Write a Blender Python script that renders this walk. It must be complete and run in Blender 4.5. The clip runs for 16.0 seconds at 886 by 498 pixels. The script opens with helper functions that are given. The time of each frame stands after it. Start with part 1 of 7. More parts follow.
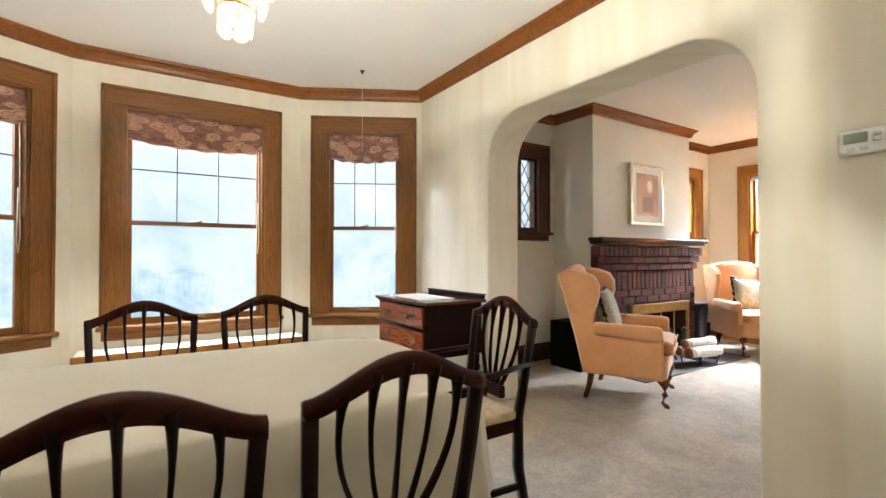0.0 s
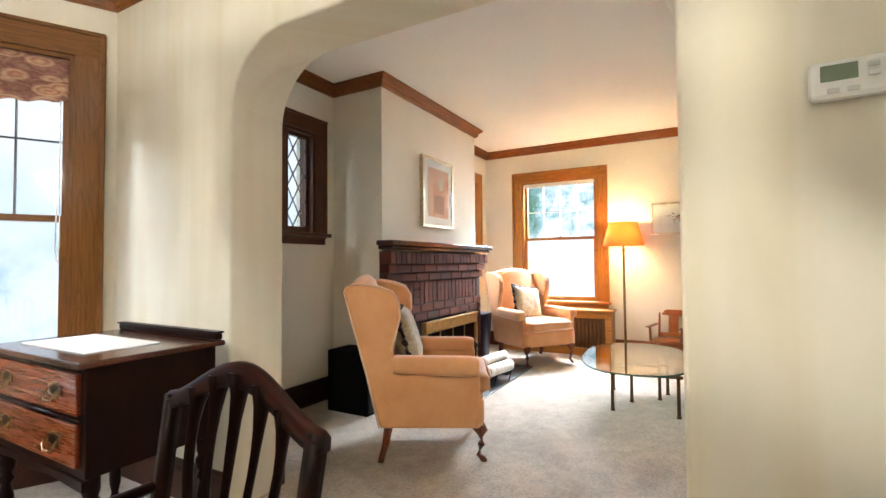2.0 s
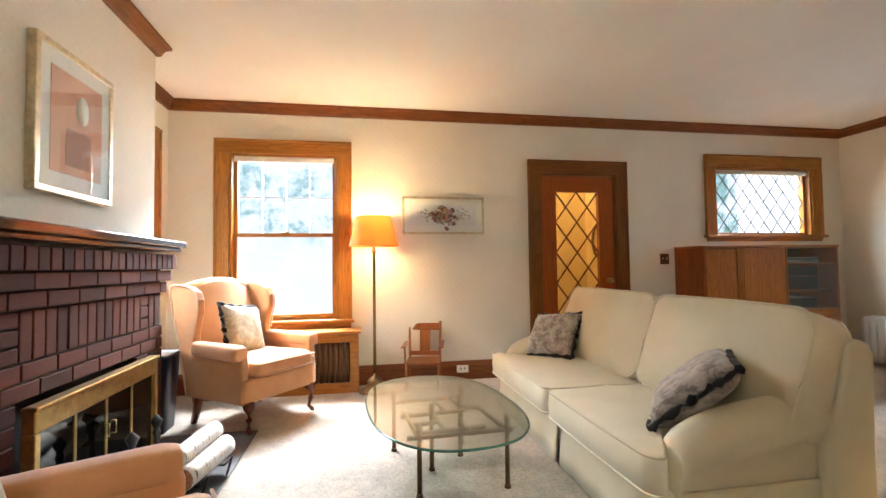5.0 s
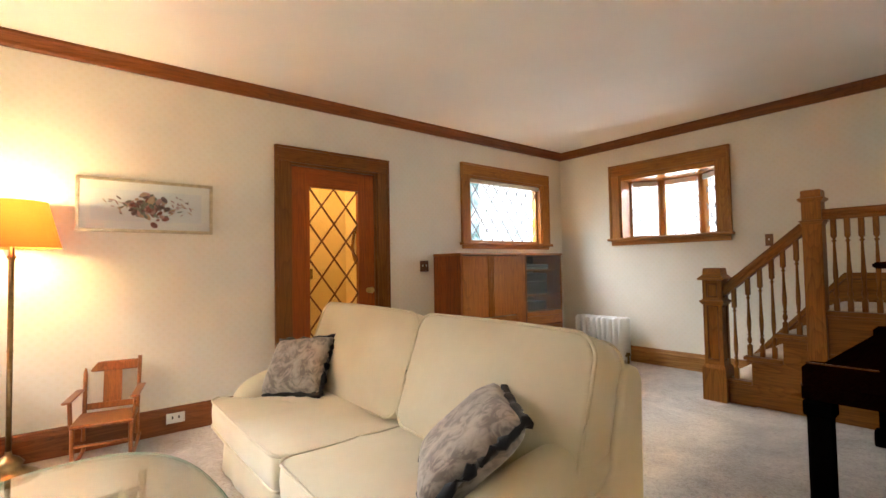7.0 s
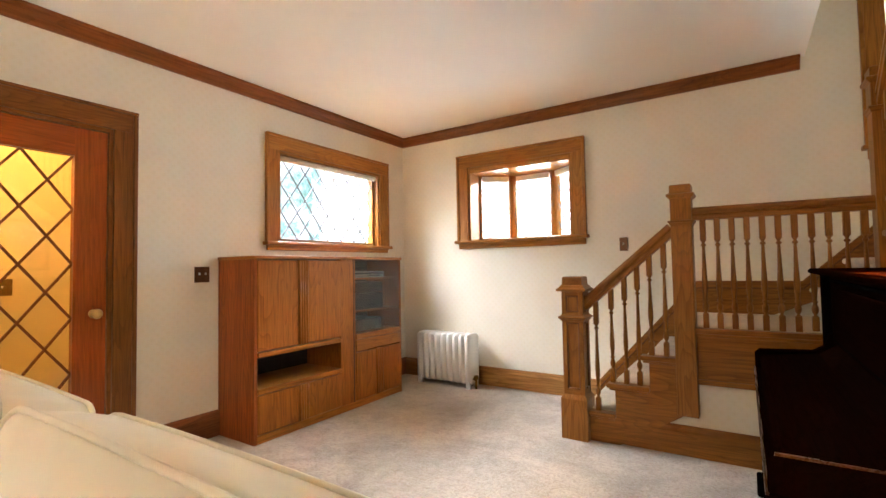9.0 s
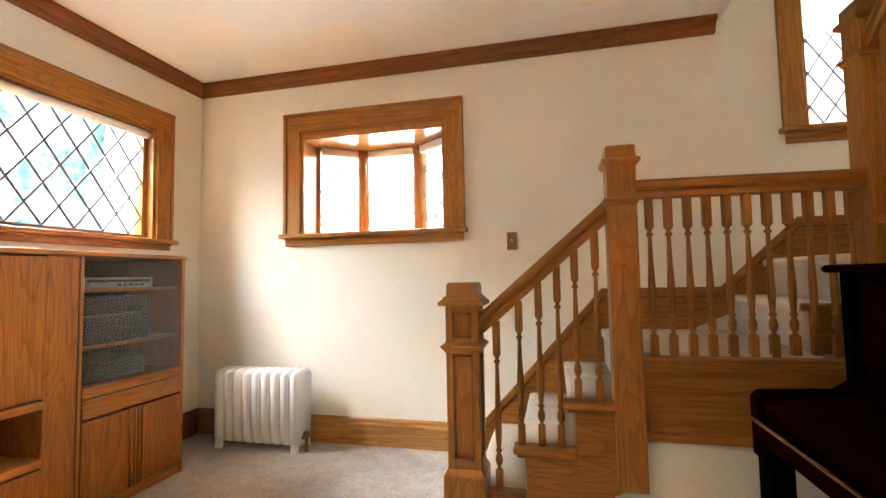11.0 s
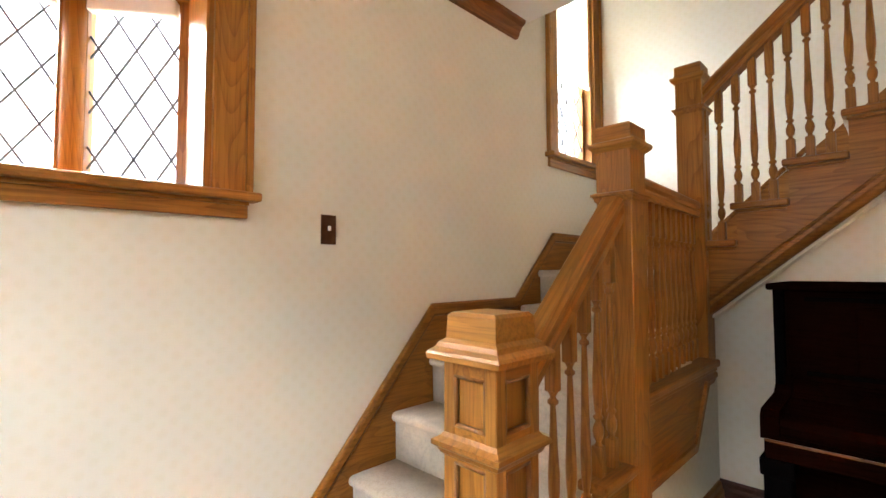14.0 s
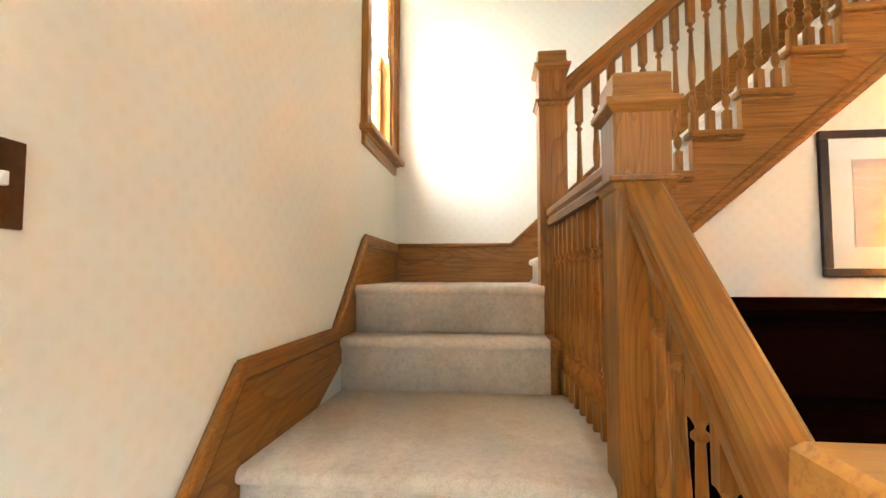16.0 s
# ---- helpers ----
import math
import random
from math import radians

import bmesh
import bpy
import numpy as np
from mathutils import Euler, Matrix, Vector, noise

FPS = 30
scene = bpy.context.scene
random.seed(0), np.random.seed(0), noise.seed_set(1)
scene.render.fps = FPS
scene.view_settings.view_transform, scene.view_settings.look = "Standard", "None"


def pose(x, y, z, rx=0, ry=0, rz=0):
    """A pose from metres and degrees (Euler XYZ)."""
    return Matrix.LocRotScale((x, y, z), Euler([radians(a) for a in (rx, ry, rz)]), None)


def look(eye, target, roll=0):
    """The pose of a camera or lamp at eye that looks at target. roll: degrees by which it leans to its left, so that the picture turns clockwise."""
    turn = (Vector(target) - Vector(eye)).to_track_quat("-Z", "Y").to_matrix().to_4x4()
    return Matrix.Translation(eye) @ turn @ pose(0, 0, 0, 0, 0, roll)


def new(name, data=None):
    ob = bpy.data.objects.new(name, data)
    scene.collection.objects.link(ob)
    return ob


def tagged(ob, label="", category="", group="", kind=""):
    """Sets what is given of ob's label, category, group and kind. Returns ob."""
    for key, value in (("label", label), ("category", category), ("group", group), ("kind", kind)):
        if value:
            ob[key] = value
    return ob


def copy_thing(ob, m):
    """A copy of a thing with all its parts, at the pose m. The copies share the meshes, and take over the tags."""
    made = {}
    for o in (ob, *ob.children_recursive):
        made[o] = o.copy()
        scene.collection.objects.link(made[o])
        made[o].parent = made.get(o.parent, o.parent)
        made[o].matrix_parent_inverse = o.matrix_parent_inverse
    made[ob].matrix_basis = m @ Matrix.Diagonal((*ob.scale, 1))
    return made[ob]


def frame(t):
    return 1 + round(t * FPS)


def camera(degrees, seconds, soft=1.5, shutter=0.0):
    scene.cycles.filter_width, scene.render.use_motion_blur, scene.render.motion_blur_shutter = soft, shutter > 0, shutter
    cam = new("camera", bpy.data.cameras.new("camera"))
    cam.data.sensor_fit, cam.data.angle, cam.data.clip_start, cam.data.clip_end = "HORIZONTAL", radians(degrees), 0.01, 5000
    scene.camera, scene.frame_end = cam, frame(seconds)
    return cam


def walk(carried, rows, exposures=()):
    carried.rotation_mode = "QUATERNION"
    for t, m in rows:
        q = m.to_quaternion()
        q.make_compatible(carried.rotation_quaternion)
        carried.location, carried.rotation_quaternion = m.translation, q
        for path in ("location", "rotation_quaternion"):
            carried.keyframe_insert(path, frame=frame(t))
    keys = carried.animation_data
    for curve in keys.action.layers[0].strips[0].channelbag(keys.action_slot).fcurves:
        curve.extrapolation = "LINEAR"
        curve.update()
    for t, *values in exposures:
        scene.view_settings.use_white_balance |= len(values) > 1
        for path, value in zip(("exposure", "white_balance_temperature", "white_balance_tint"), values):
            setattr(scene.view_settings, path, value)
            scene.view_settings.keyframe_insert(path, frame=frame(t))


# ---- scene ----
cam = camera(87.9, 16.0)
PATH = [
    (0, (-0.181, 0.489, 1.103), (0.902, 2.17, 1.132), -0.0),
    (0.5, (-0.044, 0.76, 1.111), (1.272, 2.265, 1.147), -0.1),
    (1, (0.137, 1.02, 1.117), (1.648, 2.329, 1.164), -0.3),
    (1.5, (0.362, 1.203, 1.107), (2.018, 2.323, 1.161), -0.3),
    (2, (0.609, 1.348, 1.1), (2.358, 2.315, 1.163), -0.5),
    (2.5, (0.852, 1.474, 1.088), (2.669, 2.307, 1.149), -0.5),
    (3, (1.097, 1.624, 1.056), (2.984, 2.284, 1.124), -0.7),
    (5.5, (2.2, 2.227, 1.122), (4.096, 1.596, 1.193), -0.8),
    (6, (2.354, 2.145, 1.14), (4.144, 1.255, 1.209), -0.9),
    (6.5, (2.507, 1.987, 1.138), (4.186, 0.904, 1.216), -0.8),
    (7, (2.644, 1.807, 1.143), (4.201, 0.555, 1.217), -1.0),
    (7.5, (2.792, 1.591, 1.149), (4.221, 0.195, 1.233), -1.0),
    (8, (2.924, 1.339, 1.155), (4.253, -0.154, 1.239), -1.0),
    (8.5, (3.064, 1.074, 1.163), (4.281, -0.511, 1.242), -1.0),
    (9, (3.236, 0.789, 1.166), (4.331, -0.882, 1.246), -1.0),
    (9.6, (3.33, 0.45, 1.162), (4.338, -1.28, 1.244), -1.0),
    (10.2, (3.41, 0.10, 1.145), (4.345, -1.70, 1.24), -1.0),
    (10.8, (3.68, -0.22, 1.122), (4.315, -2.11, 1.236), -1.0),
    (11.5, (4.193, -0.589, 1.103), (4.201, -2.585, 1.231), -1.0),
    (12, (4.352, -0.759, 1.123), (4.073, -2.736, 1.239), -0.4),
    (12.5, (4.534, -0.965, 1.143), (3.946, -2.873, 1.256), -0.4),
    (13, (4.741, -1.189, 1.151), (3.861, -2.983, 1.256), -0.4),
    (13.5, (4.916, -1.429, 1.16), (3.757, -3.057, 1.256), -0.2),
    (14, (5.013, -1.735, 1.177), (3.599, -3.146, 1.272), -0.1),
    (14.5, (5.05, -2.047, 1.17), (3.408, -3.183, 1.278), -0.3),
    (15, (4.973, -2.303, 1.182), (3.154, -3.127, 1.295), -0.2),
    (15.5, (4.81, -2.502, 1.203), (2.883, -3.027, 1.312), 0.0),
    (16, (4.574, -2.684, 1.222), (2.588, -2.897, 1.336), -0.0),
]
EXPOSE = [(0.0, 1.25, 5900, 8), (2.5, 1.3, 5900, 8), (5.5, 1.15, 6000, 9), (7.0, 1.45, 6150, 10), (9.0, 2.0, 6250, 11), (11.5, 2.2, 6300, 12), (12.5, 2.0, 6200, 10), (14.5, 2.45, 6150, 9), (16.0, 2.95, 6200, 6)]
walk(cam, [(t, look(eye, target, roll)) for t, eye, target, roll in PATH], EXPOSE)

# ---- world and large lights ----
world = bpy.data.worlds.new("sky")
scene.world = world
world.use_nodes = True
wn = world.node_tree.nodes
sky = wn.new("ShaderNodeTexSky")
sky.sky_type = "NISHITA"
sky.sun_disc = False
sky.sun_elevation = radians(48)
sky.sun_rotation = radians(120)
sky.air_density, sky.dust_density = 1.0, 3.0
wn["Background"].inputs["Strength"].default_value = 0.12
world.node_tree.links.new(sky.outputs["Color"], wn["Background"].inputs["Color"])

sun_data = bpy.data.lights.new("sun", "SUN")
sun_data.energy, sun_data.angle, sun_data.color = 1.0, radians(12), (1.0, 0.96, 0.9)
sun = new("sun", sun_data)
sun.matrix_world = look((0, 0, 10), (-6, -3, 0))


def sky_lamp(m, w, h, power, color=(0.93, 0.97, 1.0), spread=120):
    """Stand-in for the sky's light at a window."""
    d = bpy.data.lights.new("window_light", "AREA")
    d.shape, d.size, d.size_y, d.energy, d.color = "RECTANGLE", w, h, power, color
    d.spread = radians(spread)
    ob = new("window_light", d)
    ob.matrix_world = m
    return ob


def bulb(x, y, z, power, color, radius=0.04):
    d = bpy.data.lights.new("bulb_light", "POINT")
    d.energy, d.color, d.shadow_soft_size = power, color, radius
    ob = new("bulb_light", d)
    ob.location = (x, y, z)
    return ob


DIN_POWER, LIV_POWER = 560, 850

# ---- materials ----
def base_mat(name, color, rough=0.5, metal=0.0):
    m = bpy.data.materials.new(name)
    m.use_nodes = True
    nt = m.node_tree
    b = nt.nodes["Principled BSDF"]
    b.inputs["Base Color"].default_value = (*color, 1)
    b.inputs["Roughness"].default_value = rough
    b.inputs["Metallic"].default_value = metal
    return m, nt, b


def coords(nt, scale=(1, 1, 1)):
    tc = nt.nodes.new("ShaderNodeTexCoord")
    mp = nt.nodes.new("ShaderNodeMapping")
    mp.inputs["Scale"].default_value = scale
    nt.links.new(tc.outputs["Object"], mp.inputs["Vector"])
    return mp.outputs["Vector"]


def noise_node(nt, vec, scale, detail=4.0, rough=0.6, distort=0.0):
    n = nt.nodes.new("ShaderNodeTexNoise")
    n.inputs["Scale"].default_value = scale
    n.inputs["Detail"].default_value = detail
    n.inputs["Roughness"].default_value = rough
    n.inputs["Distortion"].default_value = distort
    nt.links.new(vec, n.inputs["Vector"])
    return n.outputs["Fac"]


def ramp(nt, fac, stops):
    r = nt.nodes.new("ShaderNodeValToRGB")
    els = r.color_ramp.elements
    while len(els) < len(stops):
        els.new(0.5)
    for e, (p, c) in zip(els, stops):
        e.position, e.color = p, (*c, 1)
    nt.links.new(fac, r.inputs["Fac"])
    return r.outputs["Color"]


def mix(nt, fac, a, b, kind="MIX"):
    m = nt.nodes.new("ShaderNodeMix")
    m.data_type, m.blend_type = "RGBA", kind
    for sock, v in ((m.inputs[0], fac), (m.inputs[6], a), (m.inputs[7], b)):
        if hasattr(v, "is_linked"):
            nt.links.new(v, sock)
        else:
            sock.default_value = v if isinstance(v, float) else (*v, 1)
    return m.outputs[2]


def bump(nt, b, height, strength=0.3, dist=0.002):
    n = nt.nodes.new("ShaderNodeBump")
    n.inputs["Strength"].default_value = strength
    n.inputs["Distance"].default_value = dist
    nt.links.new(height, n.inputs["Height"])
    nt.links.new(n.outputs["Normal"], b.inputs["Normal"])


def scaled(c, f):
    return tuple(min(1.0, v * f) for v in c)


def plaster(name, color, rough=0.85, amp=0.06, grain=220, strength=0.15):
    m, nt, b = base_mat(name, color, rough)
    v = coords(nt)
    big = noise_node(nt, v, 1.3, 3)
    col = ramp(nt, big, [(0.3, scaled(color, 1 - amp)), (0.7, scaled(color, 1 + amp * 0.6))])
    nt.links.new(col, b.inputs["Base Color"])
    bump(nt, b, noise_node(nt, v, grain, 2), strength, 0.001)
    return m


def wood(name, color, axis=2, rough=0.35, contrast=0.22, fine=1.0, coat=0.15, pore=0.6, rings_depth=0.45):
    """Oak-like grain running along the given axis."""
    m, nt, b = base_mat(name, color, rough)
    s = [14.0 * fine] * 3
    s[axis] = 0.7 * fine
    v = coords(nt, s)
    rings = noise_node(nt, v, 1.6, 3, 0.5, 1.2)
    w = nt.nodes.new("ShaderNodeTexWave")
    w.wave_type, w.bands_direction = "BANDS", "DIAGONAL"
    w.inputs["Scale"].default_value = 1.6
    w.inputs["Distortion"].default_value = 9.0
    w.inputs["Detail"].default_value = 3.0
    nt.links.new(v, w.inputs["Vector"])
    s2 = [120.0 * fine] * 3
    s2[axis] = 4.0 * fine
    pores = noise_node(nt, coords(nt, s2), 1.0, 3, 0.7)
    a = mix(nt, 0.18, rings, w.outputs["Fac"])
    col = ramp(nt, a, [(0.2, scaled(color, 1 - contrast)), (0.5, color), (0.85, scaled(color, 1 + contrast * 0.8))])
    pc = ramp(nt, pores, [(0.36, (0.55, 0.5, 0.45)), (0.52, (1, 1, 1))])
    col = mix(nt, pore, col, pc, "MULTIPLY")
    oi = nt.nodes.new("ShaderNodeObjectInfo")
    # flat-sawn figure: nested growth rings stretched along the board
    s3 = [9.0 * fine] * 3
    s3[axis] = 1.1 * fine
    shift = nt.nodes.new("ShaderNodeVectorMath")
    shift.operation = "ADD"
    nt.links.new(coords(nt, s3), shift.inputs[0])
    off = nt.nodes.new("ShaderNodeMath")
    off.operation = "MULTIPLY"
    off.inputs[1].default_value = 37.0
    nt.links.new(oi.outputs["Random"], off.inputs[0])
    nt.links.new(off.outputs[0], shift.inputs[1])
    field = noise_node(nt, shift.outputs[0], 0.55, 2, 0.4, 0.3)
    mul = nt.nodes.new("ShaderNodeMath")
    mul.operation = "MULTIPLY"
    mul.inputs[1].default_value = 26.0
    nt.links.new(field, mul.inputs[0])
    fr = nt.nodes.new("ShaderNodeMath")
    fr.operation = "FRACT"
    nt.links.new(mul.outputs[0], fr.inputs[0])
    figure = ramp(nt, fr.outputs[0], [(0.0, (0.42, 0.33, 0.25)), (0.3, (0.86, 0.82, 0.78)), (0.75, (1.0, 1.0, 1.0))])
    col = mix(nt, rings_depth, col, figure, "MULTIPLY")
    tint = ramp(nt, oi.outputs["Random"], [(0.0, (0.9, 0.88, 0.86)), (1.0, (1, 1, 1))])
    col = mix(nt, 1.0, col, tint, "MULTIPLY")
    nt.links.new(col, b.inputs["Base Color"])
    rr = nt.nodes.new("ShaderNodeMapRange")
    rr.inputs["To Min"].default_value, rr.inputs["To Max"].default_value = rough - 0.08, rough + 0.14
    nt.links.new(pores, rr.inputs["Value"])
    nt.links.new(rr.outputs["Result"], b.inputs["Roughness"])
    b.inputs["Specular IOR Level"].default_value = 0.25
    b.inputs["Coat Weight"].default_value = coat * 0.6
    b.inputs["Coat Roughness"].default_value = 0.15
    bump(nt, b, pores, 0.06, 0.0004)
    return m


def cloth(name, color, color2=None, scale=500, rough=0.9, sheen=0.3, blotch=6.0, strength=0.35):
    m, nt, b = base_mat(name, color, rough)
    v = coords(nt)
    c2 = color2 or scaled(color, 0.82)
    col = ramp(nt, noise_node(nt, v, blotch, 5, 0.6), [(0.35, c2), (0.65, color)])
    nt.links.new(col, b.inputs["Base Color"])
    b.inputs["Sheen Weight"].default_value = sheen
    b.inputs["Sheen Roughness"].default_value = 0.4
    bump(nt, b, noise_node(nt, v, scale, 2), strength, 0.0015)
    return m


def metal(name, color, rough=0.3):
    m, nt, b = base_mat(name, color, rough, 1.0)
    v = coords(nt)
    col = ramp(nt, noise_node(nt, v, 30, 4), [(0.3, scaled(color, 0.65)), (0.7, color)])
    nt.links.new(col, b.inputs["Base Color"])
    return m


def gloss_share(nt, least, most):
    """More reflection at a slant, the same from both sides."""
    lwt = nt.nodes.new("ShaderNodeLayerWeight")
    lwt.inputs["Blend"].default_value = 0.5
    pw4 = nt.nodes.new("ShaderNodeMath")
    pw4.operation = "POWER"
    pw4.inputs[1].default_value = 4.0
    nt.links.new(lwt.outputs["Facing"], pw4.inputs[0])
    ma = nt.nodes.new("ShaderNodeMath")
    ma.operation = "MULTIPLY_ADD"
    ma.inputs[1].default_value, ma.inputs[2].default_value = most, least
    nt.links.new(pw4.outputs[0], ma.inputs[0])
    return ma.outputs[0]


def glass(name, tint=(1, 1, 1), rough=0.0, mixin=0.9):
    """Thin clear pane: mostly see-through, with a glossy reflection."""
    m = bpy.data.materials.new(name)
    m.use_nodes = True
    nt = m.node_tree
    nt.nodes.clear()
    out = nt.nodes.new("ShaderNodeOutputMaterial")
    tr = nt.nodes.new("ShaderNodeBsdfTransparent")
    tr.inputs["Color"].default_value = (*tint, 1)
    gl = nt.nodes.new("ShaderNodeBsdfGlossy")
    gl.inputs["Roughness"].default_value = rough
    mx = nt.nodes.new("ShaderNodeMixShader")
    nt.links.new(gloss_share(nt, 0.04, 0.6), mx.inputs["Fac"])
    nt.links.new(tr.outputs[0], mx.inputs[1])
    nt.links.new(gl.outputs[0], mx.inputs[2])
    nt.links.new(mx.outputs[0], out.inputs["Surface"])
    return m


def glow(name, color, strength, trans=0.0):
    m, nt, b = base_mat(name, color, 0.7)
    b.inputs["Emission Color"].default_value = (*color, 1)
    b.inputs["Emission Strength"].default_value = strength
    return m


def carpet_mat(name, color, mottle=0.85):
    m, nt, b = base_mat(name, color, 0.95)
    v = coords(nt)
    big = noise_node(nt, v, 1.7, 4, 0.6, 0.8)
    mid = noise_node(nt, v, 14, 4, 0.65)
    col = ramp(nt, big, [(0.36, scaled(color, 0.76)), (0.62, scaled(color, 1.12))])
    col2 = ramp(nt, mid, [(0.3, (0.76, 0.74, 0.72)), (0.62, (1, 1, 1))])
    col = mix(nt, mottle, col, col2, "MULTIPLY")
    fine = noise_node(nt, v, 260, 3, 0.7)
    colf = ramp(nt, fine, [(0.3, (0.72, 0.7, 0.68)), (0.65, (1.0, 1.0, 1.0))])
    col = mix(nt, 0.7, col, colf, "MULTIPLY")
    tuft = noise_node(nt, v, 55, 4, 0.75)
    colt = ramp(nt, tuft, [(0.36, (0.64, 0.61, 0.57)), (0.54, (1.0, 1.0, 1.0))])
    col = mix(nt, mottle, col, colt, "MULTIPLY")
    nt.links.new(col, b.inputs["Base Color"])
    b.inputs["Sheen Weight"].default_value = 0.25
    h = mix(nt, 0.3, mix(nt, 0.5, fine, tuft), mid)
    bump(nt, b, h, 1.0, 0.008)
    return m


OAK = (0.41, 0.175, 0.03)
oak_v = wood("oak_upright", OAK, 2)
oak_x = wood("oak_lengthwise", OAK, 0)
oak_y = wood("oak_crosswise", OAK, 1)
crown_x = wood("crown_wood_x", (0.25, 0.086, 0.016), 0, 0.3)
crown_y = wood("crown_wood_y", (0.24, 0.075, 0.015), 1, 0.3)
bay_oak_v = wood("bay_oak_upright", (0.21, 0.085, 0.017), 2)
bay_oak_x = wood("bay_oak_lengthwise", (0.21, 0.085, 0.017), 0)
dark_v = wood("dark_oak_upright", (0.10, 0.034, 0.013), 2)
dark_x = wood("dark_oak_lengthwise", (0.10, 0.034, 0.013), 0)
door_v = wood("door_wood", (0.34, 0.082, 0.011), 2, 0.3, 0.22, 1.0, 0.15, 0.5, 0.2)
door_case = wood("door_casing_wood", (0.22, 0.082, 0.013), 2, 0.3, 0.22)
stair_v = wood("stair_oak_upright", (0.30, 0.122, 0.018), 2, 0.4, 0.22, 1.0, 0.02)
stair_x = wood("stair_oak_lengthwise", (0.30, 0.122, 0.018), 0, 0.4, 0.22, 1.0, 0.02)
stair_y = wood("stair_oak_crosswise", (0.30, 0.122, 0.018), 1, 0.4, 0.22, 1.0, 0.02)
mahog = wood("mahogany", (0.012, 0.003, 0.0015), 2, 0.3, 0.15, 1.6, 0.05, 0.15, 0.2)
mahog_x = wood("mahogany_lengthwise", (0.028, 0.0055, 0.0025), 0, 0.3, 0.15, 1.4, 0.08, 0.15, 0.2)
wall_din = plaster("dining_wall_paint", (0.80, 0.75, 0.63))


def light_streaks(m, period=0.16):
    """Soft wavering upright stripes: the chandelier's light streaks put into the wall colour."""
    nt = m.node_tree
    b = nt.nodes["Principled BSDF"]
    old = b.inputs["Base Color"].links[0].from_socket
    sep = nt.nodes.new("ShaderNodeSeparateXYZ")
    nt.links.new(coords(nt), sep.inputs[0])
    ad = nt.nodes.new("ShaderNodeMath")
    nt.links.new(sep.outputs["X"], ad.inputs[0])
    nt.links.new(sep.outputs["Y"], ad.inputs[1])
    cb = nt.nodes.new("ShaderNodeCombineXYZ")
    nt.links.new(ad.outputs[0], cb.inputs["X"])
    wv = nt.nodes.new("ShaderNodeMath")
    wv.operation = "MULTIPLY"
    wv.inputs[1].default_value = 0.06
    nt.links.new(sep.outputs["Z"], wv.inputs[0])
    nt.links.new(wv.outputs[0], cb.inputs["Y"])
    n1 = noise_node(nt, cb.outputs[0], 1 / period, 2, 0.5, 0.4)
    col = ramp(nt, n1, [(0.38, (0.93, 0.90, 0.83)), (0.6, (1, 1, 1))])
    nt.links.new(mix(nt, 1.0, old, col, "MULTIPLY"), b.inputs["Base Color"])


light_streaks(wall_din)
wall_liv = plaster("living_wall_paint", (0.80, 0.755, 0.645))


def dotted(m, pitch=0.045, depth=0.02):
    """Faint regular sprig pattern printed on an old wall paper."""
    nt = m.node_tree
    b = nt.nodes["Principled BSDF"]
    old = b.inputs["Base Color"].links[0].from_socket
    sep = nt.nodes.new("ShaderNodeSeparateXYZ")
    nt.links.new(coords(nt), sep.inputs[0])
    ad = nt.nodes.new("ShaderNodeMath")
    nt.links.new(sep.outputs["X"], ad.inputs[0])
    nt.links.new(sep.outputs["Y"], ad.inputs[1])
    cb = nt.nodes.new("ShaderNodeCombineXYZ")
    nt.links.new(ad.outputs[0], cb.inputs["X"])
    nt.links.new(sep.outputs["Z"], cb.inputs["Y"])
    rot = nt.nodes.new("ShaderNodeMapping")
    rot.inputs["Rotation"].default_value = (0, 0, radians(45))
    nt.links.new(cb.outputs[0], rot.inputs["Vector"])
    vo = nt.nodes.new("ShaderNodeTexVoronoi")
    vo.voronoi_dimensions = "2D"
    vo.inputs["Scale"].default_value = 1 / pitch
    vo.inputs["Randomness"].default_value = 0.12
    nt.links.new(rot.outputs[0], vo.inputs["Vector"])
    f = mix(nt, 0.3, vo.outputs["Distance"], noise_node(nt, cb.outputs[0], 90, 3))
    lo = 1 - depth
    col = ramp(nt, f, [(0.26, (lo, lo * 0.99, lo * 0.96)), (0.42, (1, 1, 1))])
    nt.links.new(mix(nt, 1.0, old, col, "MULTIPLY"), b.inputs["Base Color"])


dotted(wall_liv)
ceil_mat = plaster("ceiling_paint", (0.89, 0.87, 0.83), 0.9, 0.03)
carpet = carpet_mat("carpet", (0.55, 0.485, 0.405))
white_paint = plaster("white_paint", (0.82, 0.82, 0.8), 0.45, 0.04, 80, 0.1)
pane_glass = glass("pane_glass", (0.97, 0.99, 1.0))
lead_mat = base_mat("lead_came", (0.12, 0.12, 0.125), 0.6)[0]
brass = metal("brass", (0.62, 0.44, 0.17), 0.3)
old_brass = metal("aged_brass", (0.30, 0.20, 0.09), 0.35)
def dull(m, level=0.2):
    m.node_tree.nodes["Principled BSDF"].inputs["Specular IOR Level"].default_value = level
    return m


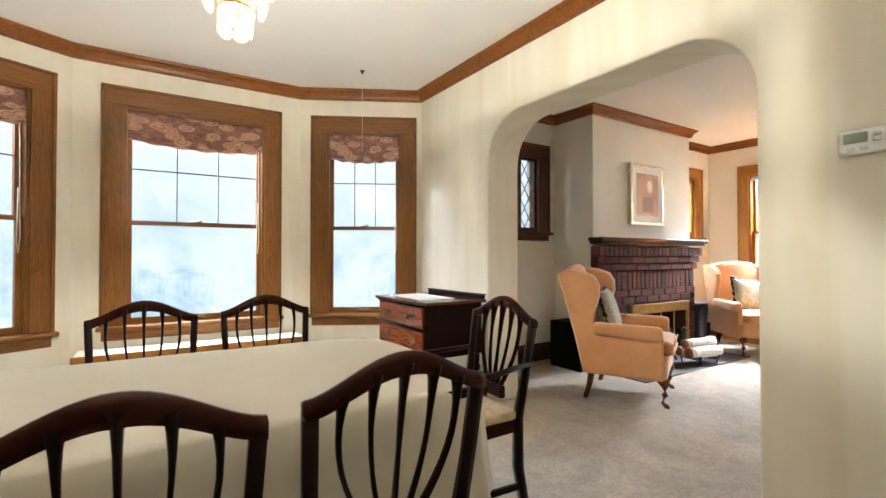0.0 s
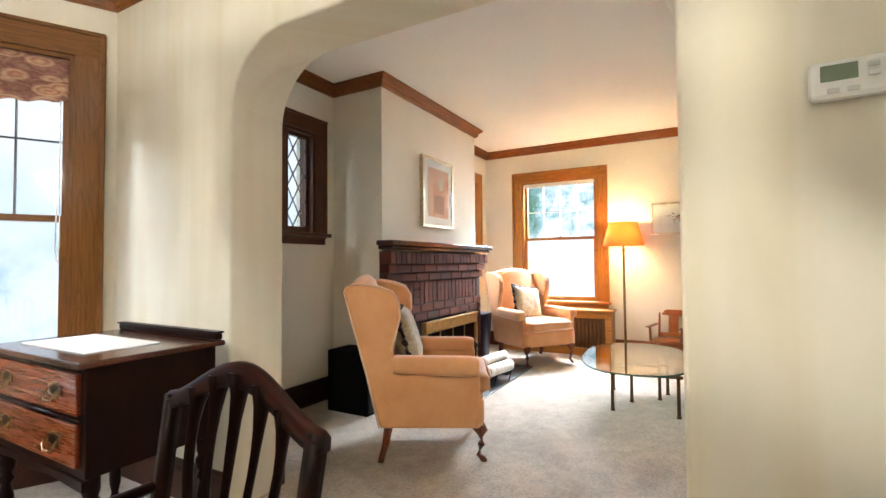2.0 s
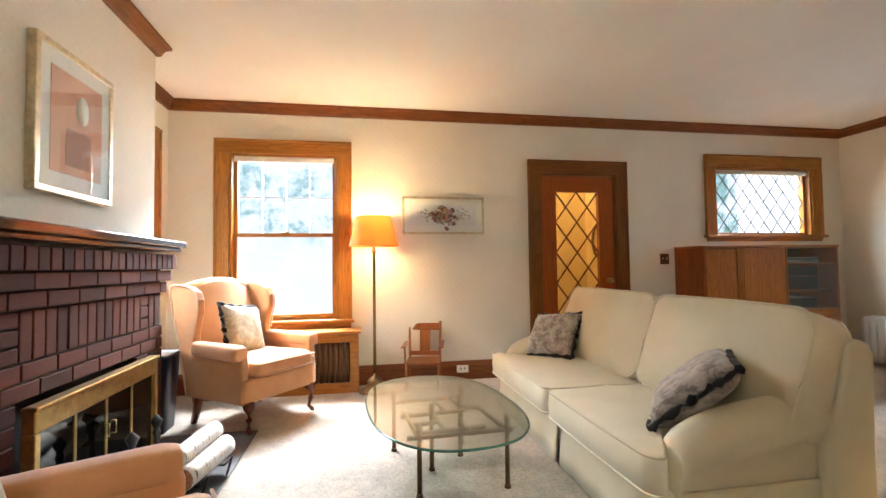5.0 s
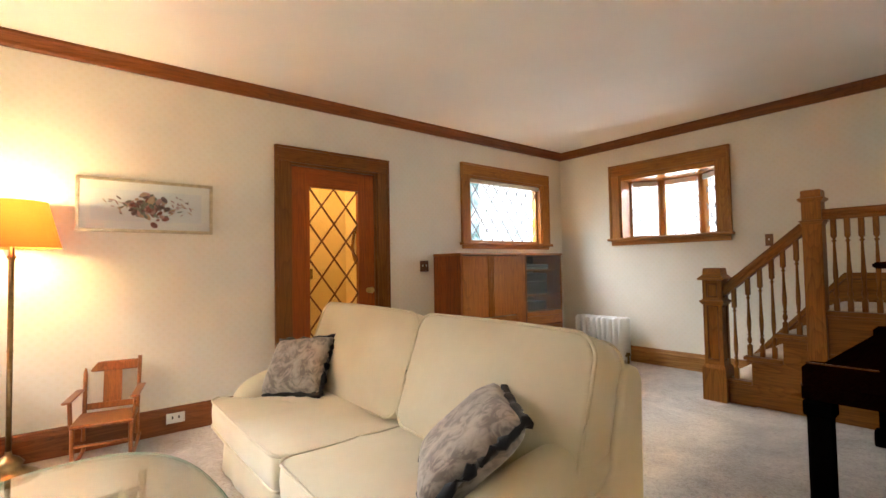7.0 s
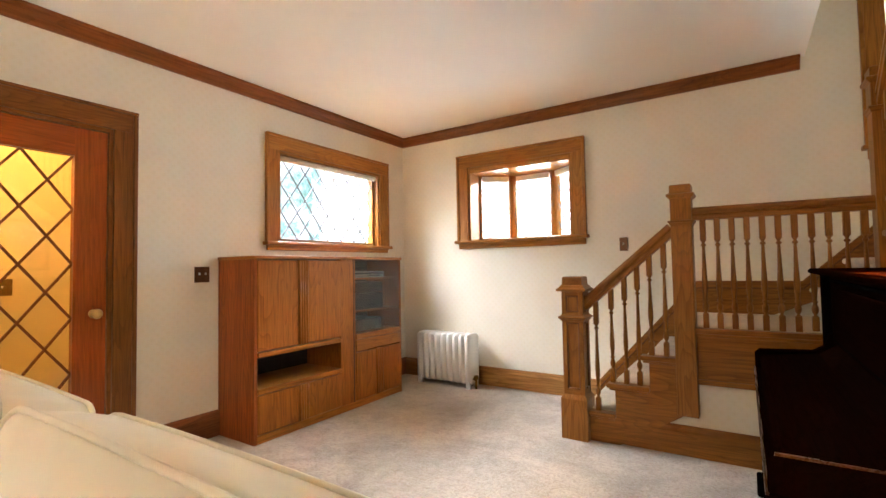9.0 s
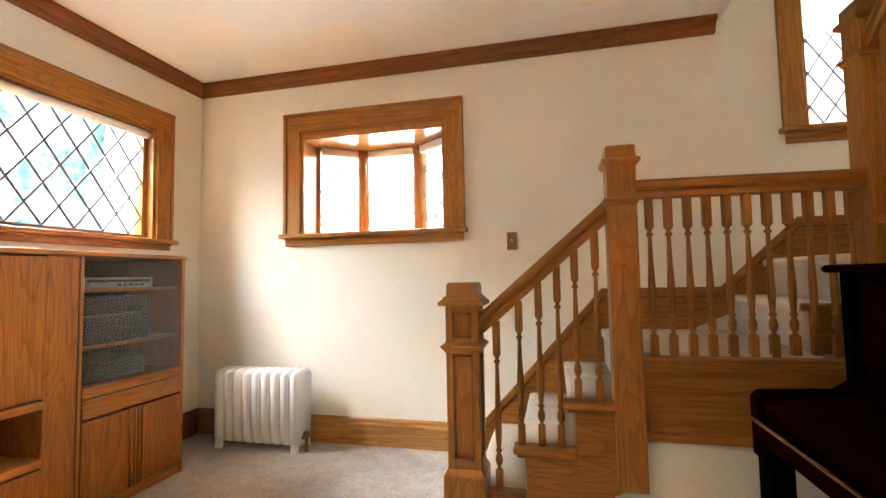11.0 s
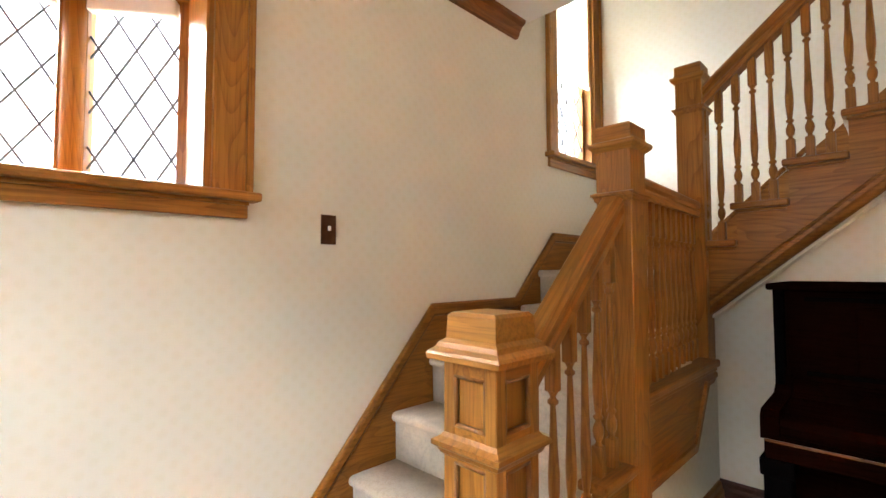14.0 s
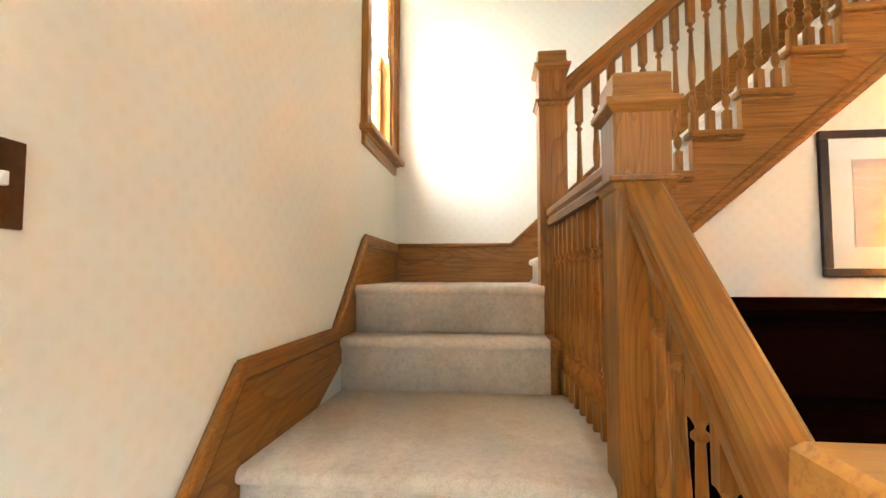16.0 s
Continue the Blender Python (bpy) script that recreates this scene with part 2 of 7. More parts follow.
dull(mahog, 0.08)
dull(mahog_x, 0.06)
black_metal = base_mat("black_metal", (0.012, 0.012, 0.013), 0.4)[0]
shade_white = cloth("roller_shade_cloth", (0.84, 0.81, 0.75), None, 700)
thin_shade = cloth("thin_shade_cloth", (0.88, 0.85, 0.78), None, 700)
tsn = thin_shade.node_tree
ts_t = tsn.nodes.new("ShaderNodeBsdfTranslucent")
ts_t.inputs["Color"].default_value = (0.9, 0.87, 0.8, 1)
ts_m = tsn.nodes.new("ShaderNodeMixShader")
ts_m.inputs["Fac"].default_value = 0.55
tsn.links.new(tsn.nodes["Principled BSDF"].outputs[0], ts_m.inputs[1])
tsn.links.new(ts_t.outputs[0], ts_m.inputs[2])
tsn.links.new(ts_m.outputs[0], tsn.nodes["Material Output"].inputs["Surface"])

# ---- building helpers ----
class Geo:
    """A bmesh with shape helpers."""

    def __init__(self):
        self.bm = bmesh.new()

    def box(self, x0, x1, y0, y1, z0, z1, m=None, bev=0.0):
        r = bmesh.ops.create_cube(self.bm, size=1.0)
        vs = r["verts"]
        t = Matrix.Translation(((x0 + x1) / 2, (y0 + y1) / 2, (z0 + z1) / 2)) @ Matrix.Diagonal((abs(x1 - x0), abs(y1 - y0), abs(z1 - z0), 1))
        bmesh.ops.transform(self.bm, matrix=t, verts=vs)
        if bev > 0:
            es = list({e for v in vs for e in v.link_edges})
            r2 = bmesh.ops.bevel(self.bm, geom=es, offset=bev, segments=2, affect="EDGES", profile=0.5)
            vs = list({v for f in r2["faces"] for v in f.verts} | {v for v in vs if v.is_valid})
        if m is not None:
            bmesh.ops.transform(self.bm, matrix=m, verts=vs)
        return self

    def prism(self, pts, a0, a1, axis="x", m=None):
        """Extrudes a closed outline along an axis; pts hold the other two coordinates in order."""
        def put(p, a):
            if axis == "x":
                return (a, p[0], p[1])
            if axis == "y":
                return (p[0], a, p[1])
            return (p[0], p[1], a)
        lo = [self.bm.verts.new(put(p, a0)) for p in pts]
        hi = [self.bm.verts.new(put(p, a1)) for p in pts]
        fs = [self.bm.faces.new(lo), self.bm.faces.new(hi[::-1])]
        n = len(pts)
        for i in range(n):
            fs.append(self.bm.faces.new((lo[i], hi[i], hi[(i + 1) % n], lo[(i + 1) % n])))
        bmesh.ops.recalc_face_normals(self.bm, faces=fs)
        if m is not None:
            bmesh.ops.transform(self.bm, matrix=m, verts=lo + hi)
        return self

    def lathe(self, prof, cx=0, cy=0, seg=16, m=None, sx=1.0, sy=1.0):
        """Turned solid: prof is (radius, z) from bottom to top."""
        rings = []
        for r, z in prof:
            r = max(r, 0.0004)
            rings.append([self.bm.verts.new((cx + sx * r * math.cos(2 * math.pi * i / seg), cy + sy * r * math.sin(2 * math.pi * i / seg), z)) for i in range(seg)])
        self._skin(rings, True, m)
        return self

    def _skin(self, rings, caps, m=None, closed=True):
        n = len(rings[0])
        fs = []
        for a, b in zip(rings, rings[1:]):
            for i in range(n if closed else n - 1):
                j = (i + 1) % n
                fs.append(self.bm.faces.new((a[i], a[j], b[j], b[i])))
        if caps:
            fs.append(self.bm.faces.new(rings[0][::-1]))
            fs.append(self.bm.faces.new(rings[-1]))
        for f in fs:
            f.smooth = True
        bmesh.ops.recalc_face_normals(self.bm, faces=fs)
        if m is not None:
            bmesh.ops.transform(self.bm, matrix=m, verts=[v for r in rings for v in r])

    def tube(self, pts, r, seg=8, m=None, flat=1.0, square=False):
        """Round bar through points; r is one radius or one per point."""
        pts = [Vector(p) for p in pts]
        rs = r if isinstance(r, (list, tuple)) else [r] * len(pts)
        rings = []
        ref = Vector((0, 0, 1))
        d0 = (pts[1] - pts[0]).normalized()
        if abs(d0.dot(ref)) > 0.9:
            ref = Vector((1, 0, 0))
        for i, p in enumerate(pts):
            d = (pts[min(i + 1, len(pts) - 1)] - pts[max(i - 1, 0)]).normalized()
            u = d.cross(ref)
            u = u.normalized() if u.length > 1e-4 else Vector((0, 1, 0))
            w = u.cross(d).normalized()
            ring = []
            for k in range(seg):
                a = 2 * math.pi * (k + (0.5 if square else 0)) / seg
                f = rs[i] * (1.414 if square and seg == 4 else 1)
                ring.append(self.bm.verts.new(p + u * (f * math.cos(a)) + w * (f * flat * math.sin(a))))
            rings.append(ring)
        self._skin(rings, True, m)
        return self

    def sweep(self, pts, prof, up=Vector((0, 0, 1)), m=None, smooth=False):
        """Sweeps a closed profile [(side, up)] along points, with mitred corners, in a level run."""
        pts = [Vector(p) for p in pts]
        rings = []
        for i, p in enumerate(pts):
            a = (p - pts[i - 1]).normalized() if i > 0 else None
            b = (pts[i + 1] - p).normalized() if i < len(pts) - 1 else None
            d = ((a or b) + (b or a)).normalized()
            side = d.cross(up).normalized()
            k = 1.0
            if a is not None and b is not None:
                k = 1 / max(0.3, side.dot(a.cross(up).normalized()))
            rings.append([self.bm.verts.new(p + side * (s * k) + up * h) for s, h in prof])
        self._skin(rings, True, m)
        if not smooth:
            for r in rings:
                for v in r:
                    for f in v.link_faces:
                        f.smooth = False
        return self

    def loft(self, rings, caps=True, m=None):
        self._skin([[self.bm.verts.new(p) for p in r] for r in rings], caps, m)
        return self

    def cushion(self, x0, x1, y0, y1, z0, z1, puff=0.25, n=10, r=0.05, m=None, seed=0):
        """Soft rounded block, fuller in its middle."""
        v0 = len(self.bm.verts)
        bmesh.ops.create_cube(self.bm, size=1.0)
        self.bm.verts.ensure_lookup_table()
        fs = list({f for v in self.bm.verts[v0:] for f in v.link_faces})
        es = list({e for f in fs for e in f.edges})
        bmesh.ops.subdivide_edges(self.bm, edges=es, cuts=n, use_grid_fill=True)
        self.bm.verts.ensure_lookup_table()
        vs = self.bm.verts[v0:]
        sx, sy, sz = x1 - x0, y1 - y0, z1 - z0
        c = Vector(((x0 + x1) / 2, (y0 + y1) / 2, (z0 + z1) / 2))
        for v in vs:
            q = Vector((v.co.x * sx, v.co.y * sy, v.co.z * sz))
            h = Vector((sx / 2, sy / 2, sz / 2))
            core = Vector([max(-(h[i] - r), min(h[i] - r, q[i])) for i in range(3)])
            d = q - core
            if d.length > 1e-9:
                big = max(abs(d[i]) for i in range(3))
                d = d * (big / d.length) if d.length > r else d
                d = d.normalized() * min(r, max(d.length, big))
            q = core + d
            u, w, t = 2 * v.co.x, 2 * v.co.y, 2 * v.co.z
            small = min(range(3), key=lambda i: h[i])
            others = [i for i in range(3) if i != small]
            uv = (u, w, t)
            bulge = (1 - uv[others[0]] ** 2) * (1 - uv[others[1]] ** 2)
            q[small] *= 1 + puff * bulge
            q += Vector(noise.noise_vector((q + Vector((seed, 0, 0))) * 4.0)) * 0.006
            v.co = q + c
        for f in {f for v in vs for f in v.link_faces}:
            f.smooth = True
        if m is not None:
            bmesh.ops.transform(self.bm, matrix=m, verts=list(vs))
        return self


def finish(name, g, mat):
    bm = g.bm if isinstance(g, Geo) else g
    me = bpy.data.meshes.new(name)
    bm.to_mesh(me)
    bm.free()
    me.materials.append(mat)
    return new(name, me)


def part(name, g, mat, parent, label=""):
    ob = finish(name, g, mat)
    ob.parent = parent
    if label:
        tagged(ob, label)
    return ob


def thing(name, m, label, category, group="", kind=""):
    ob = new(name)
    ob.empty_display_size = 0.1
    ob.matrix_world = m
    return tagged(ob, label, category, group, kind)


def solid(name, g, mat, label="", category="", kind="structure"):
    return tagged(finish(name, g, mat), label, category, "", kind)


def box_part(name, parent, mat, x0, x1, y0, y1, z0, z1, bev=0.004, label="", m=None):
    return part(name, Geo().box(x0, x1, y0, y1, z0, z1, m, bev), mat, parent, label)


def soften(ob, width=0.004, seg=2):
    md = ob.modifiers.new("bevel", "BEVEL")
    md.width, md.segments, md.limit_method, md.angle_limit = width, seg, "ANGLE", radians(35)
    return ob


def wall_grid(g, a0, a1, z0, z1, t0, t1, holes, axis):
    """A wall with rectangular holes: a along the wall, t through it. axis 'x' runs along x."""
    cuts = sorted({a0, a1, *[h[0] for h in holes], *[h[1] for h in holes]})
    for lo, hi in zip(cuts, cuts[1:]):
        z = z0
        for h in sorted([h for h in holes if h[0] <= lo + 1e-6 and h[1] >= hi - 1e-6], key=lambda h: h[2]) + [(0, 0, z1, z1)]:
            if h[2] > z + 1e-6:
                if axis == "x":
                    g.box(lo, hi, t0, t1, z, h[2])
                else:
                    g.box(t0, t1, lo, hi, z, h[2])
            z = h[3]
    return g

# ---- large structure ----
CEIL = 2.61
FX, SY, NY, AX0, AX1 = 6.43, -3.285, 4.04, 1.95, 2.25
NYR = 3.88

solid("floor", Geo().box(-2.7, 6.7, -3.6, 4.95, -0.12, 0.0), carpet, "beige cut-pile carpet with worn mottling", "floor")

# living room walls
g = wall_grid(Geo(), SY - 0.2, NY + 0.2, 0, CEIL + 0.02, FX, FX + 0.2, [(2.405, 3.365, 0.62, 2.15), (-0.435, 0.405, 0, 2.04), (-2.87, -1.62, 1.40, 2.155)], "y")
solid("wall_east", g, wall_liv, "cream painted plaster wall", "wall")
g = wall_grid(Geo(), 1.6, FX, 0, 5.0, SY - 0.2, SY, [(4.51, 5.58, 1.435, 2.18), (1.93, 2.43, 1.92, 3.35)], "x")
solid("wall_south", g, wall_liv, "cream painted plaster wall", "wall")
g = wall_grid(wall_grid(Geo(), AX1, 5.31, 0, CEIL + 0.02, NY, NY + 0.2, [(2.74, 3.34, 1.35, 2.16)], "x"), 5.31, FX, 0, CEIL + 0.02, NYR, NYR + 0.2, [(5.51, 6.113, 1.35, 2.16)], "x")
solid("wall_north", g, wall_liv, "cream painted plaster wall", "wall")
solid("wall_chimney", Geo().box(3.56, 5.31, 3.53, NY, 0, CEIL + 0.02), wall_liv, "cream painted chimney breast", "wall")

# arched wall between dining and living room
AY0, AY1, ATOP, AR = 1.385, 3.18, 2.115, 0.33


def arch_outline():
    pts = [(-0.45, 0), (AY0, 0)]
    for i in range(13):
        a = math.pi - i * math.pi / 24
        pts.append((AY0 + AR + AR * math.cos(a), ATOP - AR + AR * math.sin(a)))
    for i in range(13):
        a = math.pi / 2 - i * math.pi / 24
        pts.append((AY1 - AR + AR * math.cos(a), ATOP - AR + AR * math.sin(a)))
    pts += [(AY1, 0), (4.3, 0), (4.3, CEIL + 0.02), (-0.45, CEIL + 0.02)]
    return pts


ob = solid("wall_arch", Geo().prism(arch_outline(), AX0, AX1, "x"), wall_din, "cream plaster wall with a wide rounded archway", "wall")
soften(ob, 0.012, 3)

# dining room with its three-sided bay
BAY = [(1.95, 4.16), (0.98, 4.68), (-0.64, 4.68), (-1.61, 4.16)]


def seg_frame(p, q):
    """Local frame of a wall from p (left) to q (right) seen from inside: x along it, y outward."""
    a = math.degrees(math.atan2(q[1] - p[1], q[0] - p[0]))
    return pose(p[0], p[1], 0, 0, 0, a), math.hypot(q[0] - p[0], q[1] - p[1])


W_TOP, W_SILL = 2.23, 0.58
for name, p, q, hole in (("wall_bay_right", BAY[1], BAY[0], (0.235, 0.915)), ("wall_bay_middle", BAY[2], BAY[1], (0.305, 1.315)), ("wall_bay_left", BAY[3], BAY[2], (0.186, 0.866))):
    m, ln = seg_frame(p, q)
    g = wall_grid(Geo(), -0.0, ln + 0.0, 0, CEIL + 0.02, 0, 0.2, [(hole[0], hole[1], W_SILL, W_TOP)], "x")
    w = solid(name, g, wall_din, "cream bay wall with light streaks in its colour", "wall")
    w.matrix_world = m
g = Geo().box(-2.6, -1.61, 4.16, 4.36, 0, CEIL + 0.02).box(-2.8, -2.6, -0.45, 4.36, 0, CEIL + 0.02).box(-2.8, AX0, -0.65, -0.45, 0, CEIL + 0.02)
solid("wall_dining_back", g, wall_din, "cream painted plaster wall", "wall")

# stair enclosure
solid("wall_stairwell_end", Geo().box(1.6, 1.8, SY, -0.45, 0, 5.0), wall_liv, "cream painted plaster wall", "wall")
solid("wall_stairwell_back", Geo().box(1.8, 3.0, -0.45, -0.25, 2.62, 5.0).box(2.25, 2.47, -0.45, -0.25, 0, 2.6), wall_liv, "cream painted plaster wall", "wall")
solid("wall_stairwell_side", Geo().box(2.83, 3.0, SY, -0.45, CEIL + 0.2, 5.0), wall_liv, "cream painted plaster wall", "wall")

# ceilings
solid("ceiling", Geo().box(2.83, FX + 0.2, SY - 0.2, NY + 0.2, CEIL, CEIL + 0.2).box(AX0 + 0.1, 2.83, -0.25, NY + 0.2, CEIL + 0.001, CEIL + 0.2), ceil_mat, "off-white plaster ceiling", "ceiling")
solid("ceiling_dining", Geo().box(-2.8, AX0 + 0.1, -0.65, 4.95, CEIL, CEIL + 0.2), ceil_mat, "off-white plaster ceiling", "ceiling")
solid("ceiling_stairwell", Geo().box(1.6, 3.0, SY - 0.2, -0.25, 5.0, 5.2), ceil_mat, "off-white plaster ceiling", "ceiling")

# crown moulding: flat board with a small cove
CROWN = [(0.0, 0.0), (-0.075, 0.0), (-0.072, -0.018), (-0.05, -0.03), (-0.034, -0.055), (-0.028, -0.075), (-0.018, -0.086), (0.0, -0.088)]


def crown(name, pts, mat):
    g = Geo().sweep([(x, y, CEIL - 0.002) for x, y in pts], CROWN)
    return solid(name, g, mat, "dark stained wooden crown moulding", "moulding")


crown("trim_crown_south", [(2.86, SY), (FX - 0.001, SY)], crown_x)
crown("trim_crown_east", [(FX, SY), (FX, NYR)], crown_y)
crown("trim_crown_north_right", [(FX, NYR), (5.31, NYR)], crown_x)
crown("trim_crown_chimney", [(5.31, NYR - 0.02), (5.31, 3.53), (3.56, 3.53), (3.56, NY - 0.02)], crown_x)
crown("trim_crown_north_left", [(3.56, NY), (AX1, NY)], crown_x)
crown("trim_crown_dining_bay", [(AX0, -0.4), BAY[0], BAY[1], BAY[2], BAY[3], (-2.59, 4.16)], crown_x)

# baseboards
BASE = [(0.0, 0.0), (-0.024, 0.0), (-0.024, 0.135), (-0.016, 0.15), (-0.014, 0.168), (-0.006, 0.178), (0.0, 0.178)]


def baseboard(pts, mat):
    return solid("baseboard", Geo().sweep([(x, y, 0.001) for x, y in pts], BASE), mat, "stained oak baseboard", "baseboard")


base_dark = wood("baseboard_red_oak", (0.24, 0.085, 0.028), 1, 0.32)
# same oak on the dim walls, with their shade put into the colour
base_shaded_x = wood("baseboard_shaded_oak", (0.055, 0.02, 0.011), 0, 0.35)
base_gold = wood("baseboard_golden_oak", (0.42, 0.21, 0.06), 0, 0.28, 0.3)
baseboard([(4.28, SY), (FX, SY)], base_gold)
baseboard([(FX, SY), (FX, -0.555)], base_dark)
baseboard([(FX, 0.525), (FX, NYR)], base_dark)
baseboard([(FX, NYR), (5.31, NYR), (5.31, 3.54)], base_shaded_x)
baseboard([(3.56, 3.54), (3.56, NY), (AX1, NY), (AX1, AY1 + 0.01)], base_shaded_x)
baseboard([(AX0, AY1 + 0.01), BAY[0], BAY[1], BAY[2], BAY[3], (-2.59, 4.16)], base_shaded_x)

# outdoors
def backdrop_mat(name, lo, mid, hi, split, strength, scale):
    m = bpy.data.materials.new(name)
    m.use_nodes = True
    nt = m.node_tree
    nt.nodes.clear()
    out = nt.nodes.new("ShaderNodeOutputMaterial")
    em = nt.nodes.new("ShaderNodeEmission")
    v = coords(nt)
    a = noise_node(nt, v, scale, 6, 0.65, 0.5)
    b2 = noise_node(nt, v, scale * 7, 5, 0.75)
    f = mix(nt, 0.35, a, b2)
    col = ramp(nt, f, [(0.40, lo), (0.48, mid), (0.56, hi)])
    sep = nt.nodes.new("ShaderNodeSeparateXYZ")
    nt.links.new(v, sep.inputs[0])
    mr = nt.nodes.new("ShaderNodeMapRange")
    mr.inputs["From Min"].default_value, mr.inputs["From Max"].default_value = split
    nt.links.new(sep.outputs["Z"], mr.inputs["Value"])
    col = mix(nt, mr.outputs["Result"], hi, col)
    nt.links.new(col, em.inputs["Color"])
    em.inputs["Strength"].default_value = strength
    nt.links.new(em.outputs[0], out.inputs["Surface"])
    return m


# garden colours bleached to stand in for the glare of overexposed windows
bd_n = backdrop_mat("overexposed_garden", (0.58, 0.76, 0.84), (0.86, 0.98, 1.05), (1.1, 1.12, 1.15), (3.2, 0.6), 0.42, 0.55)
bd_e = backdrop_mat("street_trees", (0.13, 0.30, 0.20), (0.42, 0.66, 0.66), (1.15, 1.2, 1.25), (1.45, 2.0), 0.45, 0.8)
bd_s = backdrop_mat("bright_hedge", (0.9, 0.98, 1.0), (1.2, 1.22, 1.25), (1.4, 1.4, 1.4), (0.0, 1.0), 0.8, 0.8)
solid("backdrop_north", Geo().box(-25, 25, 10.0, 10.1, -0.6, 9), bd_n, "garden trees coloured pale as if overexposed", "backdrop")
solid("backdrop_east", Geo().box(13.0, 13.1, -25, 25, -0.6, 9), bd_e, "bright street with green trees", "backdrop")
solid("backdrop_south", Geo().box(-25, 13.0, -8.1, -8.0, -0.6, 9), bd_s, "bright washed-out daylight", "backdrop")
lawn = plaster("lawn", (0.10, 0.14, 0.06), 0.95, 0.3, 40)
solid("ground", Geo().box(-60, 60, -60, 60, -0.7, -0.6), lawn, "mown green lawn around the house", "ground")

# ---- windows and door ----
def diamonds(g, x0, x1, z0, z1, nx, nz, y=0.0, w=0.006, d=0.006):
    """Crossing lead strips; nx and nz count the diamonds across and up."""
    px, pz = (x1 - x0) / nx, (z1 - z0) / nz
    for sgn in (1, -1):
        k = -nz - 1
        while k <= nx + nz + 1:
            # line: (x-x0)/px = k + sgn*(z-z0)/pz
            pts = []
            for zz in (z0, z1):
                pts.append((x0 + px * (k + sgn * (zz - z0) / pz), zz))
            (xa, za), (xb, zb) = pts
            t0, t1 = 0.0, 1.0
            dx = xb - xa
            for lim, side in ((x0, 1), (x1, -1)):
                fa, fb = side * (xa - lim), side * (xb - lim)
                if fa < 0 and fb < 0:
                    t0, t1 = 1, 0
                elif fa < 0:
                    t0 = max(t0, fa / (fa - fb))
                elif fb < 0:
                    t1 = min(t1, fa / (fa - fb))
            if t1 - t0 > 0.02:
                p = (xa + dx * t0, za + (zb - za) * t0)
                q = (xa + dx * t1, za + (zb - za) * t1)
                L = math.hypot(q[0] - p[0], q[1] - p[1])
                a = math.atan2(q[1] - p[1], q[0] - p[0])
                m = Matrix.Translation((p[0], y + (0.0015 if sgn > 0 else -0.0015), p[1])) @ Matrix.Rotation(-a, 4, "Y")
                g.box(0, L, -d / 2, d / 2, -w / 2, w / 2, m)
            k += 1
    return g


def casing_set(win, x0, x1, z0, z1, cw, mv, mh, head=True, thick=0.022, apron=0.075, jamb=0.14, bottom=False):
    """Wooden casing boards, back band, stool and apron, and the lining of the opening."""
    ct = cw
    for s, xa, xb in ((-1, x0 - cw, x0), (1, x1, x1 + cw)):
        box_part("casing", win, mv, xa, xb, -thick, 0.0, z0 - 0.01, z1, 0.003)
        xo = xa if s < 0 else xb
        box_part("back_band", win, mv, xo - 0.012, xo + 0.012, -thick - 0.012, 0.0, z0 - 0.01, z1 + ct + 0.012, 0.004)
        xj = x0 if s < 0 else x1
        box_part("jamb", win, mv, xj - 0.001 if s < 0 else xj - 0.022, xj + 0.022 if s < 0 else xj + 0.001, -0.004, jamb, z0, z1, 0.002)
    box_part("head_casing", win, mh, x0 - cw + 0.012, x1 + cw - 0.012, -thick, 0.0, z1, z1 + ct, 0.003)
    box_part("cap_moulding", win, mh, x0 - cw - 0.012, x1 + cw + 0.012, -thick - 0.016, 0.0, z1 + ct - 0.006, z1 + ct + 0.014, 0.004)
    box_part("head_jamb", win, mh, x0, x1, -0.004, jamb, z1 - 0.022, z1 + 0.001, 0.002)
    if bottom:
        return
    box_part("window_sill", win, mh, x0 - cw - 0.03, x1 + cw + 0.03, -0.065, 0.10, z0 - 0.03, z0, 0.008)
    if apron:
        box_part("apron", win, mh, x0 - cw, x1 + cw, -0.02, 0.0, z0 - 0.03 - apron, z0 - 0.03, 0.004)
        box_part("apron_bead", win, mh, x0 - cw, x1 + cw, -0.03, 0.0, z0 - 0.042, z0 - 0.029, 0.004)


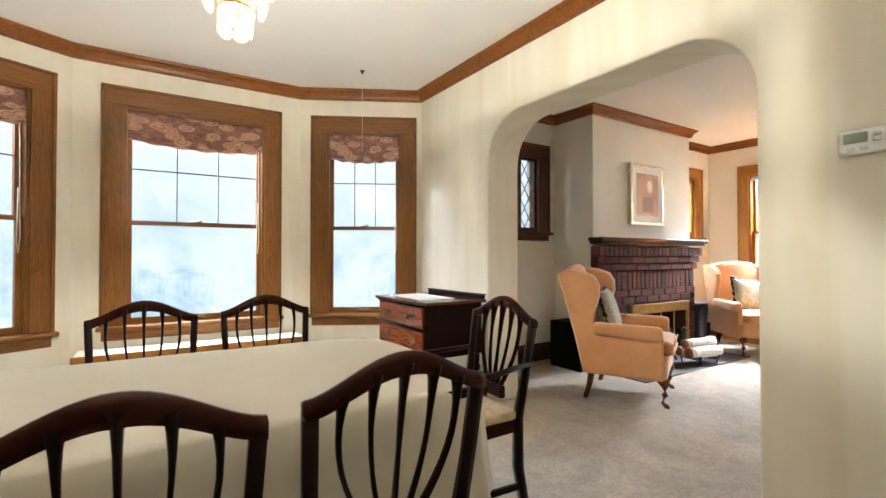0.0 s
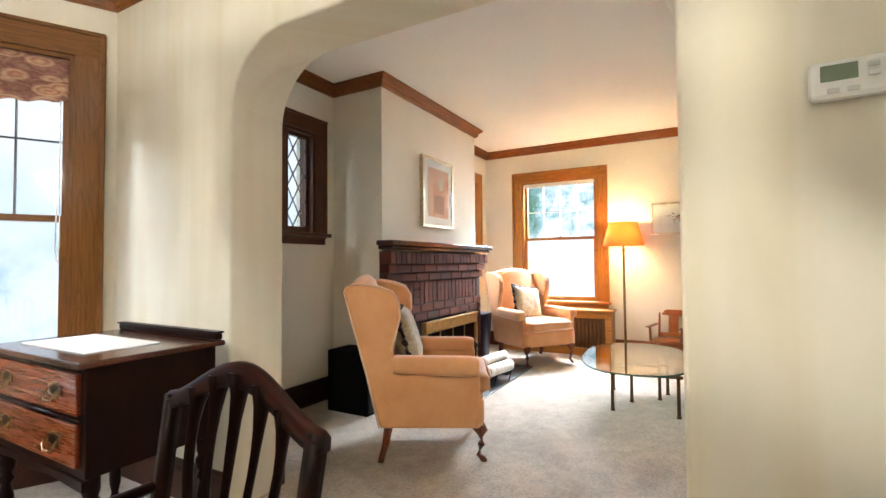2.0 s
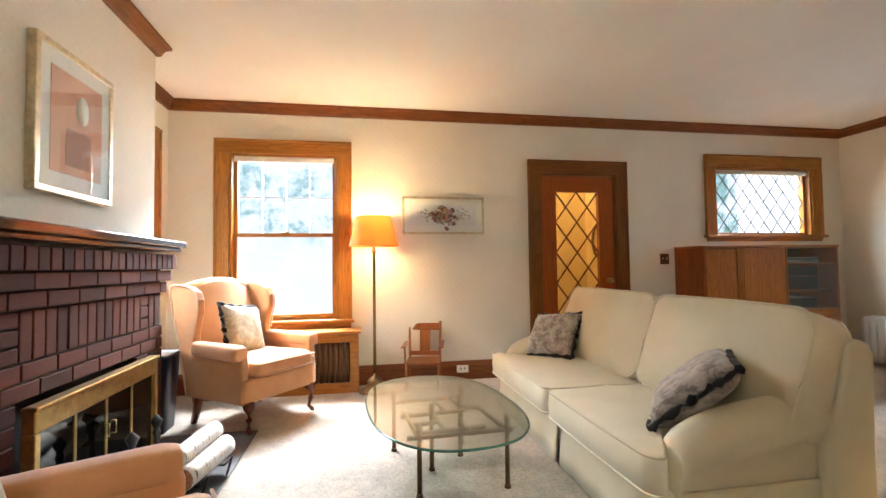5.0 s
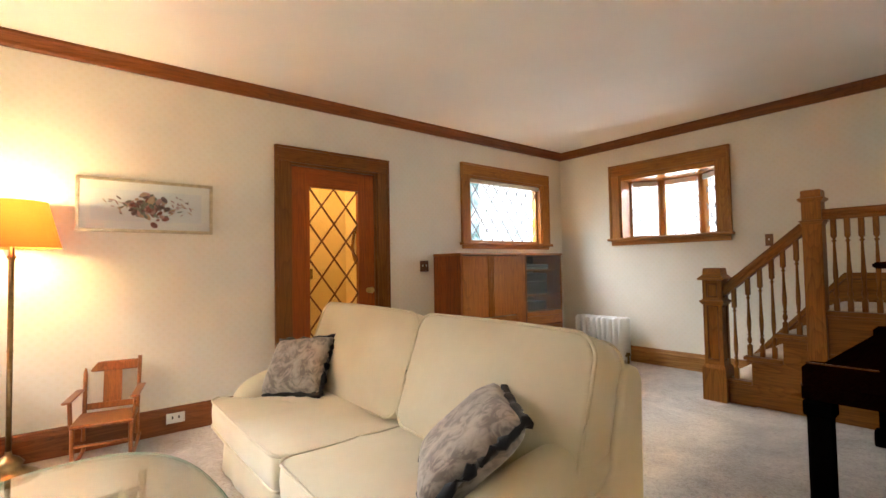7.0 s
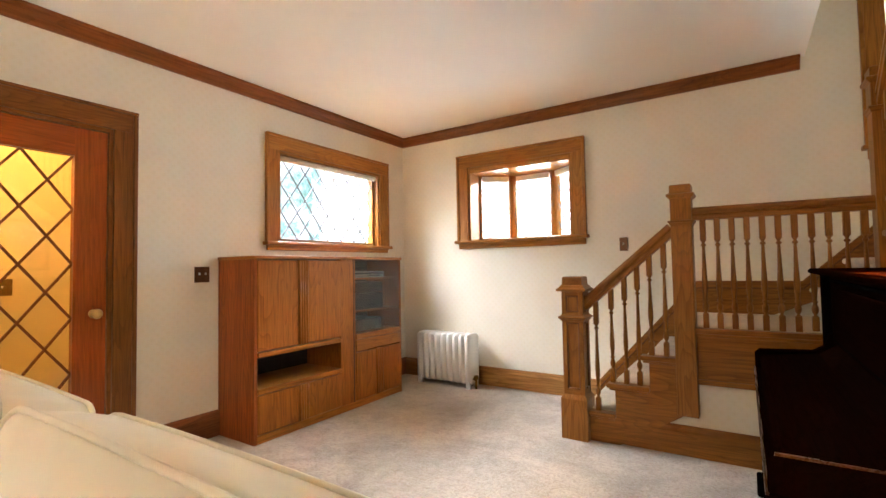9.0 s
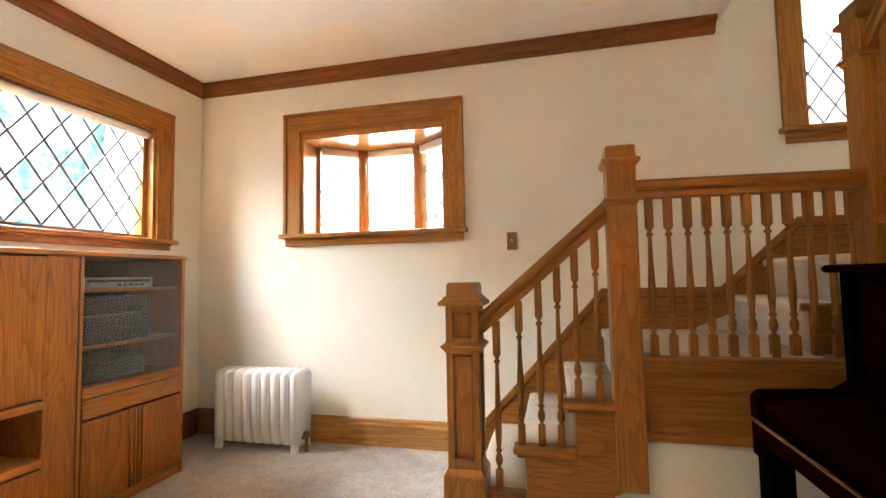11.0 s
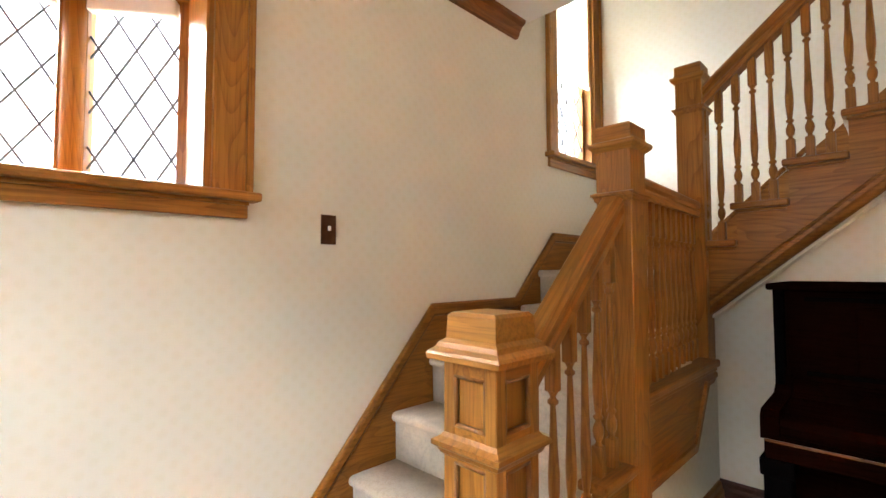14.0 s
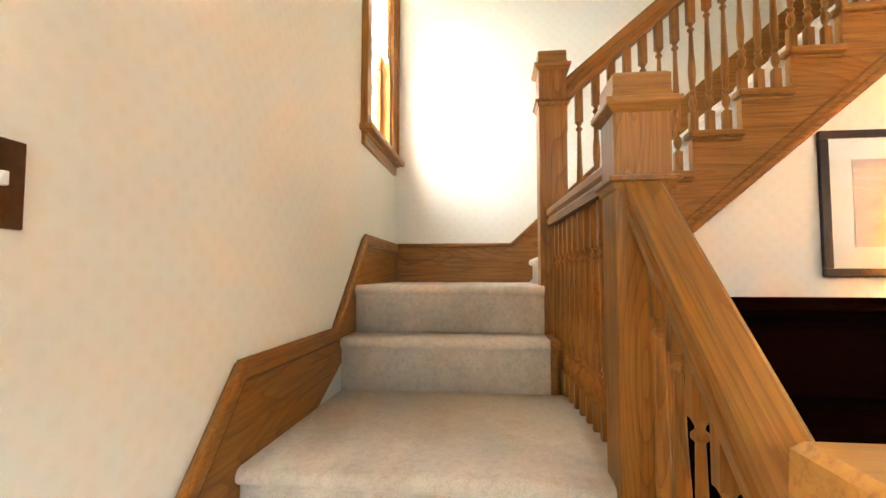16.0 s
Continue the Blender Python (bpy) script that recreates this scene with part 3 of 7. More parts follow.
def sash(win, x0, x1, z0, z1, y, mv, mh, fw=0.045, bottom=0.06, cols=1, rows=1, munt=0.014, mm=None, lead=None):
    s = Geo().box(x0, x0 + fw, y, y + 0.035, z0, z1).box(x1 - fw, x1, y, y + 0.035, z0, z1)
    st = part("sash_stile", s, mv, win)
    s = Geo().box(x0 + fw, x1 - fw, y, y + 0.035, z0, z0 + bottom).box(x0 + fw, x1 - fw, y, y + 0.035, z1 - fw, z1)
    part("sash_rail", s, mh, win)
    a0, a1, b0, b1 = x0 + fw, x1 - fw, z0 + bottom, z1 - fw
    if lead:
        part("lead_cames", diamonds(Geo(), a0, a1, b0, b1, lead[0], lead[1], y + 0.012, lead[2] if len(lead) > 2 else 0.008), lead_mat, win)
        pn = box_part("pane", win, pane_glass, a0, a1, y + 0.016, y + 0.019, b0, b1, 0)
        pn.visible_shadow = False
        return
    g = Geo()
    for i in range(1, cols):
        x = a0 + (a1 - a0) * i / cols
        g.box(x - munt / 2, x + munt / 2, y + 0.006, y + 0.03, b0, b1)
    for j in range(1, rows):
        z = b0 + (b1 - b0) * j / rows
        g.box(a0, a1, y + 0.008, y + 0.028, z - munt / 2, z + munt / 2)
    if cols > 1 or rows > 1:
        part("muntins", g, mm or mh, win)
    for i in range(cols):
        for j in range(rows):
            xa, xb = a0 + (a1 - a0) * i / cols, a0 + (a1 - a0) * (i + 1) / cols
            za, zb = b0 + (b1 - b0) * j / rows, b0 + (b1 - b0) * (j + 1) / rows
            pn = box_part("pane", win, pane_glass, xa, xb, y + 0.016, y + 0.019, za, zb, 0)
            pn.visible_shadow = False


def sash_lift(win, x, z, y):
    g = Geo().box(x - 0.05, x + 0.05, y - 0.012, y, z, z + 0.02, None, 0.004)
    part("sash_lift", g, old_brass, win, "aged brass sash lift")


def double_hung(name, m, w, z0, z1, cw, label, cols=3, rows=2, meet=None, mv=oak_v, mh=oak_x, apron=0.075, mm=None):
    win = thing(name, m, label, "window", "", "structure")
    x0, x1 = -w / 2, w / 2
    casing_set(win, x0, x1, z0, z1, cw, mv, mh, apron=apron)
    zm = meet or (z0 + z1) / 2
    sash(win, x0 + 0.022, x1 - 0.022, zm - 0.02, z1 - 0.02, 0.075, mv, mh, 0.032, 0.03, cols, rows, 0.008, mm or lead_mat)
    sash(win, x0 + 0.022, x1 - 0.022, z0, zm + 0.012, 0.035, mv, mh, 0.034, 0.05)
    g = Geo().box(-0.03, 0.03, 0.05, 0.072, zm + 0.012, zm + 0.022, None, 0.003).tube([(0, 0.06, zm + 0.02), (0.028, 0.055, zm + 0.03)], 0.005)
    part("sash_lock", g, old_brass, win, "brass sash lock")
    sash_lift(win, 0.0, z0 + 0.018, 0.035)
    return win


# living room front window
fw = double_hung("window_1", pose(FX, 2.885, 0, 0, 0, -90), 0.96, 0.62, 2.15, 0.115, "golden oak double-hung window with a divided upper sash", 4, 2, 1.41, mm=white_paint)
part("roller_shade", Geo().tube([(-0.44, 0.02, 2.115), (0.44, 0.02, 2.115)], 0.022, 10).box(-0.44, 0.44, -0.004, 0.0, 2.075, 2.115), shade_white, fw, "rolled-up white window shade")
# dining bay windows
for name, p, q, cx, w in (("window_2", BAY[1], BAY[0], 0.575, 0.68), ("window_3", BAY[2], BAY[1], 0.81, 1.01), ("window_4", BAY[3], BAY[2], 0.526, 0.68)):
    m, ln = seg_frame(p, q)
    double_hung(name, m @ pose(cx, 0, 0), w, W_SILL, W_TOP, 0.125, "oak double-hung bay window overlooking a washed-out bright garden", 3, 2, 1.36, bay_oak_v, bay_oak_x)


# leaded fixed window over the media cabinet
def leaded_window(name, m, w, z0, z1, cw, nx, nz, label, mv, mh, lw=0.011):
    win = thing(name, m, label, "window", "", "structure")
    casing_set(win, -w / 2, w / 2, z0, z1, cw, mv, mh, apron=0.04)
    sash(win, -w / 2 + 0.022, w / 2 - 0.022, z0, z1 - 0.02, 0.05, mv, mh, 0.03, 0.03, lead=(nx, nz, lw))
    return win


lw = leaded_window("window_5", pose(FX, -2.245, 0, 0, 0, -90), 1.25, 1.40, 2.155, 0.115, 6.6, 2.9, "oak window of diamond leaded glass over the cabinet", oak_v, oak_x)
part("roller_shade", Geo().tube([(-0.58, 0.02, 2.10), (0.58, 0.02, 2.10)], 0.024, 10), shade_white, lw, "rolled-up white window shade")


# small casement pair beside the chimney, stained dark
def casement_pair(name, m, w, z0, z1, dark_v, dark_x):
    win = thing(name, m, "stained wooden leaded casement window beside the chimney", "window", "", "structure")
    casing_set(win, -w / 2, w / 2, z0, z1, 0.105, dark_v, dark_x, apron=0.06)
    box_part("mullion", win, dark_v, -0.035, 0.035, 0.01, 0.1, z0, z1, 0.003)
    for a, b in ((-w / 2 + 0.022, -0.035), (0.035, w / 2 - 0.022)):
        sash(win, a, b, z0, z1 - 0.02, 0.04, dark_v, dark_x, 0.03, 0.05, lead=(1.6, 3.5, 0.009))
    return win


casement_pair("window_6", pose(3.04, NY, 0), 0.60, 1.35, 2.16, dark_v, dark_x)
casement_pair("window_7", pose(5.812, NYR, 0), 0.603, 1.35, 2.16, oak_v, oak_x)

# stair window: leaded sash with a half-drawn shade
sw = thing("window_8", pose(2.18, SY, 0, 0, 0, 180), "oak stair window of leaded glass with a half-drawn shade", "window", "", "structure")
casing_set(sw, -0.25, 0.25, 1.92, 3.35, 0.10, oak_v, oak_x, apron=0.06)
sash(sw, -0.23, 0.23, 1.92, 2.65, 0.05, oak_v, oak_x, 0.03, 0.03, lead=(3.2, 3.4, 0.009))
sash(sw, -0.23, 0.23, 2.62, 3.33, 0.085, oak_v, oak_x, 0.03, 0.03, lead=(3.2, 3.4, 0.009))
part("pull_shade", Geo().box(-0.245, 0.245, 0.012, 0.016, 2.50, 3.33).box(-0.245, 0.245, 0.004, 0.02, 2.475, 2.50), thin_shade, sw, "half-drawn white pull shade")
part("shade_cord", Geo().tube([(-0.235, 0.0, 2.5), (-0.24, -0.004, 2.25), (-0.232, -0.006, 2.05), (-0.246, -0.004, 2.0)], 0.003, 6), shade_white, sw, "white hanging shade cord")

# projecting leaded bay in the south wall
bw = thing("window_9", pose(5.045, SY, 0, 0, 0, 180), "small projecting oak bay of three leaded windows", "window", "", "structure")
BZ0, BZ1 = 1.435, 2.18
casing_set(bw, -0.535, 0.535, BZ0, BZ1, 0.115, oak_v, oak_x, jamb=0.18, apron=0.055)
OUT = [(-0.535, 0.19), (-0.23, 0.42), (0.23, 0.42), (0.535, 0.19)]
bay_board = wood("bay_board", (0.50, 0.22, 0.05), 0, 0.2, 0.25, 1.0, 0.5)
part("bay_soffit", Geo().prism([(-0.54, 0.0), *OUT, (0.54, 0.0)], BZ1 - 0.06, BZ1 + 0.02, "z"), bay_board, bw, "varnished wooden bay soffit")
part("bay_seat", Geo().prism([(-0.54, 0.101), (-0.6, 0.2), (-0.25, 0.47), (0.25, 0.47), (0.6, 0.2), (0.54, 0.101)], BZ0 - 0.03, BZ0 + 0.012, "z"), bay_board, bw, "varnished wooden bay sill")
for p, q, nx in ((OUT[0], OUT[1], 2.4), (OUT[1], OUT[2], 3.0), (OUT[2], OUT[3], 2.4)):
    a = math.atan2(q[1] - p[1], q[0] - p[0])
    L = math.hypot(q[0] - p[0], q[1] - p[1])
    m = Matrix.Translation((p[0], p[1], 0)) @ Matrix.Rotation(a, 4, "Z")
    z0, z1 = BZ0 + 0.012, BZ1 - 0.06
    part("sash_frame", Geo().box(0, 0.045, -0.01, 0.035, z0, z1, m).box(L - 0.045, L, -0.01, 0.035, z0, z1, m).box(0.045, L - 0.045, 0, 0.035, z0, z0 + 0.02, m).box(0.045, L - 0.045, 0, 0.035, z1 - 0.02, z1, m), oak_v, bw)
    dg = diamonds(Geo(), 0.045, L - 0.045, z0 + 0.02, z1 - 0.02, nx, 3.3, 0.01, 0.0065)
    bmesh.ops.transform(dg.bm, matrix=m, verts=dg.bm.verts)
    part("lead_cames", dg, lead_mat, bw)
    pn = part("pane", Geo().box(0.045, L - 0.045, 0.014, 0.017, z0 + 0.02, z1 - 0.02, m), pane_glass, bw)
    pn.visible_shadow = False
    part("blind_head", Geo().box(0.05, L - 0.05, -0.035, 0.003, z1 - 0.06, z1 - 0.004, m, 0.006), shade_white, bw, "white raised blind")
for (x, y) in OUT[1:3]:
    part("bay_post", Geo().lathe([(0.036, BZ0 + 0.012), (0.036, BZ1 - 0.06)], x, y - 0.014, 12), oak_v, bw)
part("bay_roof", Geo().prism([(-0.7, 0.2), (-0.3, 0.55), (0.3, 0.55), (0.7, 0.2)], BZ1 + 0.021, BZ1 + 0.1, "z"), white_paint, bw)

# leaded glass door to the vestibule
amber = glass("amber_glass", (1.0, 0.93, 0.72))
door = thing("door_1", pose(FX, -0.015, 0, 0, 0, -90), "reddish wooden door with a diamond leaded glass panel", "door", "", "structure")
casing_set(door, -0.42, 0.42, 0.0, 2.04, 0.115, door_case, wood("door_casing_head", (0.22, 0.082, 0.013), 0, 0.3, 0.22), bottom=True, jamb=0.2)
leaf = Geo().box(-0.40, -0.235, 0.02, 0.065, 0.01, 2.015).box(0.235, 0.40, 0.02, 0.065, 0.01, 2.015)
part("door_stile", leaf, door_v, door)
part("door_rail", Geo().box(-0.235, 0.235, 0.02, 0.065, 1.85, 2.015).box(-0.235, 0.235, 0.02, 0.065, 0.01, 0.28), wood("door_rail_wood", (0.34, 0.082, 0.011), 0, 0.3, 0.22, 1.0, 0.15, 0.5, 0.2), door)
pn = box_part("pane", door, amber, -0.235, 0.235, 0.042, 0.046, 0.28, 1.85, 0)
pn.visible_shadow = False
part("lead_cames", diamonds(Geo(), -0.235, 0.235, 0.28, 1.85, 2, 5, 0.04, 0.013, 0.012), wood("came_wood", (0.2, 0.07, 0.02), 2), door)
part("door_knob", Geo().lathe([(0.026, 0), (0.026, 0.006), (0.01, 0.01), (0.01, 0.035), (0.022, 0.042), (0.03, 0.055), (0.024, 0.068), (0.0, 0.072)], 0, 0, 16, pose(0.335, 0.02, 0.93, 90)), brass, door, "brass door knob")
for z in (0.25, 0.98, 1.82):
    part("hinge", Geo().tube([(-0.405, 0.014, z - 0.05), (-0.405, 0.014, z + 0.05)], 0.009, 8), old_brass, door, "aged brass hinge")

# vestibule behind the door
vest = plaster("vestibule_paint", (0.80, 0.65, 0.40))
g = Geo().box(6.64, 7.5, -0.75, -0.65, 0, 2.6).box(6.64, 7.5, 0.65, 0.75, 0, 2.6).box(7.5, 7.6, -0.75, 0.75, 0, 2.6).box(6.64, 7.6, -0.75, 0.75, 2.6, 2.7)
solid("wall_vestibule", g, vest, "yellow lit vestibule walls", "wall")
solid("floor_vestibule", Geo().box(6.701, 7.5, -0.65, 0.65, -0.1, 0.0), carpet, "beige vestibule floor", "floor")
bulb(7.1, 0.3, 2.25, 9, (1.0, 0.74, 0.40), 0.08)

vs_plate = thing("light_switch", pose(7.5, -0.19, 1.08, 0, 0, -90), "bronze switch plate on the vestibule wall", "switch")
part("plate", Geo().box(-0.055, 0.055, -0.007, 0, -0.057, 0.057, None, 0.002), old_brass, vs_plate)
part("toggle", Geo().box(-0.005, 0.005, -0.016, -0.006, -0.004, 0.014, None, 0.002), shade_white, vs_plate)
wr = thing("wreath", pose(7.12, -0.648, 1.38, 0, 0, 180), "dried twig wreath hanging on the vestibule wall", "wreath")
twig = wood("dry_twig", (0.28, 0.14, 0.05), 2, 0.7)
for k in range(3):
    ring = [(0.15 * math.cos(a) + 0.008 * math.sin(7 * a + k), -0.03 + 0.01 * math.cos(5 * a + 2 * k), 0.2 * math.sin(a) + 0.008 * math.cos(6 * a + k)) for a in [2 * math.pi * i / 40 for i in range(41)]]
    part("twig_ring", Geo().tube(ring, 0.012, 6), twig, wr)

# light of the sky at each window, from above the heads
def window_sky(m, w, h, power, low=False):
    """Lamp for the sky at a window; low: added fill for the ceiling."""
    sky_lamp(m @ (pose(0, 0.75, 2.25, -80, 0, 0) if low else pose(0, 0.85, 2.95, -58, 0, 0)), w, h * 0.75, power, spread=150 if low else 120)


for name, p, q, cx, w, pw in (("r", BAY[1], BAY[0], 0.575, 1.2, 0.06), ("m", BAY[2], BAY[1], 0.81, 1.6, 0.42), ("l", BAY[3], BAY[2], 0.526, 1.2, 0.2)):
    m, ln = seg_frame(p, q)
    window_sky(m @ pose(cx, 0, 0), w, 1.4, DIN_POWER * pw)
window_sky(pose(FX, 2.88, 0, 0, 0, -90), 1.6, 1.4, LIV_POWER * 0.48)
window_sky(pose(FX, 2.88, 0, 0, 0, -90), 1.2, 1.2, LIV_POWER * 0.06, True)
window_sky(pose(FX, -2.245, 0, 0, 0, -90), 1.8, 1.4, LIV_POWER * 0.15)
window_sky(pose(FX, -2.245, 0, 0, 0, -90), 1.4, 1.2, LIV_POWER * 0.014, True)
window_sky(pose(5.812, NYR, 0), 1.2, 1.4, LIV_POWER * 0.3)
sky_lamp(pose(5.045, SY, 0, 0, 0, 180) @ pose(0, 0.56, 1.82, -90, 0, 0), 1.0, 0.7, 7)
sky_lamp(pose(5.045, SY, 0, 0, 0, 180) @ pose(0, 2.3, 3.1, -63, 0, 0), 2.2, 1.4, 90, spread=75)
sky_lamp(pose(2.18, SY, 0, 0, 0, 180) @ pose(0, 0.32, 2.62, -90, 0, 0), 0.44, 1.3, 17, spread=170)

# ---- staircase ----
R1, R2 = 1.18 / 6, 0.165
NOSE = [4.21, 4.0, 3.79, 3.575, 2.87, 2.69]
YO, YW = -2.345, SY + 0.026
L2 = 1.15
stairs = thing("staircase", pose(0, 0, 0), "golden oak staircase with carpeted treads and turned balusters", "staircase")
stair_carpet = carpet_mat("stair_carpet", (0.72, 0.59, 0.43), 0.4)


def carpet_step(x_nose, x_back, y0, y1, z, rise, m=None):
    """A carpeted tread with its rounded nosing and riser."""
    g = Geo()
    prof = [(x_back, z - 0.03), (x_back, z), (x_nose - 0.02, z)]
    for i in range(1, 6):
        a = math.pi / 2 - i * math.pi / 5
        prof.append((x_nose - 0.02 + 0.02 * math.cos(a), z - 0.02 + 0.02 * math.sin(a)))
    prof += [(x_nose - 0.022, z - 0.042), (x_nose - 0.024, z - rise), (x_nose - 0.05, z - rise), (x_nose - 0.05, z - 0.03)]
    n = 14
    rings = []
    for k in range(n + 1):
        y = y0 + (y1 - y0) * k / n
        rings.append([Vector((px + 0.003 * noise.noise(Vector((px * 9, y * 9, pz * 9))), y, pz + 0.003 * noise.noise(Vector((px * 7, y * 11, pz * 5 + 3))))) for px, pz in prof])
    g.loft(rings, True, m)
    return g


ends = NOSE[1:] + [1.8]
for i, (a, b) in enumerate(zip(NOSE, ends)):
    part("carpet_tread", carpet_step(a, b - 0.03, YW, YO - 0.045 if i < 4 else -2.475, R1 * (i + 1), R1 + 0.005), stair_carpet, stairs, "thick beige stair carpet")

# outer string, tread ends and brackets of the first flight
g = Geo()
g.prism([(4.20, 0.0), (4.20, R1 - 0.03), (NOSE[1] - 0.03, R1 - 0.03), (NOSE[1] - 0.03, 2 * R1 - 0.03), (NOSE[2] - 0.03, 2 * R1 - 0.03), (NOSE[2] - 0.03, 3 * R1 - 0.03), (3.55, 3 * R1 - 0.03), (3.55, 0.26), (3.95, 0.0)], YO - 0.04, YO, "y")
part("string_board", g, stair_x, stairs)
for i in range(3):
    part("tread_end", Geo().box(NOSE[i + 1] - 0.03 if i < 2 else 3.56, NOSE[i] + (0.02 if i else -0.05), YO - 0.06, YO + 0.028, R1 * (i + 1) - 0.03, R1 * (i + 1), None, 0.008), stair_x, stairs)
    part("cove", Geo().box(NOSE[i + 1] - 0.02 if i < 2 else 3.57, NOSE[i] + (0.005 if i else -0.06), YO, YO + 0.014, R1 * (i + 1) - 0.045, R1 * (i + 1) - 0.03, None, 0.005), stair_x, stairs)
# panelled side of the landing
part("landing_panel", Geo().prism([(3.50, 0.46), (3.50, 4 * R1 - 0.04), (2.66, 4 * R1 - 0.04), (2.66, 0.70), (2.78, 0.685), (2.95, 0.46)], YO - 0.04, YO - 0.01, "y"), stair_x, stairs)
part("panel_rail", Geo().prism([(3.50, 0.445), (3.50, 0.475), (2.955, 0.475), (2.79, 0.70), (2.755, 0.69), (2.945, 0.445)], YO - 0.042, YO + 0.002, "y"), stair_x, stairs)
part("landing_nosing", Geo().box(2.66, 3.50, YO - 0.07, YO + 0.02, 4 * R1 - 0.04, 4 * R1 - 0.008, None, 0.008), stair_x, stairs)
part("landing_cove", Geo().box(2.66, 3.50, YO - 0.01, YO + 0.006, 4 * R1 - 0.06, 4 * R1 - 0.04, None, 0.005), stair_x, stairs)
solid("wall_under_landing", Geo().prism([(4.1, 0), (3.6, 0.25), (3.5, 0.43), (2.47, 0.43), (2.47, 0)], YO - 0.10, YO - 0.045, "y").box(2.47, 3.5, YO - 0.10, YO - 0.045, 0.43, 4 * R1 - 0.06), wall_liv, "cream painted wall below the landing", "wall")
baseboard([(2.50, YO - 0.045), (3.95, YO - 0.045)], stair_x).matrix_world = Matrix.Identity(4)

part("return_panel", Geo().box(2.66, 2.845, -2.474, -2.452, 4 * R1, 5 * R1 - 0.03), stair_x, stairs)
part("tread_end", Geo().box(2.66, 2.875, -2.478, -2.44, 5 * R1 - 0.03, 5 * R1, None, 0.008), stair_x, stairs)
# wall skirt that climbs with the flight
dark_skirt = wood("skirt_bead_wood", (0.18, 0.07, 0.014), 0, 0.35)
SK = [(4.30, 0.0), (4.30, 0.175), (3.575 - 0.03, 4 * R1 + 0.23), (2.90, 4 * R1 + 0.23), (2.50, 1.18 + 0.22), (1.802, 1.18 + 0.22), (1.802, L2 - 0.1), (2.7, L2 - 0.2), (3.5, 0.6), (4.15, 0.0)]
part("skirt_board", Geo().prism(SK, SY + 0.001, SY + 0.024, "y"), stair_x, stairs)
cap = [(4.30, 0.175), (3.545, 4 * R1 + 0.23), (2.90, 4 * R1 + 0.23), (2.50, 1.18 + 0.22), (1.83, 1.18 + 0.22)]
part("skirt_cap", Geo().tube([(x, SY + 0.02, z) for x, z in cap], 0.014, 8), stair_x, stairs)
part("skirt_bead", Geo().tube([(x, SY + 0.025, z - 0.042) for x, z in cap], 0.006, 6), dark_skirt, stairs)
part("skirt_band", Geo().prism([(x, z + 0.006) for x, z in cap] + [(x, z - 0.034) for x, z in cap[::-1]], SY + 0.024, SY + 0.032, "y"), stair_x, stairs)
part("landing_skirt", Geo().box(1.801, 1.824, SY + 0.024, -2.57, 1.18 - 0.01, 1.18 + 0.22), stair_y, stairs)
part("landing_skirt_cap", Geo().tube([(1.82, SY + 0.03, 1.18 + 0.22), (1.82, -2.57, 1.18 + 0.22), (1.82, -2.57 + 2.6 * 0.195, 1.18 + 0.22 + 2.6 * 0.165 + 0.04)], 0.014, 8), stair_y, stairs)
part("upper_wall_skirt", Geo().prism([(-2.57, L2 - 0.05), (-2.57, 1.18 + 0.22), (-0.46, L2 + 0.28 + 2.11 * 0.846), (-0.46, L2 + 2.11 * 0.846 - 0.1)], 1.801, 1.824, "x"), stair_y, stairs)


def square_ring(x, y, a, z):
    return [Vector((x + s * a, y + t * a, z)) for s, t in ((-1, -1), (1, -1), (1, 1), (-1, 1))]


def moulded(x, y, prof):
    """A square block turned from a profile of (half width, height)."""
    g = Geo().loft([square_ring(x, y, a, z) for a, z in prof])
    for f in g.bm.faces:
        f.smooth = False
    return g


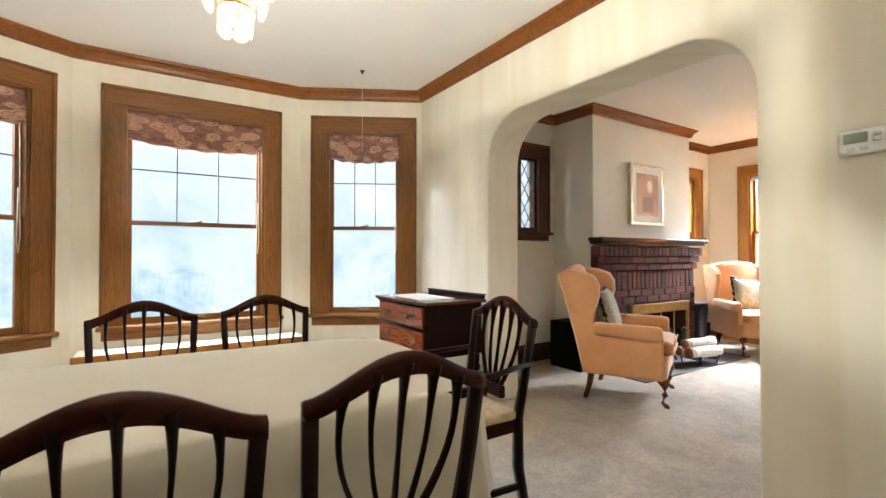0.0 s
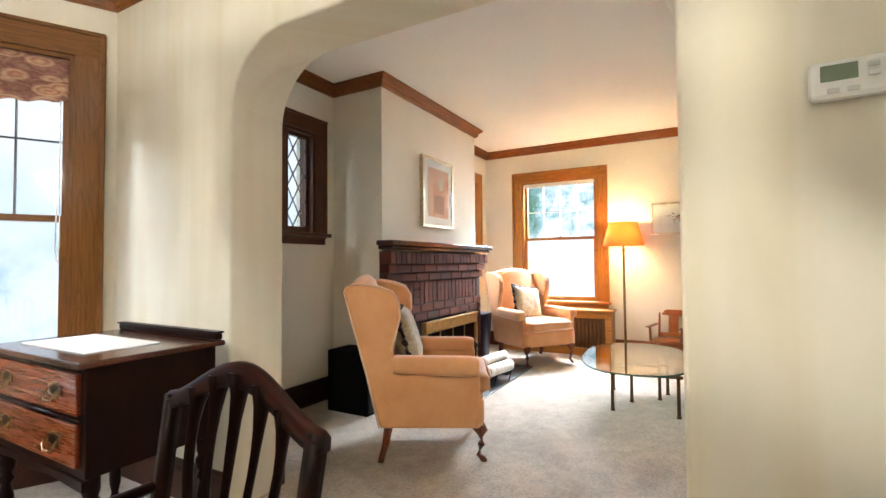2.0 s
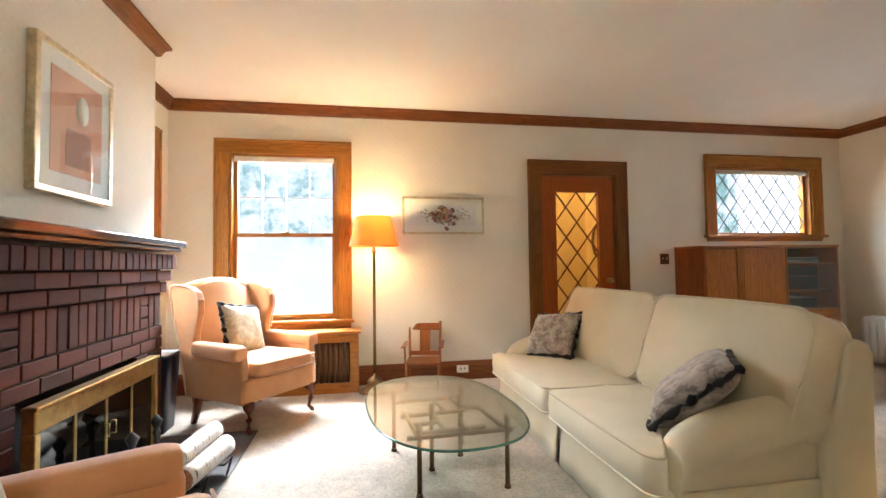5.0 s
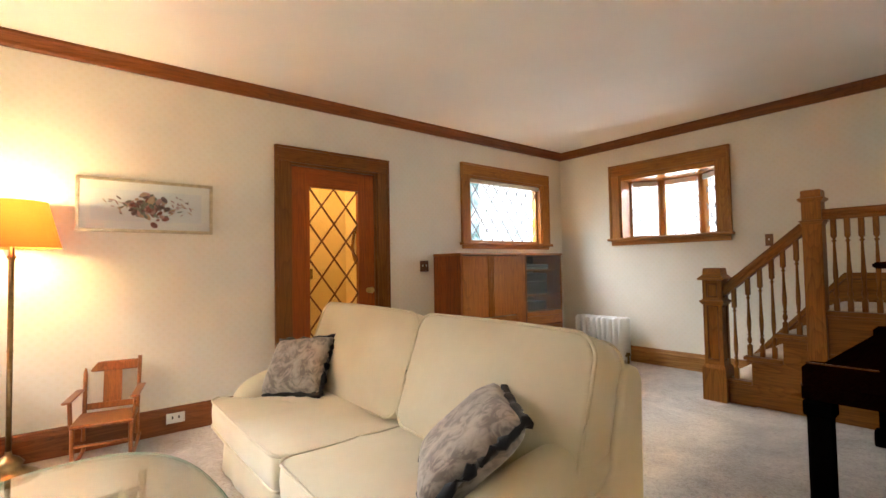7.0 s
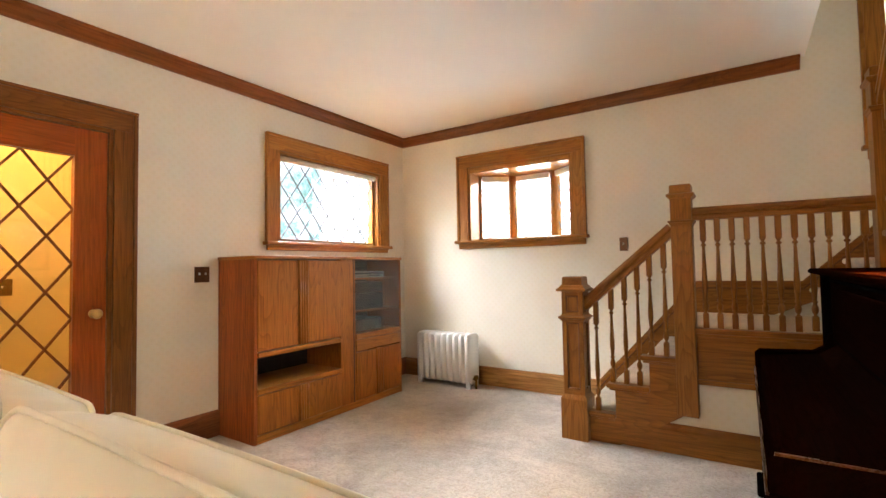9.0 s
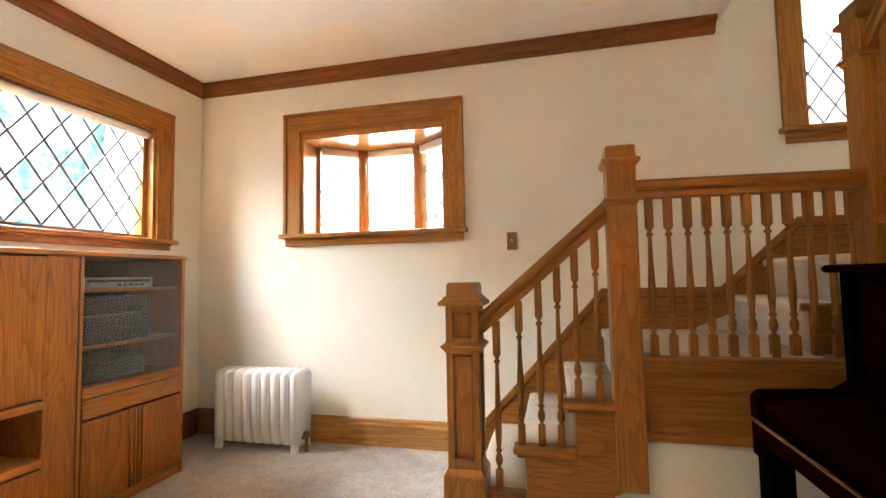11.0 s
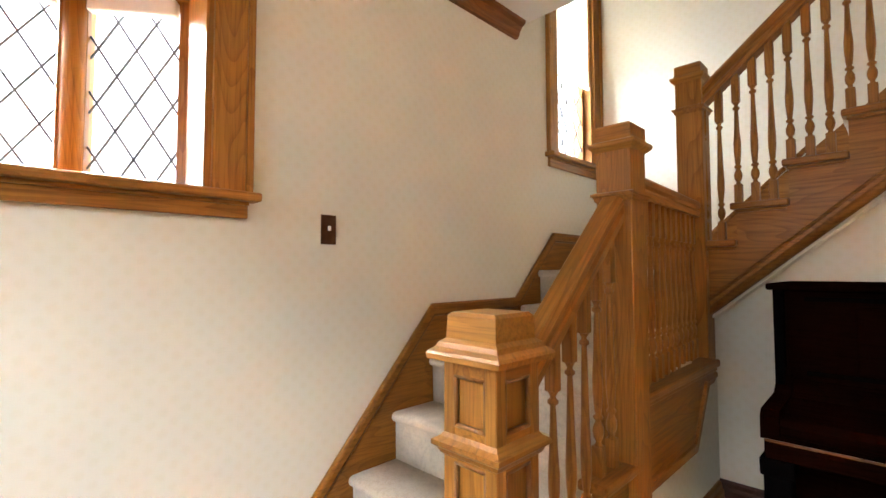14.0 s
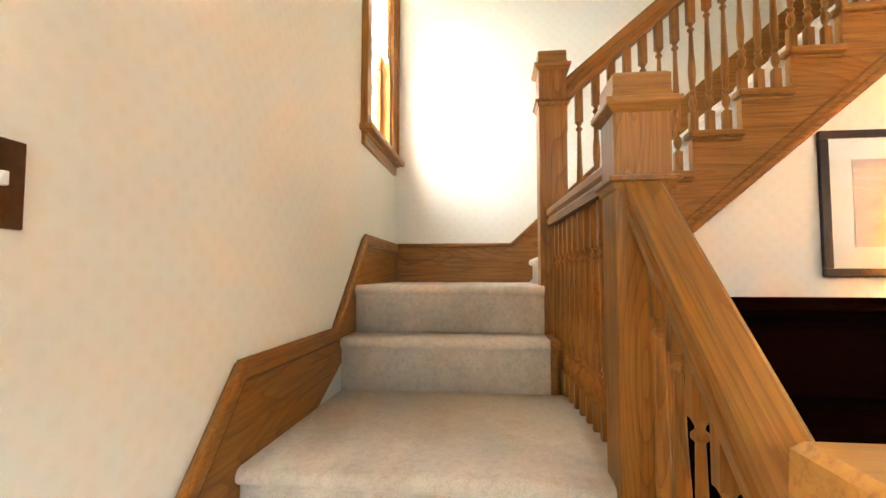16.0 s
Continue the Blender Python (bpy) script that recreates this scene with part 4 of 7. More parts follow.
def newel(x, y, w, z0, z1, collar, big=False):
    """A square newel post with block cap, flared ledge and collar; the large one is panelled."""
    h = w / 2
    top = z1 - (0.10 if big else 0.075)
    if not big:
        nw = part("newel_post", Geo().box(x - h, x + h, y - h, y + h, z0, top, None, 0.004), stair_v, stairs)
        part("newel_cap", moulded(x, y, [(h, top - 0.012), (h + 0.006, top - 0.008), (h + 0.016, top + 0.002), (h + 0.018, top + 0.006), (h + 0.018, top + 0.016), (h + 0.004, top + 0.022), (h + 0.001, top + 0.032), (h + 0.001, z1 - 0.006), (h - 0.006, z1)]), cap_wood, nw)
        part("newel_collar", moulded(x, y, [(h, collar - 0.03), (h + 0.004, collar - 0.026), (h + 0.007, collar - 0.014), (h + 0.014, collar - 0.01), (h + 0.014, collar - 0.002), (h, collar + 0.003)]), stair_x, nw)
        return nw
    d = 0.013
    nw = part("newel_post", Geo().box(x - h + d, x + h - d, y - h + d, y + h - d, z0, top), stair_v, stairs, "square newel core with recessed panels")
    st = 0.031
    for s in (-1, 1):
        for t in (-1, 1):
            part("corner_stile", Geo().box(x + s * (h - st), x + s * h, y + t * (h - st), y + t * h, z0, top, None, 0.003), stair_v, nw)
    bands = ((0.29, 0.335), (0.775, collar + 0.03), (collar + 0.135, top))
    for za, zb in bands:
        part("cross_rail", Geo().box(x - h + 0.001, x + h - 0.001, y - h + st, y + h - st, za, zb).box(x - h + st, x + h - st, y - h + 0.001, y + h - 0.001, za, zb), stair_x, nw)
    for za, zb in ((0.335, 0.775), (collar + 0.03, collar + 0.135)):
        for ax, s in (("x", 1), ("x", -1), ("y", 1), ("y", -1)):
            g = Geo()
            a = h - st
            for p, q in (((-a, za), (a, za)), ((-a, zb), (a, zb)), ((-a, za), (-a, zb)), ((a, za), (a, zb))):
                e = [(x + s * (h - 0.006), y + u, v) if ax == "x" else (x + u, y + s * (h - 0.006), v) for u, v in (p, q)]
                g.tube(e, 0.0065, 6)
            part("panel_mould", g, dark_edge, nw)
    part("newel_plinth", moulded(x, y, [(h + 0.016, 0.0), (h + 0.016, 0.265), (h + 0.012, 0.275), (h + 0.006, 0.285), (h, 0.295)]), stair_v, nw)
    part("newel_collar", moulded(x, y, [(h, collar - 0.036), (h + 0.005, collar - 0.032), (h + 0.01, collar - 0.022), (h + 0.02, collar - 0.014), (h + 0.02, collar - 0.004), (h + 0.006, collar + 0.004), (h, collar + 0.012)]), stair_x, nw)
    part("newel_cap", moulded(x, y, [(h - 0.004, top - 0.002), (h + 0.026, top), (h + 0.028, top + 0.012), (h + 0.024, top + 0.018), (h + 0.013, top + 0.026), (h + 0.008, top + 0.036), (h - 0.004, top + 0.044), (h - 0.006, z1 - 0.008), (h - 0.013, z1)]), cap_wood, nw)
    return nw


cap_wood = wood("newel_cap_oak", (0.32, 0.135, 0.022), 1, 0.36, 0.2, 1.0, 0.1, 0.6, 0.15)
dark_edge = wood("panel_mould_wood", (0.20, 0.08, 0.018), 2, 0.35)
NY1 = -2.375
newel(4.225, NY1, 0.145, 0, 1.088, 0.82, True)
newel(3.55, NY1, 0.115, 0.25, 1.645, 1.425)
newel(2.605, -2.43, 0.115, 0.68, 2.165, 1.955)
part("newel_drop", moulded(2.605, -2.43, [(0.035, 0.64), (0.05, 0.648), (0.056, 0.67), (0.062, 0.678), (0.062, 0.69), (0.0575, 0.70)]), stair_v, stairs)

RAIL = [(-0.032, -0.03), (0.032, -0.03), (0.034, -0.008), (0.026, 0.004), (0.036, 0.014), (0.036, 0.032), (0.022, 0.046), (-0.022, 0.046), (-0.036, 0.032), (-0.036, 0.014), (-0.026, 0.004), (-0.034, -0.008)]


def sloped_rail(p, q, mat):
    """A moulded handrail from p to q, shaped along its own x axis."""
    d = Vector(q) - Vector(p)
    x = d.normalized()
    y = Vector((0, 0, 1)).cross(x).normalized()
    z = x.cross(y)
    ob = part("handrail", Geo().sweep([(0, 0, 0), (d.length, 0, 0)], RAIL), mat, stairs)
    ob.matrix_basis = Matrix.Translation(p) @ Matrix((x, y, z)).transposed().to_4x4()
    return ob


sloped_rail((4.16, NY1, 0.885), (3.60, NY1, 1.375), stair_x)
sloped_rail((3.50, NY1, 1.455), (2.66, NY1 - 0.05, 1.455), stair_x)
sloped_rail((2.61, -2.39, 1.98), (2.61, -0.46, 1.98 + 1.93 * 0.846), stair_x)

BAL = {}


def baluster(x, y, z0, z1):
    """A turned baluster with square ends."""
    key = round(z1 - z0, 2)
    if key not in BAL:
        H = key
        q = 0.0155
        top = 0.13 if H < 0.66 else 0.15
        g = Geo().box(-q, q, -q, q, 0, 0.085, None, 0.003).box(-q, q, -q, q, H - top, H, None, 0.003)
        b0, b1 = 0.085, H - top
        g.lathe([(0.0143, b0), (0.0084, b0 + 0.006), (0.0076, b0 + 0.012), (0.0134, b0 + 0.022), (0.0164, b0 + 0.038), (0.0151, b0 + 0.052), (0.0092, b0 + 0.066), (0.0080, b0 + 0.071), (0.0143, b0 + 0.077), (0.0143, b0 + 0.083), (0.0084, b0 + 0.089), (0.0105, b0 + 0.10), (0.0147, b0 + 0.15), (0.0150, b0 + 0.19), (0.0113, b0 + 0.62 * (b1 - b0)), (0.0080, b1 - 0.05), (0.0074, b1 - 0.036), (0.0139, b1 - 0.030), (0.0139, b1 - 0.023), (0.0076, b1 - 0.017), (0.0076, b1 - 0.012), (0.0143, b1)], 0, 0, 12)
        me = bpy.data.meshes.new("baluster")
        g.bm.to_mesh(me)
        g.bm.free()
        me.materials.append(stair_v)
        BAL[key] = me
    ob = new("baluster", BAL[key])
    ob.parent = stairs
    ob.location = (x, y, z0)
    return ob


for i, x in enumerate((4.085, 3.985, 3.90, 3.82, 3.745, 3.66)):
    step = 1 if x > 4.0 else 2 if x > 3.79 else 3
    baluster(x, NY1 + 0.005, R1 * step, 0.885 + (4.16 - x) * 0.875 - 0.03)
for i in range(11):
    x = 3.44 - i * 0.0735
    baluster(x, NY1 - 0.05 * i / 11, 4 * R1 - 0.008, 1.43)

# upper flight
g = Geo()
pts = [(-2.385, 0.985)]
for k in range(1, 12):
    y = -2.45 + 0.195 * (k - 1)
    pts += [(y + (0.06 if k == 1 else 0), L2 + R2 * (k - 1) - 0.03 + (0.0)), (y + (0.06 if k == 1 else 0), L2 + R2 * k - 0.03)]
pts += [(-0.46, L2 + R2 * 11 - 0.03), (-0.46, 0.985 + 1.925 * 0.846)]
part("upper_string", Geo().prism(pts, 2.58, 2.62, "x"), stair_y, stairs)
part("string_bead", Geo().tube([(2.61, -2.38, 0.985), (2.61, -0.46, 0.985 + 1.92 * 0.846)], 0.02, 8, None), stair_y, stairs)
part("string_bead", Geo().tube([(2.618, -2.38, 1.035), (2.618, -0.46, 1.035 + 1.92 * 0.846)], 0.008, 6, None), stair_y, stairs)
for k in range(1, 11):
    y0 = -2.45 + 0.195 * (k - 1) - 0.02
    y1 = y0 + 0.215
    z = L2 + R2 * k
    part("tread_end", Geo().box(2.575, 2.65, y0 if k > 1 else -2.385, y1 + 0.0, z - 0.03, z, None, 0.008), stair_y, stairs)
    part("cove", Geo().box(2.62, 2.634, y0 + 0.015 if k > 1 else -2.38, y1 - 0.01, z - 0.045, z - 0.03, None, 0.005), stair_y, stairs)
    m = Matrix.Rotation(radians(-90), 4, "Z")
    cs = carpet_step(0.0, -0.24, 1.825, 2.57, z, R2 + 0.005)
    bmesh.ops.transform(cs.bm, matrix=Matrix(((0, 1, 0, 0), (-1, 0, 0, -2.45 + 0.195 * (k - 1) - 0.02), (0, 0, 1, 0), (0, 0, 0, 1))), verts=cs.bm.verts)
    bmesh.ops.recalc_face_normals(cs.bm, faces=cs.bm.faces)
    part("carpet_tread", cs, stair_carpet, stairs, "thick beige stair carpet")
    for j in range(3 if k > 1 else 2):
        yb = y0 + 0.03 + j * 0.065 + (0.06 if k == 1 else 0)
        baluster(2.61, yb, z, 1.98 + (yb + 2.39) * 0.846 - 0.03)
# wall below the upper flight
solid("wall_under_stair", Geo().prism([(-2.45, 0), (-2.45, 0.92), (-0.45, 0.95 + 2.0 * 0.846), (-0.25, 2.6), (-0.25, 0)], 2.40, 2.47, "x"), wall_liv, "cream painted wall below the stairs", "wall")
solid("soffit_upper_flight", Geo().prism([(-2.40, 0.93), (-0.45, 0.93 + 1.95 * 0.846), (-0.45, 0.96 + 1.95 * 0.846), (-2.40, 0.96)], 2.46, 2.585, "x"), wall_liv, "plastered soffit of the stairs", "wall")
baseboard([(2.47, -0.25), (2.47, YO - 0.05)], base_shaded_x)

# ---- dining room things ----
seat_cloth = cloth("striped_seat_cloth", (0.55, 0.45, 0.28), (0.42, 0.32, 0.18), 600, 0.85, 0.2, 40)


def curve_pts(a, b, bow, n=10):
    return [tuple(a[i] + (b[i] - a[i]) * k / n + bow[i] * math.sin(math.pi * k / n) for i in range(3)) for k in range(n + 1)]


def dining_chair(m, label, arms=False):
    """Shield-back mahogany chair; its front is -y."""
    ch = thing("dining_chair", m, label, "chair", "chairs round the dining table")
    W, H = (0.225, 0.93) if arms else (0.20, 0.92)

    def by(z):
        return 0.20 + 0.16 * max(0, z - 0.45)
    n = 22
    crest = []
    for k in range(n + 1):
        u = -1 + 2 * k / n
        z = 0.835 + (H - 0.015 - 0.835) * (0.5 + 0.5 * math.cos(math.pi * u)) ** 0.8
        crest.append((u * W, by(z), z))
    g = Geo()
    rings = []
    for k, (x, y, z) in enumerate(crest):
        u = abs(-1 + 2 * k / n)
        hgt = 0.026 + 0.012 * (1 - u)
        rings.append([Vector((x, y - 0.014, z - hgt)), Vector((x, y + 0.014, z - hgt)), Vector((x, y + 0.016, z - 0.006)), Vector((x, y + 0.006, z + 0.008)), Vector((x, y - 0.006, z + 0.008)), Vector((x, y - 0.016, z - 0.006))])
    g.loft(rings)
    part("crest_rail", g, mahog_x, ch)

    def under(x):
        u = x / W
        return 0.835 + (H - 0.015 - 0.835) * (0.5 + 0.5 * math.cos(math.pi * u)) ** 0.8 - 0.012
    for s in (-1, 1):
        part("back_post", Geo().tube([(s * (W - 0.012), by(0.83), 0.838), (s * (W - 0.02), by(0.65), 0.65), (s * (W - 0.035), by(0.45), 0.45), (s * (W - 0.035), 0.20, 0.25), (s * (W - 0.03), 0.245, 0.0)], [0.013, 0.0125, 0.015, 0.016, 0.014], 4, None, 1.0, True), mahog, ch)
        part("shield_side", Geo().tube(curve_pts((s * 0.128, by(0.87), under(0.128)), (s * 0.045, by(0.53), 0.53), (s * 0.035, 0, 0)), [0.024, 0.016, 0.012, 0.011, 0.011, 0.011, 0.011, 0.012, 0.012, 0.013, 0.015], 8, None, 0.5), mahog, ch)
        part("splat", Geo().tube(curve_pts((s * 0.066, by(0.9), under(0.066)), (s * 0.022, by(0.53), 0.53), (s * 0.017, 0, 0)), [0.026, 0.017, 0.0125, 0.010, 0.009, 0.009, 0.009, 0.010, 0.010, 0.011, 0.013], 8, None, 0.5), mahog, ch)
        part("front_leg", Geo().tube([(s * 0.21, -0.22, 0.42), (s * 0.205, -0.22, 0.0)], [0.021, 0.014], 4, None, 1, True), mahog, ch)
        part("side_stretcher", Geo().box(s * 0.19 - 0.009, s * 0.19 + 0.009, -0.21, 0.21, 0.16, 0.185, None, 0.003), mahog, ch)
    part("splat", Geo().tube([(0, by(0.9), under(0)), (0, by(0.87), 0.865), (0, by(0.82), 0.82), (0, by(0.7), 0.70), (0, by(0.53), 0.53)], [0.028, 0.018, 0.013, 0.009, 0.013], 8, None, 0.5), mahog, ch)
    part("shield_base", Geo().box(-0.075, 0.075, by(0.52) - 0.014, by(0.52) + 0.014, 0.49, 0.545, None, 0.008), mahog_x, ch)
    part("cross_stretcher", Geo().box(-0.18, 0.18, -0.01, 0.01, 0.165, 0.185, None, 0.003), mahog_x, ch)
    part("seat_rail", Geo().prism([(-0.22, -0.235), (0.22, -0.235), (0.185, 0.21), (-0.185, 0.21)], 0.39, 0.44, "z"), mahog_x, ch)
    part("seat", Geo().cushion(-0.20, 0.20, -0.225, 0.19, 0.435, 0.48, 0.35, 8, 0.018), seat_cloth, ch, "gold striped seat pad")
    if arms:
        for s in (-1, 1):
            part("armrest", Geo().tube([(s * (W - 0.01), by(0.66), 0.665), (s * 0.245, 0.05, 0.65), (s * 0.255, -0.12, 0.645), (s * 0.25, -0.19, 0.64)], [0.014, 0.016, 0.018, 0.016], 8, None, 0.7), mahog, ch)
            part("arm_support", Geo().tube([(s * 0.25, -0.16, 0.64), (s * 0.232, -0.13, 0.55), (s * 0.215, -0.12, 0.43)], [0.013, 0.012, 0.015], 8), mahog, ch)
    return ch


SIDE = "dark mahogany shield-back dining chair drawn up to the table"
first = dining_chair(pose(0.255, 1.575, 0, 0, 0, 180), SIDE)
copy_thing(first, pose(-0.205, 1.545, 0, 0, 0, 178))
copy_thing(first, pose(-0.18, 2.545, 0, 0, 0, 2))
copy_thing(first, pose(0.295, 2.575, 0, 0, 0, -3))
dining_chair(pose(0.90, 2.10, 0, 0, 0, -94), "dark mahogany shield-back armchair at the table end", True)

# table and its cloth
table = thing("dining_table", pose(-0.47, 1.955, 0), "long mahogany dining table hidden under a cloth", "table")
part("tabletop", Geo().prism([(1.1, -0.44), (1.14, -0.2), (1.14, 0.2), (1.1, 0.44), (-1.1, 0.44), (-1.14, 0.2), (-1.14, -0.2), (-1.1, -0.44)], 0.715, 0.74, "z"), mahog_x, table)
for s in (-1, 1):
    part("pedestal", Geo().lathe([(0.14, 0), (0.12, 0.03), (0.05, 0.10), (0.045, 0.3), (0.07, 0.42), (0.05, 0.55), (0.11, 0.715)], s * 0.55, 0, 16), mahog, table)

linen = cloth("table_linen", (0.58, 0.535, 0.45), (0.54, 0.495, 0.41), 900, 0.8, 0.15, 2.5, 0.15)


def tablecloth():
    bm = bmesh.new()
    loop = []
    a, b, e = 1.155, 0.46, 7.0
    n = 160
    for k in range(n):
        t = 2 * math.pi * k / n
        c, s = math.cos(t), math.sin(t)
        loop.append((a * math.copysign(abs(c) ** (2 / e), c), b * math.copysign(abs(s) ** (2 / e), s)))
    rows = []
    for f in (0.0, 0.15, 0.3, 0.4, 0.5, 0.6, 0.7, 0.8, 0.87, 0.92, 0.985):
        rows.append([(x * f, y * f, 0.745 + 0.004 * noise.noise(Vector((x * f * 2.5, y * f * 7, 0)))) for x, y in loop])
    rows.append([(x, y, 0.738) for x, y in loop])
    for dz, out in ((0.03, 0.008), (0.10, 0.012), (0.18, 0.018), (0.26, 0.026), (0.31, 0.032)):
        row = []
        for k, (x, y) in enumerate(loop):
            t = 2 * math.pi * k / n
            corner = (min(1, abs(x / a)) ** 8) * (min(1, abs(y / b)) ** 8)
            wav = math.sin(t * 24 + 1.3 * math.sin(3 * t)) * 0.010 + math.sin(t * 11 + 0.6) * 0.010
            wav *= dz / 0.31
            ln = math.hypot(x, y)
            nx, ny = (abs(x / a) ** 6) * math.copysign(1, x), (abs(y / b) ** 6) * math.copysign(1, y)
            l2 = max(1e-6, math.hypot(nx, ny))
            drop = dz * (1 + 0.55 * corner)
            o = out + wav + corner * 0.05 * dz / 0.31
            row.append((x + nx / l2 * o, y + ny / l2 * o, 0.738 - drop))
        rows.append(row)
    vs = [[bm.verts.new(p) for p in r] for r in rows[1:]]
    c = bm.verts.new(rows[0][0])
    for k in range(n):
        bm.faces.new((c, vs[0][k], vs[0][(k + 1) % n]))
    for r0, r1 in zip(vs, vs[1:]):
        for k in range(n):
            bm.faces.new((r0[k], r1[k], r1[(k + 1) % n], r0[(k + 1) % n]))
    for f in bm.faces:
        f.smooth = True
    bmesh.ops.recalc_face_normals(bm, faces=bm.faces)
    return bm


tc = finish("tablecloth", tablecloth(), linen)
tc.location = (-0.47, 1.955, 0)
tagged(tc, "plain cream linen tablecloth draped over the dining table", "tablecloth")
md = tc.modifiers.new("thick", "SOLIDIFY")
md.thickness, md.offset = 0.002, 1

# low mahogany chest with turned legs
chest = thing("chest_of_drawers", pose(1.34, 3.42, 0), "small mahogany two-drawer chest on turned legs", "chest")
CW = 0.36
part("carcase", Geo().box(0.01, 0.46, -CW, CW, 0.42, 0.775, None, 0.004), mahog, chest)
part("top_board", Geo().box(-0.02, 0.49, -CW - 0.02, CW + 0.02, 0.775, 0.797, None, 0.006), wood("chest_top", (0.075, 0.025, 0.016), 1, 0.16, 0.3, 1.2, 0.7, 0.6, 0.15), chest)
part("back_gallery", Geo().box(0.455, 0.485, -CW - 0.01, CW + 0.01, 0.797, 0.825, None, 0.008).box(0.45, 0.489, -CW - 0.015, CW + 0.015, 0.825, 0.833, None, 0.004), mahog, chest)
drawer_wood = wood("drawer_front_wood", (0.17, 0.036, 0.010), 1, 0.25, 0.14, 1.3, 0.5, 0.15, 0.12)
for z0, z1 in ((0.455, 0.595), (0.62, 0.755)):
    dr = part("drawer", Geo().box(-0.006, 0.012, -CW + 0.03, CW - 0.03, z0, z1, None, 0.005), drawer_wood, chest)
    part("drawer_bead", Geo().tube([(-0.004, -CW + 0.01, z1 + 0.013), (-0.004, CW - 0.01, z1 + 0.013)], 0.008, 8), mahog, chest)
    for s in (-1, 1):
        y, z = s * 0.19, (z0 + z1) / 2
        pl = part("pull_plate", Geo().box(-0.010, -0.005, y - 0.045, y + 0.045, z - 0.012, z + 0.022, None, 0.002).box(-0.010, -0.005, y - 0.02, y + 0.02, z - 0.026, z + 0.03, None, 0.002), old_brass, dr, "aged brass drawer pull plate")
        part("pull_bail", Geo().tube([(-0.012, y - 0.034, z + 0.008), (-0.026, y - 0.036, z - 0.01), (-0.03, y - 0.02, z - 0.026), (-0.03, y + 0.02, z - 0.026), (-0.026, y + 0.036, z - 0.01), (-0.012, y + 0.034, z + 0.008)], 0.0035, 8), old_brass, dr, "aged brass bail handle")
part("apron", Geo().prism([(-CW, 0.42), (-CW, 0.385), (-0.12, 0.40), (0, 0.385), (0.12, 0.40), (CW, 0.385), (CW, 0.42)], 0.0, 0.02, "x"), mahog, chest)
LEG = [(0.018, 0), (0.022, 0.02), (0.014, 0.05), (0.022, 0.09), (0.026, 0.2), (0.016, 0.25), (0.028, 0.27), (0.018, 0.29), (0.03, 0.31), (0.03, 0.335), (0.02, 0.35), (0.026, 0.37), (0.026, 0.425)]
for x in (0.04, 0.43):
    for s in (-1, 1):
        part("leg", Geo().lathe(LEG, x, s * (CW - 0.03), 14), mahog, chest)
tagged(finish("paper_sheet", Geo().box(1.40, 1.66, 3.20, 3.70, 0.798, 0.801), plaster("white_card", (0.78, 0.78, 0.79), 0.5, 0.03)), "white paper mat lying on the chest", "paper")

# radiator cover below the middle window
rc = thing("radiator_cover", pose(0.17, 4.66, 0), "low cream-topped wooden radiator cover under the window", "cabinet")
part("cover_top", Geo().box(-0.76, 0.76, -0.30, -0.03, 0.405, 0.43, None, 0.006), white_paint, rc, "cream painted top")
part("cover_edge", Geo().box(-0.77, 0.77, -0.315, -0.30, 0.37, 0.432, None, 0.004), oak_x, rc)
part("cover_front", Geo().box(-0.74, 0.74, -0.295, -0.275, 0.0, 0.369, None, 0.004), oak_x, rc)
part("cover_side", Geo().box(-0.755, -0.735, -0.295, -0.03, 0.0, 0.405).box(0.735, 0.755, -0.295, -0.03, 0.0, 0.405), oak_v, rc)

# patterned roman shades
def shade_mat():
    m, nt, b = base_mat("floral_shade_cloth", (0.3, 0.15, 0.1), 0.9)
    v = coords(nt, (1, 1, 2.2))
    vo = nt.nodes.new("ShaderNodeTexVoronoi")
    vo.inputs["Scale"].default_value = 7.5
    nt.links.new(v, vo.inputs["Vector"])
    nf = noise_node(nt, v, 16, 5, 0.7, 1.5)
    c1 = ramp(nt, vo.outputs["Distance"], [(0.12, (0.50, 0.20, 0.12)), (0.2, (0.62, 0.42, 0.27)), (0.34, (0.34, 0.13, 0.09)), (0.42, (0.60, 0.40, 0.26)), (0.55, (0.16, 0.06, 0.05))])
    c2 = ramp(nt, nf, [(0.38, (0.16, 0.07, 0.06)), (0.5, (0.36, 0.16, 0.10)), (0.62, (0.6, 0.42, 0.28))])
    nt.links.new(mix(nt, 0.3, c1, c2), b.inputs["Base Color"])
    bump(nt, b, nf, 0.2, 0.002)
    return m


